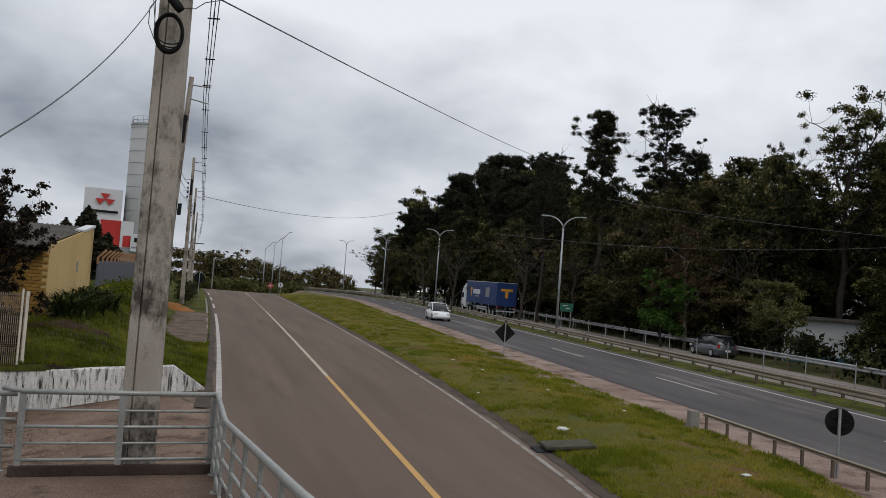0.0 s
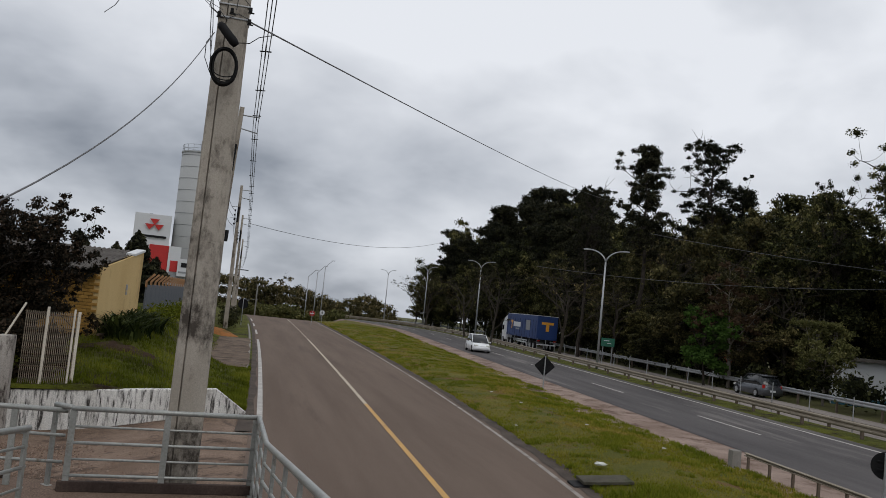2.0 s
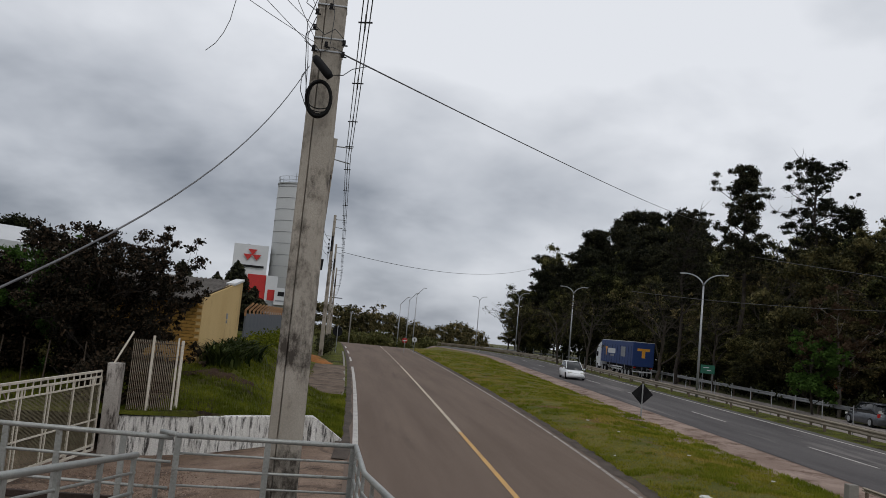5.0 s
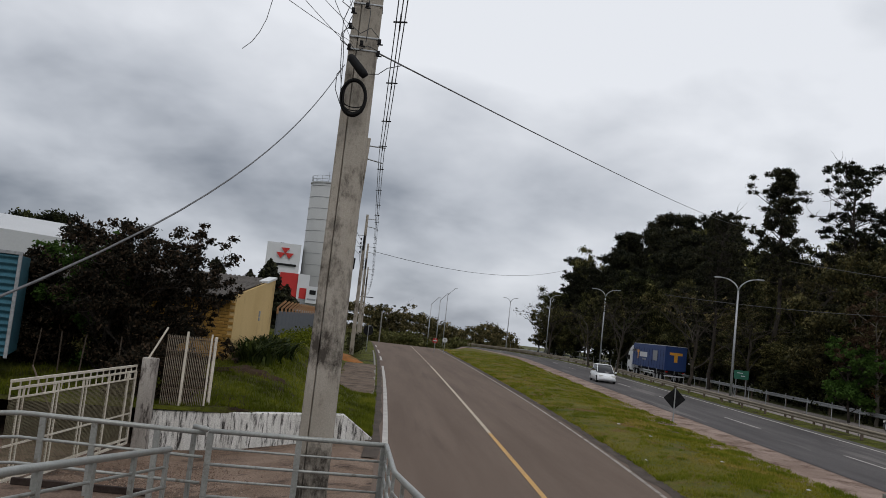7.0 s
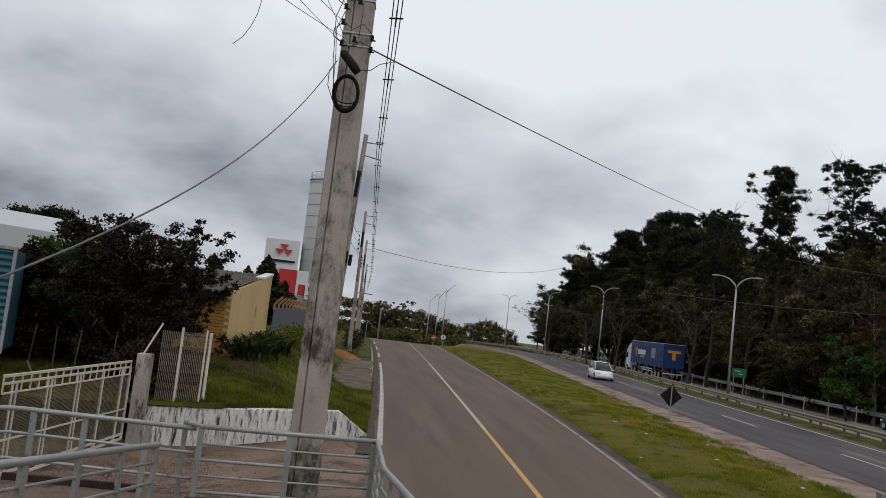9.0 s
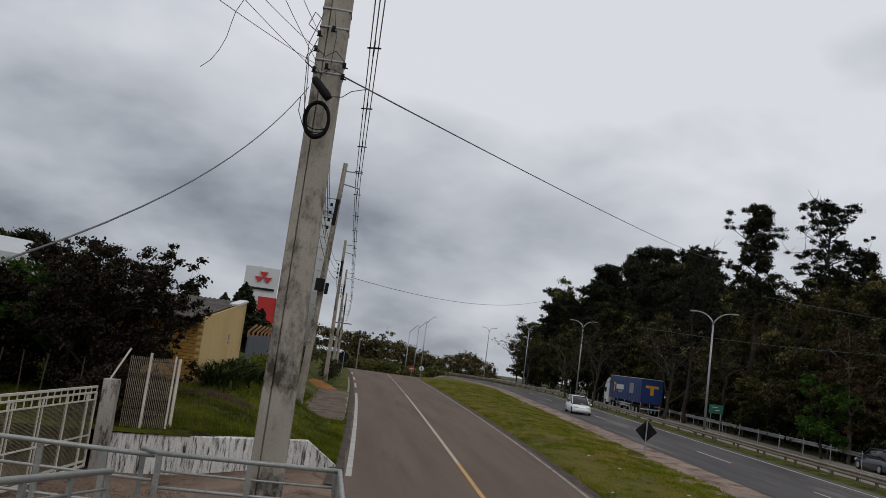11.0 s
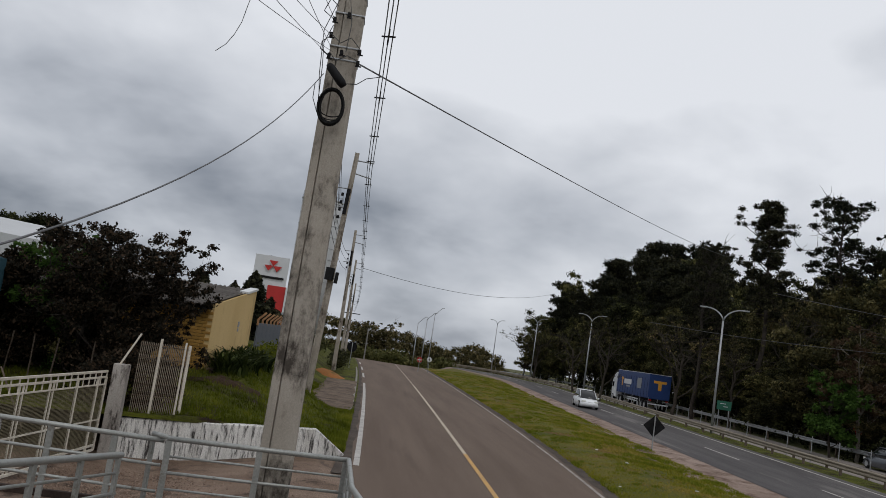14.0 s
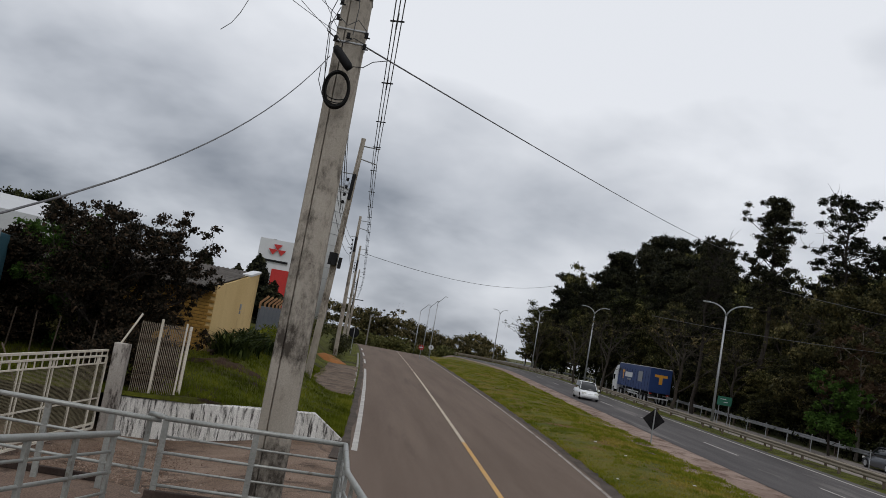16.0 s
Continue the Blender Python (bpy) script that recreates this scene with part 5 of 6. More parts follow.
# ---- guard rails ----
def guard_rail(label, pts, post_gap, post_h, beam_z, double, material, post_mat, face=1, high=0.31, thin=1.0):
    """W-beam swept along a line on rusty posts."""
    g = thing("guard_rail", label, "guard rail", group="guard rails")
    P = [Vector(p) for p in pts]

    def sweep(z, hh):
        prof = [(0.0, hh / 2), (0.05, hh * 0.36), (0.05, hh * 0.2), (0.0, 0.05 * hh), (0.0, -0.05 * hh), (0.05, -hh * 0.2), (0.05, -hh * 0.36), (0.0, -hh / 2)]
        back = [(x - 0.012, y) for x, y in prof[::-1]]
        prof = prof + back
        bm = bmesh.new()
        rings = []
        for i, p in enumerate(P):
            d = (P[min(i + 1, len(P) - 1)] - P[max(i - 1, 0)]).normalized()
            n = Vector((-d.y, d.x, 0)) * face
            rings.append([bm.verts.new(p + n * a + Vector((0, 0, z + b))) for a, b in prof])
        m = len(prof)
        for a, b in zip(rings, rings[1:]):
            for k in range(m):
                bm.faces.new((a[k], a[(k + 1) % m], b[(k + 1) % m], b[k]))
        bmesh.ops.recalc_face_normals(bm, faces=bm.faces)
        part("beam", bm, material, g)

    sweep(beam_z, high)
    if double:
        sweep(beam_z - 0.4, 0.1)
    bm = bmesh.new()
    box(bm, (0, 0, post_h / 2 - 0.1), (0.1 * thin, 0.12 * thin, post_h + 0.2), 0, 0.008)
    first = None
    run, due = 0.0, 0.0
    for a, b in zip(P, P[1:]):
        l = (b - a).length
        while due <= run + l:
            q = a.lerp(b, (due - run) / l)
            d = (b - a).normalized()
            m = Matrix.LocRotScale(q - Vector((-d.y, d.x, 0)) * face * 0.08, Euler((0, 0, math.atan2(d.y, d.x))), None)
            if first is None:
                first = part("post", bm, post_mat, g)
                first.matrix_basis = m
            else:
                share("post", first.data, g, m)
            due += post_gap
        run += l
    return g


guard_rail("dull steel guard rail in the highway median", along(highway, 4.75, steps(8, 175, 4.0), -0.05), 4.0, 0.62, 0.52, False, BEAM, RUST, 1)
guard_rail("second steel guard rail facing the far carriageway", along(highway, 6.2, steps(8, 175, 4.0), -0.3), 4.0, 0.74, 0.6, False, BEAM, RUST, -1)
guard_rail("pale steel guard rail beyond the far carriageway", along(highway, 14.6, steps(8, 175, 4.0), -0.35), 4.0, 0.85, 0.8, False, GALV, RUST, 1)
guard_rail("short grey guard rail between grass and highway", [(7.5, 21.5, 0), (7.85, 19.9, 0), (8.2, 18.2, 0), (8.55, 16.5, 0), (8.9, 14.9, 0), (9.35, 12.8, 0), (9.9, 10.2, 0), (10.5, 7.4, 0), (11.2, 4.0, 0)], 1.02, 0.46, 0.42, False, BEAM, RUST, -1, 0.11, 0.55)
tagged(band("median_grass", highway, 3.75, 6.3, steps(5, 175, 1.5), -0.03, BANK, 3, 0.1, 0.06), "narrow grass strip under the median guard rail", "grass", kind="structure")
bm = bmesh.new()
box(bm, (0, 0, 0.2), (0.26, 0.24, 0.5), 0.2, 0.02)
eb = mesh_object("concrete_block", bm, CONCRETE)
eb.matrix_basis = Matrix.Translation((7.35, 21.95, 0))
tagged(eb, "grey concrete end block of the short guard rail", "block")

# thin stakes along the second guard rail
stakes = thing("median_stakes", "row of thin steel stakes along the median", "stake", group="guard rails")
bm = bmesh.new()
tube(bm, [(0, 0, 0), (0, 0, 1.75)], 0.024, 6)
st0 = None
for x, y, z in along(highway, 6.75, steps(16, 150, 3.1), -0.35):
    if st0 is None:
        st0 = part("stake", bm, GALV, stakes)
        st0.matrix_basis = Matrix.Translation((x, y, z))
    else:
        share("stake", st0.data, stakes, Matrix.Translation((x, y, z)))

# ---- street lamps ----
def street_lamp(x, y, h, rz, z=-0.3, single=False, label="tall galvanised double-arm street lamp in the median"):
    t = thing("street_lamp", label, "street lamp", pose(x, y, z, 0, 0, rz), group="street lamps")
    bm = bmesh.new()
    tube(bm, [(0, 0, 0), (0, 0, h * 0.5), (0, 0, h)], [0.1, 0.085, 0.065], 10)
    part("pole", bm, GALV, t, smooth=True)
    reach, rise = (1.25, 1.3) if single else (1.3, 0.9)
    for s in ((1,) if single else (-1, 1)):
        bm = bmesh.new()
        bend = 1.0 if single else 0.8
        pts = [(s * reach * (k / 8) ** (1.0 if single else 1.25), 0, h + rise * (k / 8 if single else math.sin(math.pi / 2 * (k / 8) ** bend))) for k in range(9)]
        tube(bm, pts, [0.055 - 0.002 * k for k in range(9)], 8)
        arm = part("arm", bm, GALV, t, smooth=True)
        bm = bmesh.new()
        box(bm, (s * (reach + 0.2), 0, h + rise + 0.01), (0.55, 0.2, 0.09), 0, 0.03)
        part("lamp_head", bm, GALV, arm)
        bm = bmesh.new()
        box(bm, (s * (reach + 0.22), 0, h + rise - 0.04), (0.38, 0.15, 0.02), 0, 0.005)
        part("lens", bm, LAMPGL, arm)
    bm = bmesh.new()
    box(bm, (0, 0, 0.03), (0.36, 0.36, 0.06), 0, 0.01)
    part("base_plate", bm, GALV, t)
    return t


LR = -11
street_lamp(9.2, 64.65, 8.65, LR)
street_lamp(-0.98, 104.3, 9.35, LR)
street_lamp(-10.4, 140.0, 9.8, LR - 10)
street_lamp(-20.2, 165.0, 9.6, LR - 18)
street_lamp(-31.3, 150.0, 10.2, -5, -2.3, True, "single-arm street lamp by the far junction")
street_lamp(-30.1, 150.5, 11.3, -5, -2.3, True, "single-arm street lamp by the far junction")
street_lamp(-32.9, 150.0, 9.3, -5, -2.3, True, "single-arm street lamp by the far junction")


# ---- traffic signs ----
def sign(name, label, x, y, z, post_h, rz, kind, size, face, back=SIGNBACK, mark=None):
    s = thing(name, label, "traffic sign", pose(x, y, z, 0, 0, rz), group="traffic signs")
    bm = bmesh.new()
    tube(bm, [(0, 0, -0.2), (0, 0, post_h)], 0.032, 8)
    part("post", bm, GALV, s)
    n, rot = {"diamond": (4, 0.0), "round": (28, 0.0), "stop": (8, math.pi / 8), "triangle": (3, -math.pi / 2)}[kind]
    c = post_h - size * (0.95 if kind != "triangle" else 0.5)

    def plate(dy, r, m, nm, lab=""):
        bm = bmesh.new()
        a = [bm.verts.new((r * math.cos(rot + 2 * math.pi * k / n), dy - 0.004, c + r * math.sin(rot + 2 * math.pi * k / n))) for k in range(n)]
        b = [bm.verts.new((v.co.x, dy + 0.004, v.co.z)) for v in a]
        bm.faces.new(a)
        bm.faces.new(b[::-1])
        for k in range(n):
            bm.faces.new((a[k], b[k], b[(k + 1) % n], a[(k + 1) % n]))
        bmesh.ops.recalc_face_normals(bm, faces=bm.faces)
        return part(nm, bm, m, s, lab)

    plate(0.045, size, face, "plate")
    if mark:
        mark(s, c, plate)
    for dz in (-0.3, 0.3):
        bm = bmesh.new()
        box(bm, (0, 0.02, c + dz * size), (size * 1.1, 0.02, 0.035), 0, 0.004)
        part("bracket", bm, SIGNBACK, s)
    return s


sign("warning_sign", "black back of a diamond warning sign on a steel post", 3.49, 40.8, 0.05, 1.56, 8, "diamond", 0.52, SIGNBACK)
sign("round_sign", "black back of a round traffic sign on a steel post", 8.75, 16.6, -0.05, 1.44, -25, "round", 0.28, SIGNBACK)
sign("round_sign", "dark round sign back beside the far poles", -21.0, 71.2, 0.5, 2.1, 10, "round", 0.45, SIGNBACK)


def mark_stop(s, c, plate):
    bm = bmesh.new()
    box(bm, (0, -0.012, c), (0.46, 0.006, 0.11), 0, 0)
    part("plain_bar", bm, WHITEM, s, "pale bar across the sign")


def mark_round(s, c, plate):
    plate(-0.015, 0.25, WHITEM, "white_field")
    bm = bmesh.new()
    box(bm, (0.02, -0.03, c), (0.07, 0.006, 0.28), 0, 0)
    box(bm, (-0.03, -0.03, c + 0.06), (0.11, 0.006, 0.07), 0, 0)
    part("black_symbol", bm, BLACKM, s)


sign("stop_sign", "red octagonal stop sign at the far junction", -20.3, 97.1, 0.0, 1.75, 14, "stop", 0.33, REDM, mark=mark_stop)
sign("regulatory_sign", "white round sign with black symbol at the far junction", -19.2, 97.5, 0.0, 1.9, 14, "round", 0.3, WHITEM, mark=mark_round)
sign("give_way_sign", "small red and white give-way triangle at the woodland edge", 18.95, 63.8, -0.4, 2.35, -15, "triangle", 0.42, REDM, mark=lambda s, c, plate: plate(0.02, 0.24, WHITEM, "white_field"))


def green_sign(x, y, z, w, h, rz):
    s = thing("direction_sign", "green direction sign with pale lettering bars", "road sign", pose(x, y, z, 0, 0, rz), group="green signs")
    bm = bmesh.new()
    box(bm, (0, 0, 1.5 + h / 2), (w, 0.04, h), 0, 0.01)
    part("panel", bm, GREEN_S, s)
    for k, (dx, dz, ww) in enumerate(((-0.1, 0.2, 0.4), (0.1, -0.12, 0.3))):
        bm = bmesh.new()
        box(bm, (dx * w, -0.028, 1.5 + h / 2 + dz * h), (ww * w, 0.008, 0.07 * h), 0, 0)
        part("plain_bar", bm, WHITEM, s)
    for dx in (-0.35, 0.35):
        bm = bmesh.new()
        tube(bm, [(dx * w, 0.05, -0.7), (dx * w, 0.05, 1.5 + h)], 0.04, 6)
        part("post", bm, GALV, s)


green_sign(12.1, 80.0, -0.05, 1.25, 0.8, -10)
green_sign(5.9, 124.0, -0.28, 2.3, 0.9, -14)


# ---- vehicles ----
def wheel(parent, x, y, r, w):
    bm = bmesh.new()
    tube(bm, [(x, y - w / 2, r), (x, y - w / 2 + 0.03, r), (x, y + w / 2 - 0.03, r), (x, y + w / 2, r)], [r - 0.04, r, r, r - 0.04], 18)
    t = part("wheel", bm, BLACKR, parent)
    bm = bmesh.new()
    for s in (-1, 1):
        disc(bm, (x, y + s * w / 2, r), (0, 1, 0), r * 0.62, 0.03, 14)
    part("rim", bm, CARS, t)


def car(label, paint, m, suv=False):
    """Car along +x, nose at +x: body and cabin lofted from cross sections."""
    c = thing("car", label, "car", m, group="cars")
    L, W = (4.4, 1.8) if suv else (4.0, 1.7)
    H = 1.66 if suv else 1.5
    g = 0.22 if suv else 0.17

    def loft(name, secs, material, label=""):
        bm = bmesh.new()
        rings = []
        for x, zb, zt, hb, ht in secs:
            rb = 0.07
            ring = [(-hb + rb, zb), (hb - rb, zb), (hb, zb + rb), ((hb + ht) / 2 + 0.01, (zb + zt) / 2), (ht, zt - rb), (ht - rb, zt), (-ht + rb, zt), (-ht, zt - rb), (-(hb + ht) / 2 - 0.01, (zb + zt) / 2), (-hb, zb + rb)]
            rings.append([bm.verts.new((x, y, z)) for y, z in ring])
        for a, b in zip(rings, rings[1:]):
            for k in range(10):
                bm.faces.new((a[k], a[(k + 1) % 10], b[(k + 1) % 10], b[k]))
        bm.faces.new(rings[0])
        bm.faces.new(rings[-1][::-1])
        bmesh.ops.recalc_face_normals(bm, faces=bm.faces)
        return part(name, bm, material, c, label, True)

    w = W / 2
    belt = 0.92 if suv else 0.86
    loft("body", [(-L / 2, g + 0.2, belt - 0.12, w - 0.14, w - 0.18), (-L / 2 + 0.12, g, belt + 0.02, w - 0.05, w - 0.09), (-L / 4, g, belt + 0.03, w, w - 0.05), (L / 8, g, belt, w, w - 0.05), (L / 2 - 0.9, g, belt - 0.06, w, w - 0.08), (L / 2 - 0.2, g, belt - 0.2, w - 0.06, w - 0.16), (L / 2, g + 0.12, belt - 0.34, w - 0.2, w - 0.26)], paint)
    loft("cabin", [(-L / 2 + 0.14, belt - 0.05, belt + 0.05, w - 0.1, w - 0.14), (-L / 2 + 0.5, belt - 0.05, H - 0.06, w - 0.08, w - 0.26), (-L / 4, belt - 0.05, H, w - 0.08, w - 0.24), (L / 16, belt - 0.05, H - 0.02, w - 0.08, w - 0.25), (L / 5 + 0.25, belt - 0.06, belt + 0.06, w - 0.1, w - 0.18)], GLASSD, "tinted windows")
    loft("roof", [(-L / 2 + 0.42, H - 0.1, H - 0.02, w - 0.24, w - 0.26), (-L / 4, H - 0.07, H + 0.025, w - 0.22, w - 0.25), (L / 16, H - 0.08, H + 0.01, w - 0.22, w - 0.26)], paint)
    for sx in (-L / 2 + 0.72, L / 2 - 0.78):
        for sy in (-w + 0.1, w - 0.1):
            wheel(c, sx, sy, 0.33 if suv else 0.3, 0.2)
    for s in (-1, 1):
        bm = bmesh.new()
        box(bm, (L / 2 - 0.14, s * (w - 0.32), belt - 0.26), (0.2, 0.34, 0.14), 0, 0.03)
        part("headlight", bm, LAMPGL, c)
        bm = bmesh.new()
        box(bm, (-L / 2 + 0.05, s * (w - 0.2), belt - 0.08), (0.1, 0.18, 0.24), 0, 0.02)
        part("tail_light", bm, TAILRED, c)
        bm = bmesh.new()
        box(bm, (L / 8 + 0.3, s * (w + 0.06), belt + 0.06), (0.1, 0.16, 0.13), 0, 0.03)
        part("mirror", bm, paint, c)
        bm = bmesh.new()
        tube(bm, [(-L / 4 - 0.2, s * (w - 0.12), belt), (-L / 4 - 0.25, s * (w - 0.25), H - 0.03)], 0.03, 5)
        tube(bm, [(L / 5 + 0.22, s * (w - 0.12), belt), (L / 16, s * (w - 0.24), H - 0.03)], 0.028, 5)
        part("pillar", bm, paint, c)
    for sx, nm in ((L / 2 - 0.02, "front_plate"), (-L / 2 + 0.01, "rear_plate")):
        bm = bmesh.new()
        box(bm, (sx, 0, 0.5), (0.03, 0.42, 0.13), 0, 0.004)
        part(nm, bm, WHITEM, c)
    return c


car("white hatchback on the highway", CARW, pose(-0.2, 74.0, 0.0, 0, 0, -78))
car("dark grey hatchback on the far carriageway", CARD, pose(19.2, 57.6, -0.32, 0, 0, 102))


def truck():
    t = thing("truck", "white truck with blue curtain-side trailer on the far carriageway", "truck", pose(6.0, 106.1, -0.33, 0, 0, 104), group="trucks")

    def b(name, c, s, m, bev=0.03, parent=None, lab=""):
        bm = bmesh.new()
        box(bm, c, s, 0, bev)
        return part(name, bm, m, parent or t, lab)

    tr = b("trailer_box", (0, 0, 2.75), (13.6, 2.55, 2.8), TRUCKB, 0.05, None, "blue curtain-side trailer")
    b("roof_edge", (0, 0, 4.17), (13.65, 2.6, 0.06), WHITEM, 0.01, tr)
    for k in range(12):
        b("curtain_strap", (-6.2 + k * 1.13, 1.285, 2.5), (0.05, 0.012, 2.3), BLACKM, 0.0, tr)
    b("chassis", (0, 0, 1.15), (13.2, 1.0, 0.3), BLACKM, 0.02)
    for s in (-1, 1):
        b("side_guard", (-0.5, s * 1.2, 0.75), (4.5, 0.05, 0.12), WHITEM, 0.01)
        b("side_guard", (-0.5, s * 1.2, 1.02), (4.5, 0.05, 0.12), WHITEM, 0.01)
    # plain shapes where the lettering stands, on side and rear
    b("plain_mark", (4.3, 1.29, 3.2), (0.9, 0.012, 0.28), ORANGE, 0, tr)
    b("plain_mark", (4.3, 1.291, 2.7), (0.3, 0.012, 0.9), ORANGE, 0, tr)
    b("plain_bar", (1.9, 1.29, 2.85), (3.2, 0.012, 0.6), WHITEM, 0, tr)
    b("plain_bar", (1.6, 1.29, 2.3), (1.7, 0.012, 0.2), GREYM, 0, tr)
    b("plain_mark", (-3.0, 1.29, 2.9), (1.7, 0.012, 1.2), GREYM, 0, tr)
    b("plain_mark", (-6.81, 0, 3.3), (0.012, 1.5, 0.3), ORANGE, 0, tr)
    b("plain_mark", (-6.811, 0, 2.8), (0.012, 0.4, 0.9), ORANGE, 0, tr)
    b("underrun_bar", (-6.7, 0, 0.75), (0.1, 2.4, 0.14), WHITEM, 0.01)
    bm = bmesh.new()
    prof = [(7.3, 0.6), (9.3, 0.6), (9.45, 1.5), (9.3, 2.6), (8.9, 3.1), (8.2, 3.75), (7.3, 3.85)]
    lo = [bm.verts.new((x, -1.22, z)) for x, z in prof]
    hi = [bm.verts.new((x, 1.22, z)) for x, z in prof]
    bm.faces.new(lo)
    bm.faces.new(hi[::-1])
    for k in range(len(prof)):
        bm.faces.new((lo[k], hi[k], hi[(k + 1) % 7], lo[(k + 1) % 7]))
    bmesh.ops.recalc_face_normals(bm, faces=bm.faces)
    bmesh.ops.bevel(bm, geom=list(bm.edges), offset=0.05, segments=2, affect="EDGES")
    cab = part("cab", bm, CARW, t, "white truck cab")
    b("windscreen", (9.36, 0, 2.2), (0.1, 2.1, 0.8), GLASSD, 0.03, cab)
    for s in (-1, 1):
        b("side_window", (8.75, s * 1.225, 2.2), (0.8, 0.03, 0.65), GLASSD, 0.01, cab)
        b("mirror", (9.3, s * 1.4, 2.3), (0.1, 0.16, 0.5), BLACKM, 0.02, cab)
        b("tail_light", (-6.8, s * 1.0, 1.2), (0.05, 0.3, 0.14), TAILRED, 0.01)
    for x in (-5.6, -4.3, -3.0, 4.6, 5.9, 8.5):
        for y in (-1.1, 1.1):
            wheel(t, x, y, 0.5, 0.3)


truck()


# ---- silo and feed building ----
def silo():
    s = thing("silo", "tall pale concrete silo with roof railing", "silo", Matrix.Translation((-47.4, 129.2, 0)))
    bm = bmesh.new()
    tube(bm, [(0, 0, -3), (0, 0, 24.2)], 3.35, 40)
    part("shaft", bm, SILOM, s, smooth=True)
    for k in range(13):
        bm = bmesh.new()
        tube(bm, [(3.37 * math.cos(a), 3.37 * math.sin(a), 1.5 + 1.85 * k) for a in (2 * math.pi * j / 40 for j in range(41))], 0.03, 4, False)
        part("ring_joint", bm, GREYM, s)
    bm = bmesh.new()
    disc(bm, (0, 0, 24.25), (0, 0, 1), 3.45, 0.2, 40)
    part("roof_slab", bm, SILOM, s)
    for k in range(18):
        a = 2 * math.pi * k / 18
        bm = bmesh.new()
        tube(bm, [(3.3 * math.cos(a), 3.3 * math.sin(a), 24.3), (3.3 * math.cos(a), 3.3 * math.sin(a), 25.4)], 0.03, 4)
        part("railing_post", bm, GREYM, s)
    for z in (24.85, 25.4):
        bm = bmesh.new()
        tube(bm, [(3.3 * math.cos(a), 3.3 * math.sin(a), z) for a in (2 * math.pi * j / 36 for j in range(37))], 0.03, 4, False)
        part("railing_ring", bm, GREYM, s)
    bm = bmesh.new()
    tube(bm, [(-0.6, 0, 24.3), (-0.6, 0, 26.6)], 0.04, 5)
    part("antenna", bm, GREYM, s)
    bm = bmesh.new()
    for dx in (-0.25, 0.25):
        tube(bm, [(1.6 + dx, -3.05, 0), (1.6 + dx, -3.05, 24)], 0.03, 4)
    for k in range(40):
        tube(bm, [(1.35, -3.05, 0.6 * k + 0.3), (1.85, -3.05, 0.6 * k + 0.3)], 0.02, 4)
    part("ladder", bm, GREYM, s)


silo()


def feed_building():
    f = thing("feed_building", "white industrial building with red panels beside the silo", "building")
    a, b = Vector((-54.9, 123.5, 0)), Vector((-47.2, 126.7, 0))
    rz = math.atan2(b.y - a.y, b.x - a.x)
    u, n = (b - a).normalized(), Vector((b.y - a.y, a.x - b.x, 0)).normalized()

    def slab(name, s0, s1, z0, z1, out, m, th=0.1, lab=""):
        c = a + u * (s0 + s1) / 2 + n * out
        bm = bmesh.new()
        box(bm, (c.x, c.y, (z0 + z1) / 2), (s1 - s0, th, z1 - z0), rz, 0.01)
        return part(name, bm, m, f, lab)

    c = a + u * 2.7 - n * 3.2
    bm = bmesh.new()
    box(bm, (c.x, c.y, 5.3), (5.4, 6, 16.8), rz, 0.03)
    part("tower_block", bm, WHITEM, f)
    slab("red_panel", 2.6, 5.5, 2.6, 9.0, 0.0, REDM)
    slab("red_square", 5.9, 7.3, 5.1, 6.8, 0.55, REDM)
    slab("white_panel", 5.5, 9.0, 4.9, 9.0, 0.4, WHITEM)
    slab("grey_panel", 5.4, 7.6, 1.0, 5.0, 0.5, GREYM)
    bx = slab("sign_box", 7.0, 9.0, 4.5, 7.2, 1.2, WHITEM, 0.3, "white sign box with dark mark")
    slab("dark_mark", 7.5, 8.5, 5.9, 6.6, 1.38, BLACKM, 0.04)
    slab("plain_bar", 7.2, 8.6, 5.0, 5.25, 1.38, GREYM, 0.04)
    # mark of three red triangles over a bar
    for dx, dz, r in ((0.0, 0.62, 1.0), (-0.68, -0.2, 1.0), (0.68, -0.2, 1.0)):
        bm = bmesh.new()
        cc = a + u * (2.95 + dx) + n * 0.12
        vs = [bm.verts.new((cc.x + u.x * px, cc.y + u.y * px, 11.9 + dz + pz)) for px, pz in ((-0.72 * r, 0.42 * r), (0.72 * r, 0.42 * r), (0, -0.5 * r))]
        bm.faces.new(vs)
        r2 = bmesh.ops.extrude_face_region(bm, geom=list(bm.faces))
        bmesh.ops.translate(bm, vec=-n * 0.06, verts=[v for v in r2["geom"] if isinstance(v, bmesh.types.BMVert)])
        bmesh.ops.recalc_face_normals(bm, faces=bm.faces)
        part("red_triangle", bm, REDM, f)
    slab("plain_bar", 1.0, 4.9, 10.05, 10.4, 0.05, BLACKM, 0.04)
    bm = bmesh.new()
    box(bm, (c.x - u.x * 0.4, c.y - u.y * 0.4, 13.8), (0.6, 0.4, 0.3), rz, 0.03)
    part("roof_vent", bm, BLACKM, f)


feed_building()


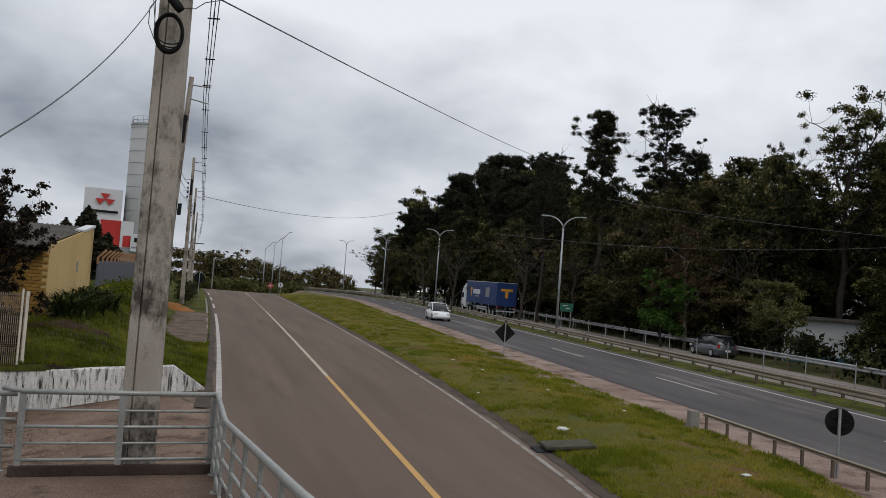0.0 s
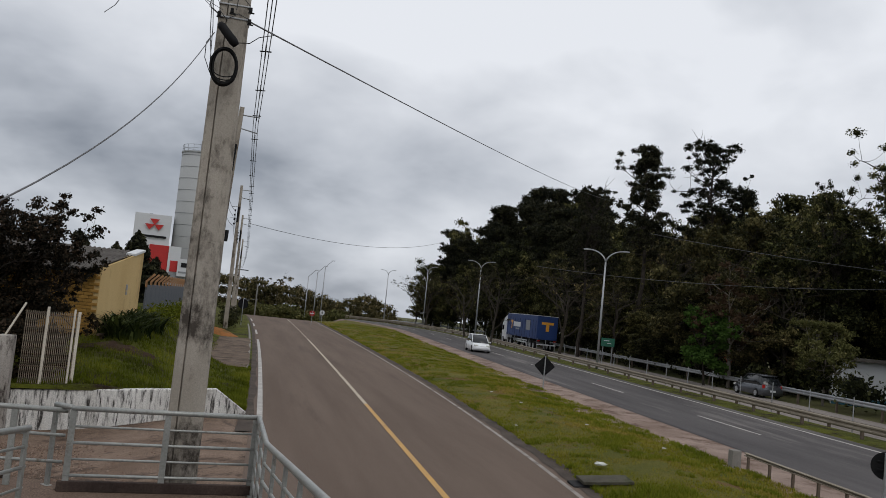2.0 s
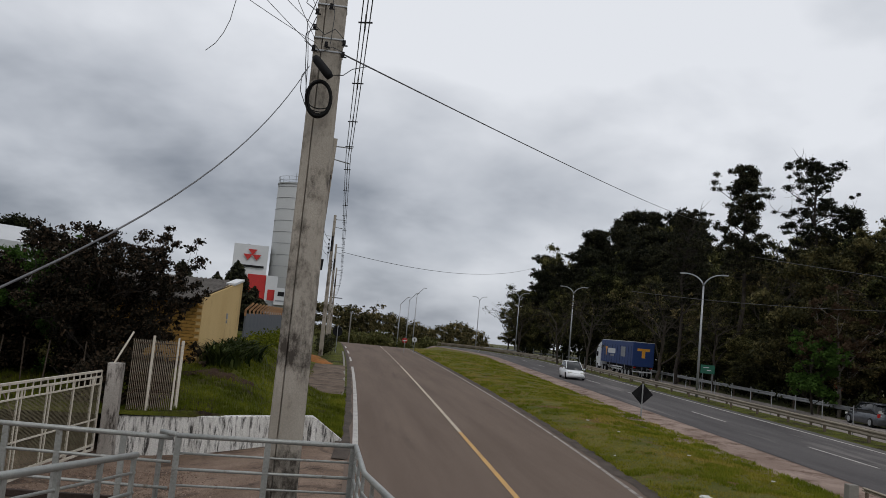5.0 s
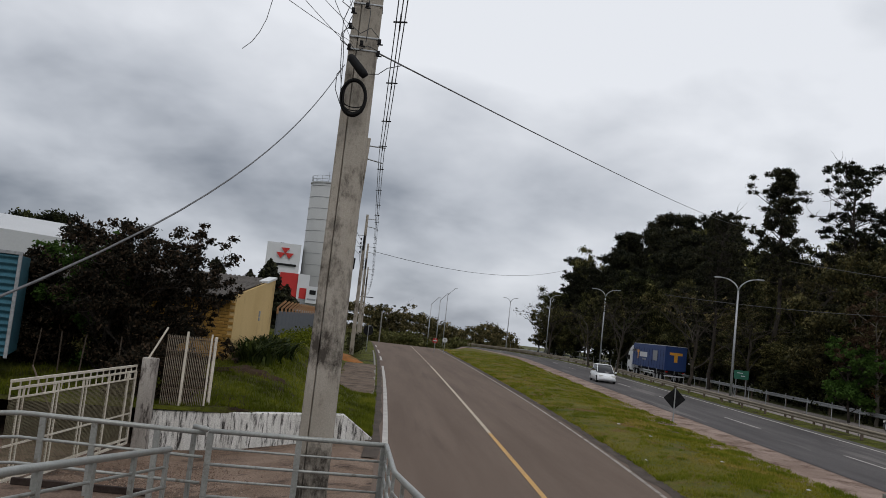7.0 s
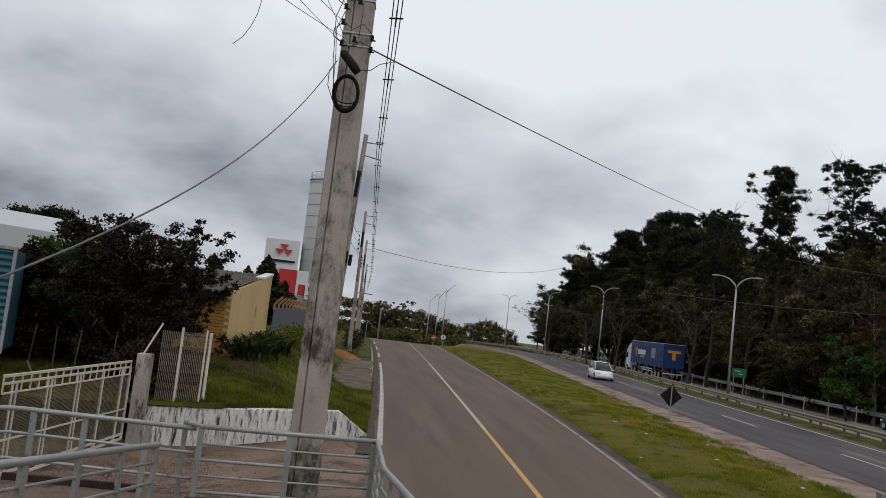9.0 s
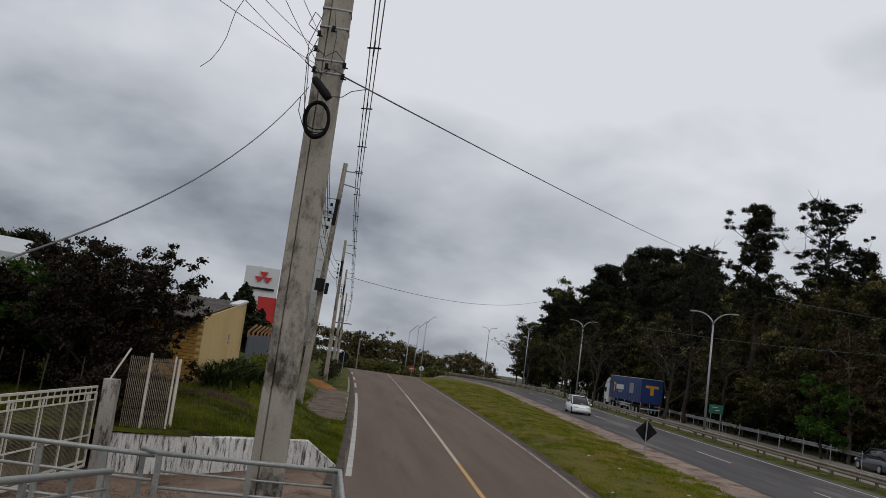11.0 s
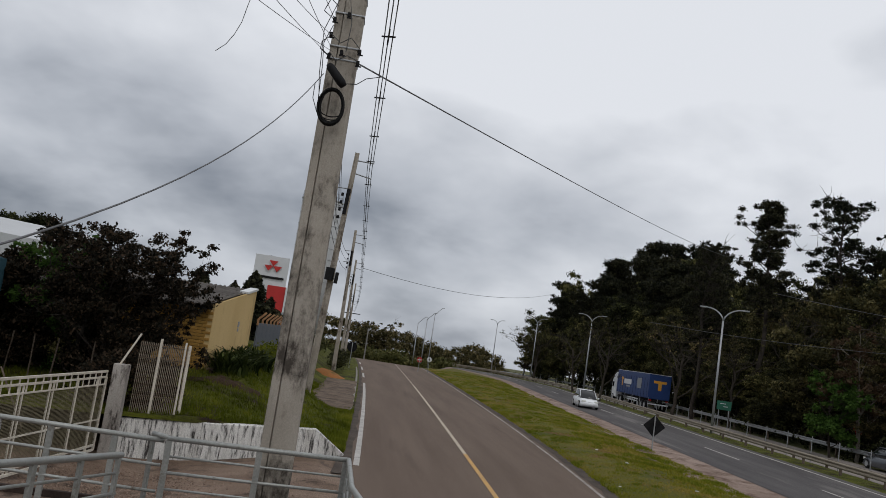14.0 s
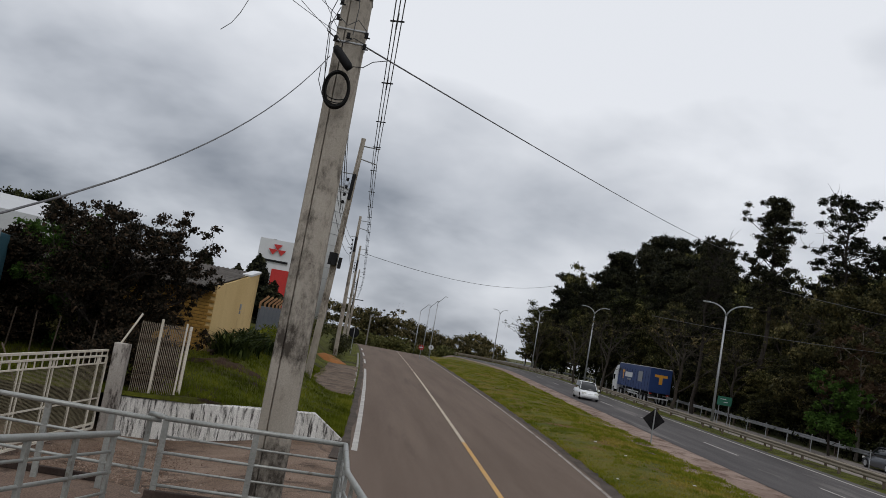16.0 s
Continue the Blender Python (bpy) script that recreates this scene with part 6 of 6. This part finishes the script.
# ---- left background: fence, sheds, container ----
def bracket_fence():
    f = thing("panel_fence", "dark panel fence with rusty slanted brackets", "fence")
    a, b = Vector((-13.6, 32.5, 0)), Vector((-22.5, 62.0, 0))
    rz = math.atan2(b.y - a.y, b.x - a.x)
    n = 17
    bm = bmesh.new()
    box(bm, (0, 0, 0), ((b - a).length / n - 0.03, 0.07, 1.7), 0, 0.01)
    bk = bmesh.new()
    tube(bk, [(0, 0, 0.75), (0, 0, 1.0), (0.0, -0.3, 1.32)], 0.06, 4)
    p0 = k0 = None
    for k in range(n):
        c = a.lerp(b, (k + 0.5) / n)
        m = Matrix.LocRotScale((c.x, c.y, 2.35), Euler((0, 0, rz)), None)
        e = a.lerp(b, k / n)
        m2 = Matrix.LocRotScale((e.x, e.y, 2.35), Euler((0, 0, rz)), None)
        if k == 0:
            p0, k0 = part("panel", bm, FENCE, f), part("bracket", bk, RUSTBR, f, "rusty slanted bracket")
            p0.matrix_basis, k0.matrix_basis = m, m2
        else:
            share("panel", p0.data, f, m)
            share("bracket", k0.data, f, m2)


bracket_fence()


def container():
    c = thing("blue_kiosk", "blue corrugated metal kiosk with pale patch", "kiosk", pose(-16.8, 18.85, 0.75, 0, 0, 32))
    vs, fs = [], []
    zs = steps(0.55, 3.25, 0.03)
    # horizontal ribs on the face turned to the ramp
    for z in zs:
        for u in (-1.6, 1.2):
            vs.append((u, -1.0 + 0.035 * math.sin(z * 2 * math.pi / 0.18), z))
    for k in range(len(zs) - 1):
        fs.append((2 * k, 2 * k + 1, 2 * k + 3, 2 * k + 2))
    pydata("ribbed_face", vs, fs, BLUEM, c)
    bm = bmesh.new()
    box(bm, (-0.2, 0.2, 1.9), (2.8, 2.3, 2.7), 0, 0.02)
    part("box_body", bm, BLUEM, c)
    for x in (-1.6, 1.2):
        bm = bmesh.new()
        box(bm, (x, -1.02, 1.9), (0.09, 0.09, 2.8), 0, 0.01)
        part("corner_post", bm, GREYM, c)
    bm = bmesh.new()
    box(bm, (-0.2, -1.02, 3.3), (2.9, 0.09, 0.09), 0, 0.01)
    part("top_rail", bm, GREYM, c)
    bm = bmesh.new()
    box(bm, (0.2, -1.06, 1.35), (1.3, 0.02, 0.7), 0.0, 0.005)
    part("pale_poster", bm, WHITEM, c, "pale torn poster")


container()


def warehouse():
    w = thing("warehouse", "white-roofed warehouse with open steel truss gable", "building")
    bm = bmesh.new()
    vs = [bm.verts.new(p) for p in ((-45, 40, 6.75), (-33.0, 49.2, 6.2), (-37.0, 54.5, 7.6), (-49, 45.3, 8.1), (-45, 40, 5.1), (-33.0, 49.2, 4.85), (-37.0, 54.5, 6.2), (-49, 45.3, 6.5))]
    for f in ((0, 1, 2, 3), (4, 7, 6, 5), (0, 4, 5, 1), (1, 5, 6, 2), (2, 6, 7, 3), (3, 7, 4, 0)):
        bm.faces.new([vs[k] for k in f])
    bmesh.ops.recalc_face_normals(bm, faces=bm.faces)
    part("roof", bm, ROOFW, w, "dull pale metal roof")
    a, b = Vector((-44.6, 40.6, 0)), Vector((-33.2, 49.4, 0))
    for z in (4.75, 4.05):
        bm = bmesh.new()
        tube(bm, [a + Vector((0, 0, z + 0.2)), b + Vector((0, 0, z))], 0.08, 4)
        part("truss_chord", bm, BLACKM, w)
    for k in range(14):
        bm = bmesh.new()
        p, q = a.lerp(b, k / 14), a.lerp(b, (k + 1) / 14)
        tube(bm, [p + Vector((0, 0, 4.1)), q + Vector((0, 0, 4.8))], 0.04, 4)
        part("truss_web", bm, BLACKM, w)
    bm = bmesh.new()
    c = (a + b) / 2 + Vector((-3.2, 4.1, 0))
    box(bm, (c.x, c.y, 1.8), (14, 0.3, 6.0), math.atan2(b.y - a.y, b.x - a.x), 0.02)
    part("back_wall", bm, WHITEM, w)
    for f in (0.02, 0.35, 0.68, 0.98):
        p = a.lerp(b, f)
        bm = bmesh.new()
        box(bm, (p.x, p.y, 2.2), (0.25, 0.25, 5.6), 0.6, 0.02)
        part("column", bm, GREYM, w)


warehouse()


def brick_wall():
    w = thing("brick_wall", "dark red brick yard wall in deep shade", "wall", kind="structure")
    a, b = Vector((-16.2, 25.6, 0)), Vector((-27.5, 20.5, 0))
    bm = bmesh.new()
    c = (a + b) / 2
    box(bm, (c.x, c.y, 2.1), ((b - a).length, 0.2, 2.6), math.atan2(b.y - a.y, b.x - a.x), 0.02)
    part("wall_core", bm, REDBRICK, w)
    rz = math.atan2(b.y - a.y, b.x - a.x)
    bm = bmesh.new()
    box(bm, (0, 0, 0), (0.28, 0.03, 0.09), 0, 0.006)
    first = None
    n = (Vector((b.y - a.y, a.x - b.x, 0))).normalized()
    if n.y > 0:
        n = -n
    for r in range(12):
        for k in range(22):
            p = a + (b - a).normalized() * (0.3 + 0.3 * (k + 0.5 * (r % 2))) + n * 0.11
            m = Matrix.LocRotScale((p.x, p.y, 1.4 + 0.16 * r), Euler((0, 0, rz)), None)
            if first is None:
                first = part("brick", bm, REDBRICK, w)
                first.matrix_basis = m
            else:
                share("brick", first.data, w, m)


brick_wall()

# thin posts in the yard
bm = bmesh.new()
tube(bm, [(0, 0, -0.3), (0.04, 0, 1.3)], 0.022, 6)
# pale posts; the darker steel tone puts the yard's shade into their colour
fp = mesh_object("fence_post", bm, RUST)
fp.matrix_basis = Matrix.Translation((-13.4, 20.9, 0.75))
tagged(fp, "thin pale post darkened in colour for the shaded yard", "post", "yard posts")
for x, y, rx in ((-14.4, 20.6, 3), (-15.3, 20.9, -2), (-16.2, 21.0, 4), (-13.0, 22.3, 2)):
    copy_thing(fp, pose(x, y, 0.7, 0, rx))
copy_thing(fp, pose(-12.9, 17.6, 0.2, 0, -35))

# ---- near trees and shrubs ----
T = Matrix.Translation
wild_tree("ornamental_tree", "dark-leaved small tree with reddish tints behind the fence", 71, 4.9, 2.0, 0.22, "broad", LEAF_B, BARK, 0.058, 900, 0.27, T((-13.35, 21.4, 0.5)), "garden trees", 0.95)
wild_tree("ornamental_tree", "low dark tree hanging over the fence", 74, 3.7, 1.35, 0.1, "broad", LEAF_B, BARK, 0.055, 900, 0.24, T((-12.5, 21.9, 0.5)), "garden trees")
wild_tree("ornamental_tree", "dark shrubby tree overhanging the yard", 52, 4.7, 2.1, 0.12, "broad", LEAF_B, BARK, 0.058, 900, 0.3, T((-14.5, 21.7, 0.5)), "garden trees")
wild_tree("garden_shrub", "bright green leafy shrub beside the dark tree", 53, 4.7, 1.3, 0.25, "broad", LEAF_G, BARK, 0.055, 900, 0.25, T((-15.7, 22.2, 0.5)), "garden trees")
tree("garden_shrub", "dark green shrub under the small tree", 54, 3.0, 1.7, 0.05, "round", LEAF_D, BARK, T((-15.6, 23.2, 0.6)), 0.07, 900, "garden trees")
tree("garden_shrub", "dark green shrub before the yard wall", 55, 3.2, 1.9, 0.05, "round", LEAF_D, BARK, T((-18.6, 24.0, 0.6)), 0.07, 700, "garden trees")
tree("yard_tree", "dark tree crown behind the white roof", 56, 8.6, 3.4, 0.5, "round", LEAF_D, BARK, T((-42.5, 55.0, 0.3)), 0.16, 420, "garden trees")
cy = tree("cypress", "dark conical cypress behind the yellow house", 57, 5.6, 3.2, 0.05, "cone", LEAF_P, BARK, T((-23.7, 54.3, 0.9)), 0.13, 800, "cypresses")
place(cy, -25.0, 54.0, 0.9, 1.0, 0.84, 0.9)
place(cy, -24.9, 48.5, 1.0, 2.0, 0.9, 0.9)
place(cy, -25.0, 48.2, 0.8, 3.0, 0.7, 0.9)
place(cy, -23.1, 56.3, 0.9, 4.0, 0.72, 0.9)


def leaf_bank(name, label, spots, per, size, seed, material):
    u = thing(name, label, "shrub", kind="stuff")
    leaf_cloud("leaves", spots, per, size, seed, material, u, 0.2)
    return u


hedge = leaf_bank("hedge", "clipped green hedge beside the far road edge", [(-19.9 - 0.29 * k, 64.0 + k, 1.0 + 0.15 * math.sin(k * 2.1), 0.95, 0.75) for k in range(0, 16, 1)], 420, 0.09, 61, LEAF_O)
leaf_bank("roadside_bushes", "dark bushes along the bank behind the poles", [(edge_l(52 + 1.9 * k) - 5.2 - 1.2 * (k % 3), 52 + 1.9 * k, 1.6 + 0.4 * (k % 2), 1.3, 0.9) for k in range(26)], 300, 0.11, 62, LEAF_D)
leaf_bank("weed_bush", "dark leafy weeds below the fence", [(-13.2 - 0.22 * k, 32 + 0.9 * k, 1.95, 0.75, 0.55) for k in range(16)], 420, 0.07, 63, WEED)


_rs = random.Random(65)
# two leaf masses added as the darkness of ground that only lies in shade
leaf_bank("garden_undergrowth", "dark leaf mass added for the shade beneath the garden trees", [(-13.0 - 0.42 * k + _rs.uniform(-0.4, 0.4), 22.6 + 0.9 * math.sin(k * 1.7) + (0.0 if k < 12 else -0.6), 1.1 + _rs.uniform(-0.2, 1.3), 0.8, 0.75) for k in range(4, 26)], 900, 0.075, 66, LEAF_B)
leaf_bank("fence_undergrowth", "dark leaf mass added for the shaded bank behind the bar fence", [(x, wall_y(x) + 0.5 + _rs.uniform(0, 0.7), _rs.uniform(0.55, 1.9), 0.36, 0.36) for x in [-12.4 + 1.95 * k / 51 for k in range(52)]], 1100, 0.05, 67, LEAF_B)
# shrubs added to keep light off the yard and fill it with dark
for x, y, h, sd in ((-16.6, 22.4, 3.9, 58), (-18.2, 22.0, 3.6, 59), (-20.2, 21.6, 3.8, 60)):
    wild_tree("garden_shrub", "tall dark shrub added to deepen the shade of the yard", sd, h, 1.7, 0.08, "broad", LEAF_B, BARK, 0.065, 800, 0.32, T((x, y, 0.5)), "garden trees")


def soil_ledge():
    """Bare dark soil where the bank has slipped."""
    n, vs, fs = 16, [], []
    for j in range(n + 1):
        for i in range(n + 1):
            u, v = i / n * 2 - 1, j / n * 2 - 1
            x, y = -10.75 + 1.05 * u + 0.3 * v, 24.3 + 0.6 * v + 0.5 * u
            h = 1 - u * u - v * v + 0.5 * noise.noise((u * 2.2, v * 2.2, 8))
            vs.append((x, y, bank_z(x, y) + min(max(h, -0.3), 0.3) * 0.2 + 0.12 * noise.noise((x * 3, y * 3, 4))))
    for j in range(n):
        for i in range(n):
            a = j * (n + 1) + i
            fs.append((a, a + 1, a + n + 2, a + n + 1))
    return tagged(pydata("soil_ledge", vs, fs, SOIL, smooth=True), "bare dark soil slipped from the grass bank", "soil")


soil_ledge()


def strap_plants():
    """Long arching leaves at the foot of the plastered wall."""
    rs = random.Random(64)
    u = thing("strap_leaf_plants", "clump of long dark strap leaves by the yellow wall", "plant", kind="stuff")
    vs, fs = [], []
    for k in range(620):
        f = rs.random()
        k2 = int(f * 7) / 6
        x, y = -11.55 - 0.85 * k2 + rs.gauss(0, 0.28), 25.5 + 4.8 * k2 + rs.gauss(0, 0.3)
        z = bank_z(x, y) - 0.05
        a, l, w = rs.uniform(0, 6.28), rs.uniform(0.7, 1.4), rs.uniform(0.045, 0.08)
        dx, dy = math.cos(a), math.sin(a)
        i = len(vs)
        for j in range(4):
            q = j / 3
            r, h = l * 0.55 * q * q * 1.1 + 0.1 * q, l * (q - 0.42 * q * q)
            ww = w * (1 - 0.85 * q)
            vs.append((x + dx * r - dy * ww, y + dy * r + dx * ww, z + h))
            vs.append((x + dx * r + dy * ww, y + dy * r - dx * ww, z + h))
        for j in range(3):
            fs.append((i + 2 * j, i + 2 * j + 1, i + 2 * j + 3, i + 2 * j + 2))
    pydata("strap_leaves", vs, fs, STRAP, u)


strap_plants()


def tufts(name, label, count, where, hmin, hmax, seed, material):
    """Grass blades in small tufts; where(rs) gives a foot (x, y, z)."""
    rs = random.Random(seed)
    u = thing(name, label, "grass", kind="stuff")
    vs, fs = [], []
    for _ in range(count):
        x, y, z = where(rs)
        for b in range(4):
            a = rs.uniform(0, 6.283)
            h, w, l = rs.uniform(hmin, hmax), rs.uniform(0.006, 0.014), rs.uniform(0.02, 0.09)
            px, py = x + rs.uniform(-0.05, 0.05), y + rs.uniform(-0.05, 0.05)
            i = len(vs)
            vs += [(px - w * math.sin(a), py + w * math.cos(a), z - 0.02), (px + w * math.sin(a), py - w * math.cos(a), z - 0.02), (px + l * math.cos(a), py + l * math.sin(a), z + h)]
            fs.append((i, i + 1, i + 2))
    pydata("blades", vs, fs, material, u)


def on_median(rs):
    y = 9 + 105 * rs.random() ** 1.9
    xa, xb = right_edge(y) + 0.5, min(highway(y) - 5.2, 8.2 - 0.03 * (y - 20) if y < 30 else 99)
    f = rs.random()
    x = xa + (xb - xa) * f
    return x, y, 0.03 + 0.16 * math.sin(math.pi * min(f * 1.15, 1)) + 0.05 * noise.noise((x * 0.7, y * 0.7, 0)) + crest(x, y)


def on_bank(rs):
    e = 0.42 + 11 * rs.random() ** 1.3
    x0 = -5.9 - (e - 0.62) * 0.98
    y0 = wall_y(x0) + 0.3
    y = y0 + 26 * rs.random() ** 1.6
    x = edge_l(y) - e
    if 35.5 < y < 57 and e < 2.4:
        e = 2.5 + rs.random()
        x = edge_l(y) - e
    return x, y, bank_z(x, y) + 0.06 * noise.noise((x * 0.5, y * 0.5, 1))


def on_turf(rs):
    """A foot on the strip, away from its bare places."""
    while True:
        x, y, z = on_median(rs)
        if noise.noise((x * 0.55, y * 0.4, 6)) + 0.5 * noise.noise((x * 1.7, y * 1.3, 9)) < 0.22 + 0.3 * rs.random():
            return x, y, z


def on_clumps(rs):
    """A foot in the thicker clumps of the strip."""
    while True:
        x, y, z = on_median(rs)
        if noise.noise((x * 0.8, y * 0.6, 16)) + 0.6 * noise.noise((x * 2.6, y * 2.2, 19)) > 0.22:
            return x, y, z


tufts("grass_tufts", "short grass blades over the mown strip", 56000, on_turf, 0.02, 0.065, 71, GRASS_B)
tufts("grass_clumps", "thicker green clumps in the mown strip", 24000, on_clumps, 0.04, 0.11, 73, CLUMP_B)
tufts("bank_grass", "longer grass blades over the bank", 22000, on_bank, 0.05, 0.15, 72, WEED)

# ---- far background ----
def background_woods():
    rnd = random.Random(91)
    u = thing("far_woods", "distant dark green woods behind the crest", "woods", kind="stuff")
    skyline = [(-90, 6.5), (-60, 7.4), (-52, 7.0), (-48, 5.4), (-44, 6.2), (-40, 5.6), (-35, 3.6), (-30, 4.2), (-27.5, 5.8), (-24, 4.8), (-21, 3.4), (-18.5, 0.4), (0, -1.0)]
    cl = []
    for k in range(330):
        x = -88 + 72 * k / 329 + rnd.uniform(-1, 1)
        y = 180 + rnd.uniform(-7, 7)
        for (xa, za), (xb, zb) in zip(skyline, skyline[1:]):
            if xa <= x < xb:
                hi = za + (zb - za) * (x - xa) / (xb - xa)
        hi += rnd.uniform(-1.5, 0.35) + 0.5 * noise.noise((x * 0.5, 0, 2))
        for j in range(4):
            cl.append((x + rnd.uniform(-1.0, 1.0), y + rnd.uniform(-2, 2), -3.0 + (hi + 2.4) * (j + 0.6) / 4, rnd.uniform(0.7, 1.5), rnd.uniform(0.6, 1.1)))
    leaf_cloud("woods_leaves", cl, 110, 0.2, 92, LEAF_O, u)
    v = thing("roadside_scrub", "green scrub beyond the end of the side road", "woods", kind="stuff")
    cl = []
    for k in range(60):
        f = k / 59
        x, y = -60 + 34 * f + rnd.uniform(-1, 1), 146 + 8 * f + rnd.uniform(-3, 3)
        cl.append((x, y, -0.6 + rnd.uniform(-0.6, 1.0), rnd.uniform(1.3, 2.2), rnd.uniform(1.0, 1.6)))
    leaf_cloud("scrub_leaves", cl, 90, 0.3, 93, LEAF_S, v)
    for k in range(9):
        bmx = bmesh.new()
        tube(bmx, [(0, 0, -2.0), (0, 0, rnd.uniform(5.0, 6.4))], 0.14, 6)
        o = mesh_object("utility_pole", bmx, CONCRETE)
        o.matrix_basis = T((-58 + 4.3 * k, 142 + 1.2 * k + rnd.uniform(-2, 2), -1.2))
        tagged(o, "distant slim pole before the woods", "utility pole", "far poles")
        if k > 3:
            break


background_woods()
far_tree("background_tree", "half-bare tree on the far skyline", 96, (-49.0, 176.0, -3.0), 9.4)
far_tree("background_tree", "half-bare tree on the far skyline", 97, (-46.0, 178.0, -3.0), 9.8)

# ---- small things ----
def gravel_patch():
    """Loose reddish stones washed over the drive beside the gate."""
    rs = random.Random(81)
    u = thing("drive_gravel", "loose reddish gravel on the driveway by the gate", "gravel", kind="stuff")
    vs, fs = [], []
    for _ in range(4200):
        x, y = rs.gauss(-8.7, 1.1), rs.uniform(11.2, 17.6)
        x -= 0.18 * (y - 14)
        r, z = rs.uniform(0.012, 0.034), driveway_z(x, y) - 0.012
        a = rs.uniform(0, 6.283)
        i = len(vs)
        vs += [(x + r * math.cos(a + k * 1.571) * rs.uniform(0.7, 1.3), y + r * math.sin(a + k * 1.571), z) for k in range(4)]
        vs.append((x + rs.uniform(-0.3, 0.3) * r, y + rs.uniform(-0.3, 0.3) * r, z + r * rs.uniform(0.6, 1.1)))
        fs += [(i + k, i + (k + 1) % 4, i + 4) for k in range(4)]
    pydata("stones", vs, fs, STONES, u)


gravel_patch()

for x, y, s in ((3.35, 18.7, 0.13), (2.0, 30.8, 0.06), (0.9, 34.0, 0.06), (5.6, 22.5, 0.05), (6.3, 15.0, 0.08), (3.9, 26.0, 0.05), (1.6, 24.0, 0.04)):
    bm = bmesh.new()
    rs = random.Random(int(x * 100))
    bmesh.ops.create_icosphere(bm, subdivisions=2, radius=s)
    for v in bm.verts:
        v.co = Vector((v.co.x * rs.uniform(0.8, 1.5), v.co.y * rs.uniform(0.5, 1.0), v.co.z * rs.uniform(0.15, 0.45)))
    o = mesh_object("litter", bm, LITTER)
    o.matrix_basis = T((x, y, 0.22))
    tagged(o, "scrap of pale crumpled litter on the grass", "litter", "litter")


def drain():
    d = thing("drain_cover", "tilted concrete slab over an open drain by the kerb", "drain cover", pose(3.25, 17.1, 0.1, 3, -4, 12))
    bm = bmesh.new()
    box(bm, (0, 0, 0.05), (1.1, 0.55, 0.07), 0, 0.015)
    part("slab", bm, SLABM, d)
    bm = bmesh.new()
    # solid black block stands in for the darkness inside the drain
    box(bm, (-0.55, 0, -0.07), (0.4, 0.5, 0.12), 0, 0.02)
    part("opening", bm, BLACKM, d, "black block painted as the darkness of the drain opening")


drain()


def mound():
    vs, fs = [], []
    n = 14
    for j in range(n + 1):
        for i in range(n + 1):
            u, v = i / n * 2 - 1, j / n * 2 - 1
            h = max(1 - u * u - v * v, 0)
            vs.append((-18.8 + 1.75 * u - 0.5 * v, 58.4 + 1.5 * v - 0.5 * u, 0.0 + (0.5 - 0.2 * u) * h + 0.12 * noise.noise((u * 3, v * 3, 5)) * (h > 0)))
    for j in range(n):
        for i in range(n):
            a = j * (n + 1) + i
            fs.append((a, a + 1, a + n + 2, a + n + 1))
    return tagged(pydata("earth_mound", vs, fs, REDDIRT, smooth=True), "heap of orange earth beside the pavement", "earth heap")


mound()

# white house behind the trees on the far side
def far_house():
    h = thing("far_house", "white house half hidden under the woodland trees", "house", pose(28.6, 59.6, -0.5, 0, 0, -20))
    bm = bmesh.new()
    box(bm, (0, 0, 1.6), (7, 5, 3.2), 0, 0.03)
    part("wall", bm, WHITEM, h)
    bm = bmesh.new()
    prism(bm, [(-3.9, -2.9), (3.9, -2.9), (3.9, 2.9), (-3.9, 2.9)], 3.2, 3.4)
    part("roof", bm, ROOFM, h)
    bm = bmesh.new()
    box(bm, (0, -2.53, 0.35), (6.9, 0.08, 0.7), 0, 0.01)
    part("plinth", bm, BLUEM, h, "blue painted plinth")
    for x in (-2.0, 1.4):
        bm = bmesh.new()
        box(bm, (x, -2.52, 1.7), (1.1, 0.08, 1.0), 0, 0.01)
        w = part("window", bm, WHITEM, h)
        bm = bmesh.new()
        box(bm, (x, -2.565, 1.7), (0.95, 0.02, 0.85), 0, 0)
        part("pane", bm, GLASSD, w)


far_house()

# kerb stones along the left edge of the side road, last
kerb_run = thing("kerb", "worn concrete kerb along the side road", "kerb", kind="structure")
bm = bmesh.new()
box(bm, (0, 0, 0), (0.98, 0.14, 0.16), 0, 0.012)
k0 = None
for i in range(48):
    y = 35.6 + i * 0.97
    (x, yy, z), (x2, y2, z2) = along(verge, -3.88, [y, y + 0.97])
    m = Matrix.LocRotScale(((x + x2) / 2, (yy + y2) / 2, z + 0.02), Euler((0, 0, math.atan2(y2 - yy, x2 - x))), None)
    if k0 is None:
        k0 = part("kerb_stone", bm, CONCRETE, kerb_run)
        k0.matrix_basis = m
    else:
        share("kerb_stone", k0.data, kerb_run, m)
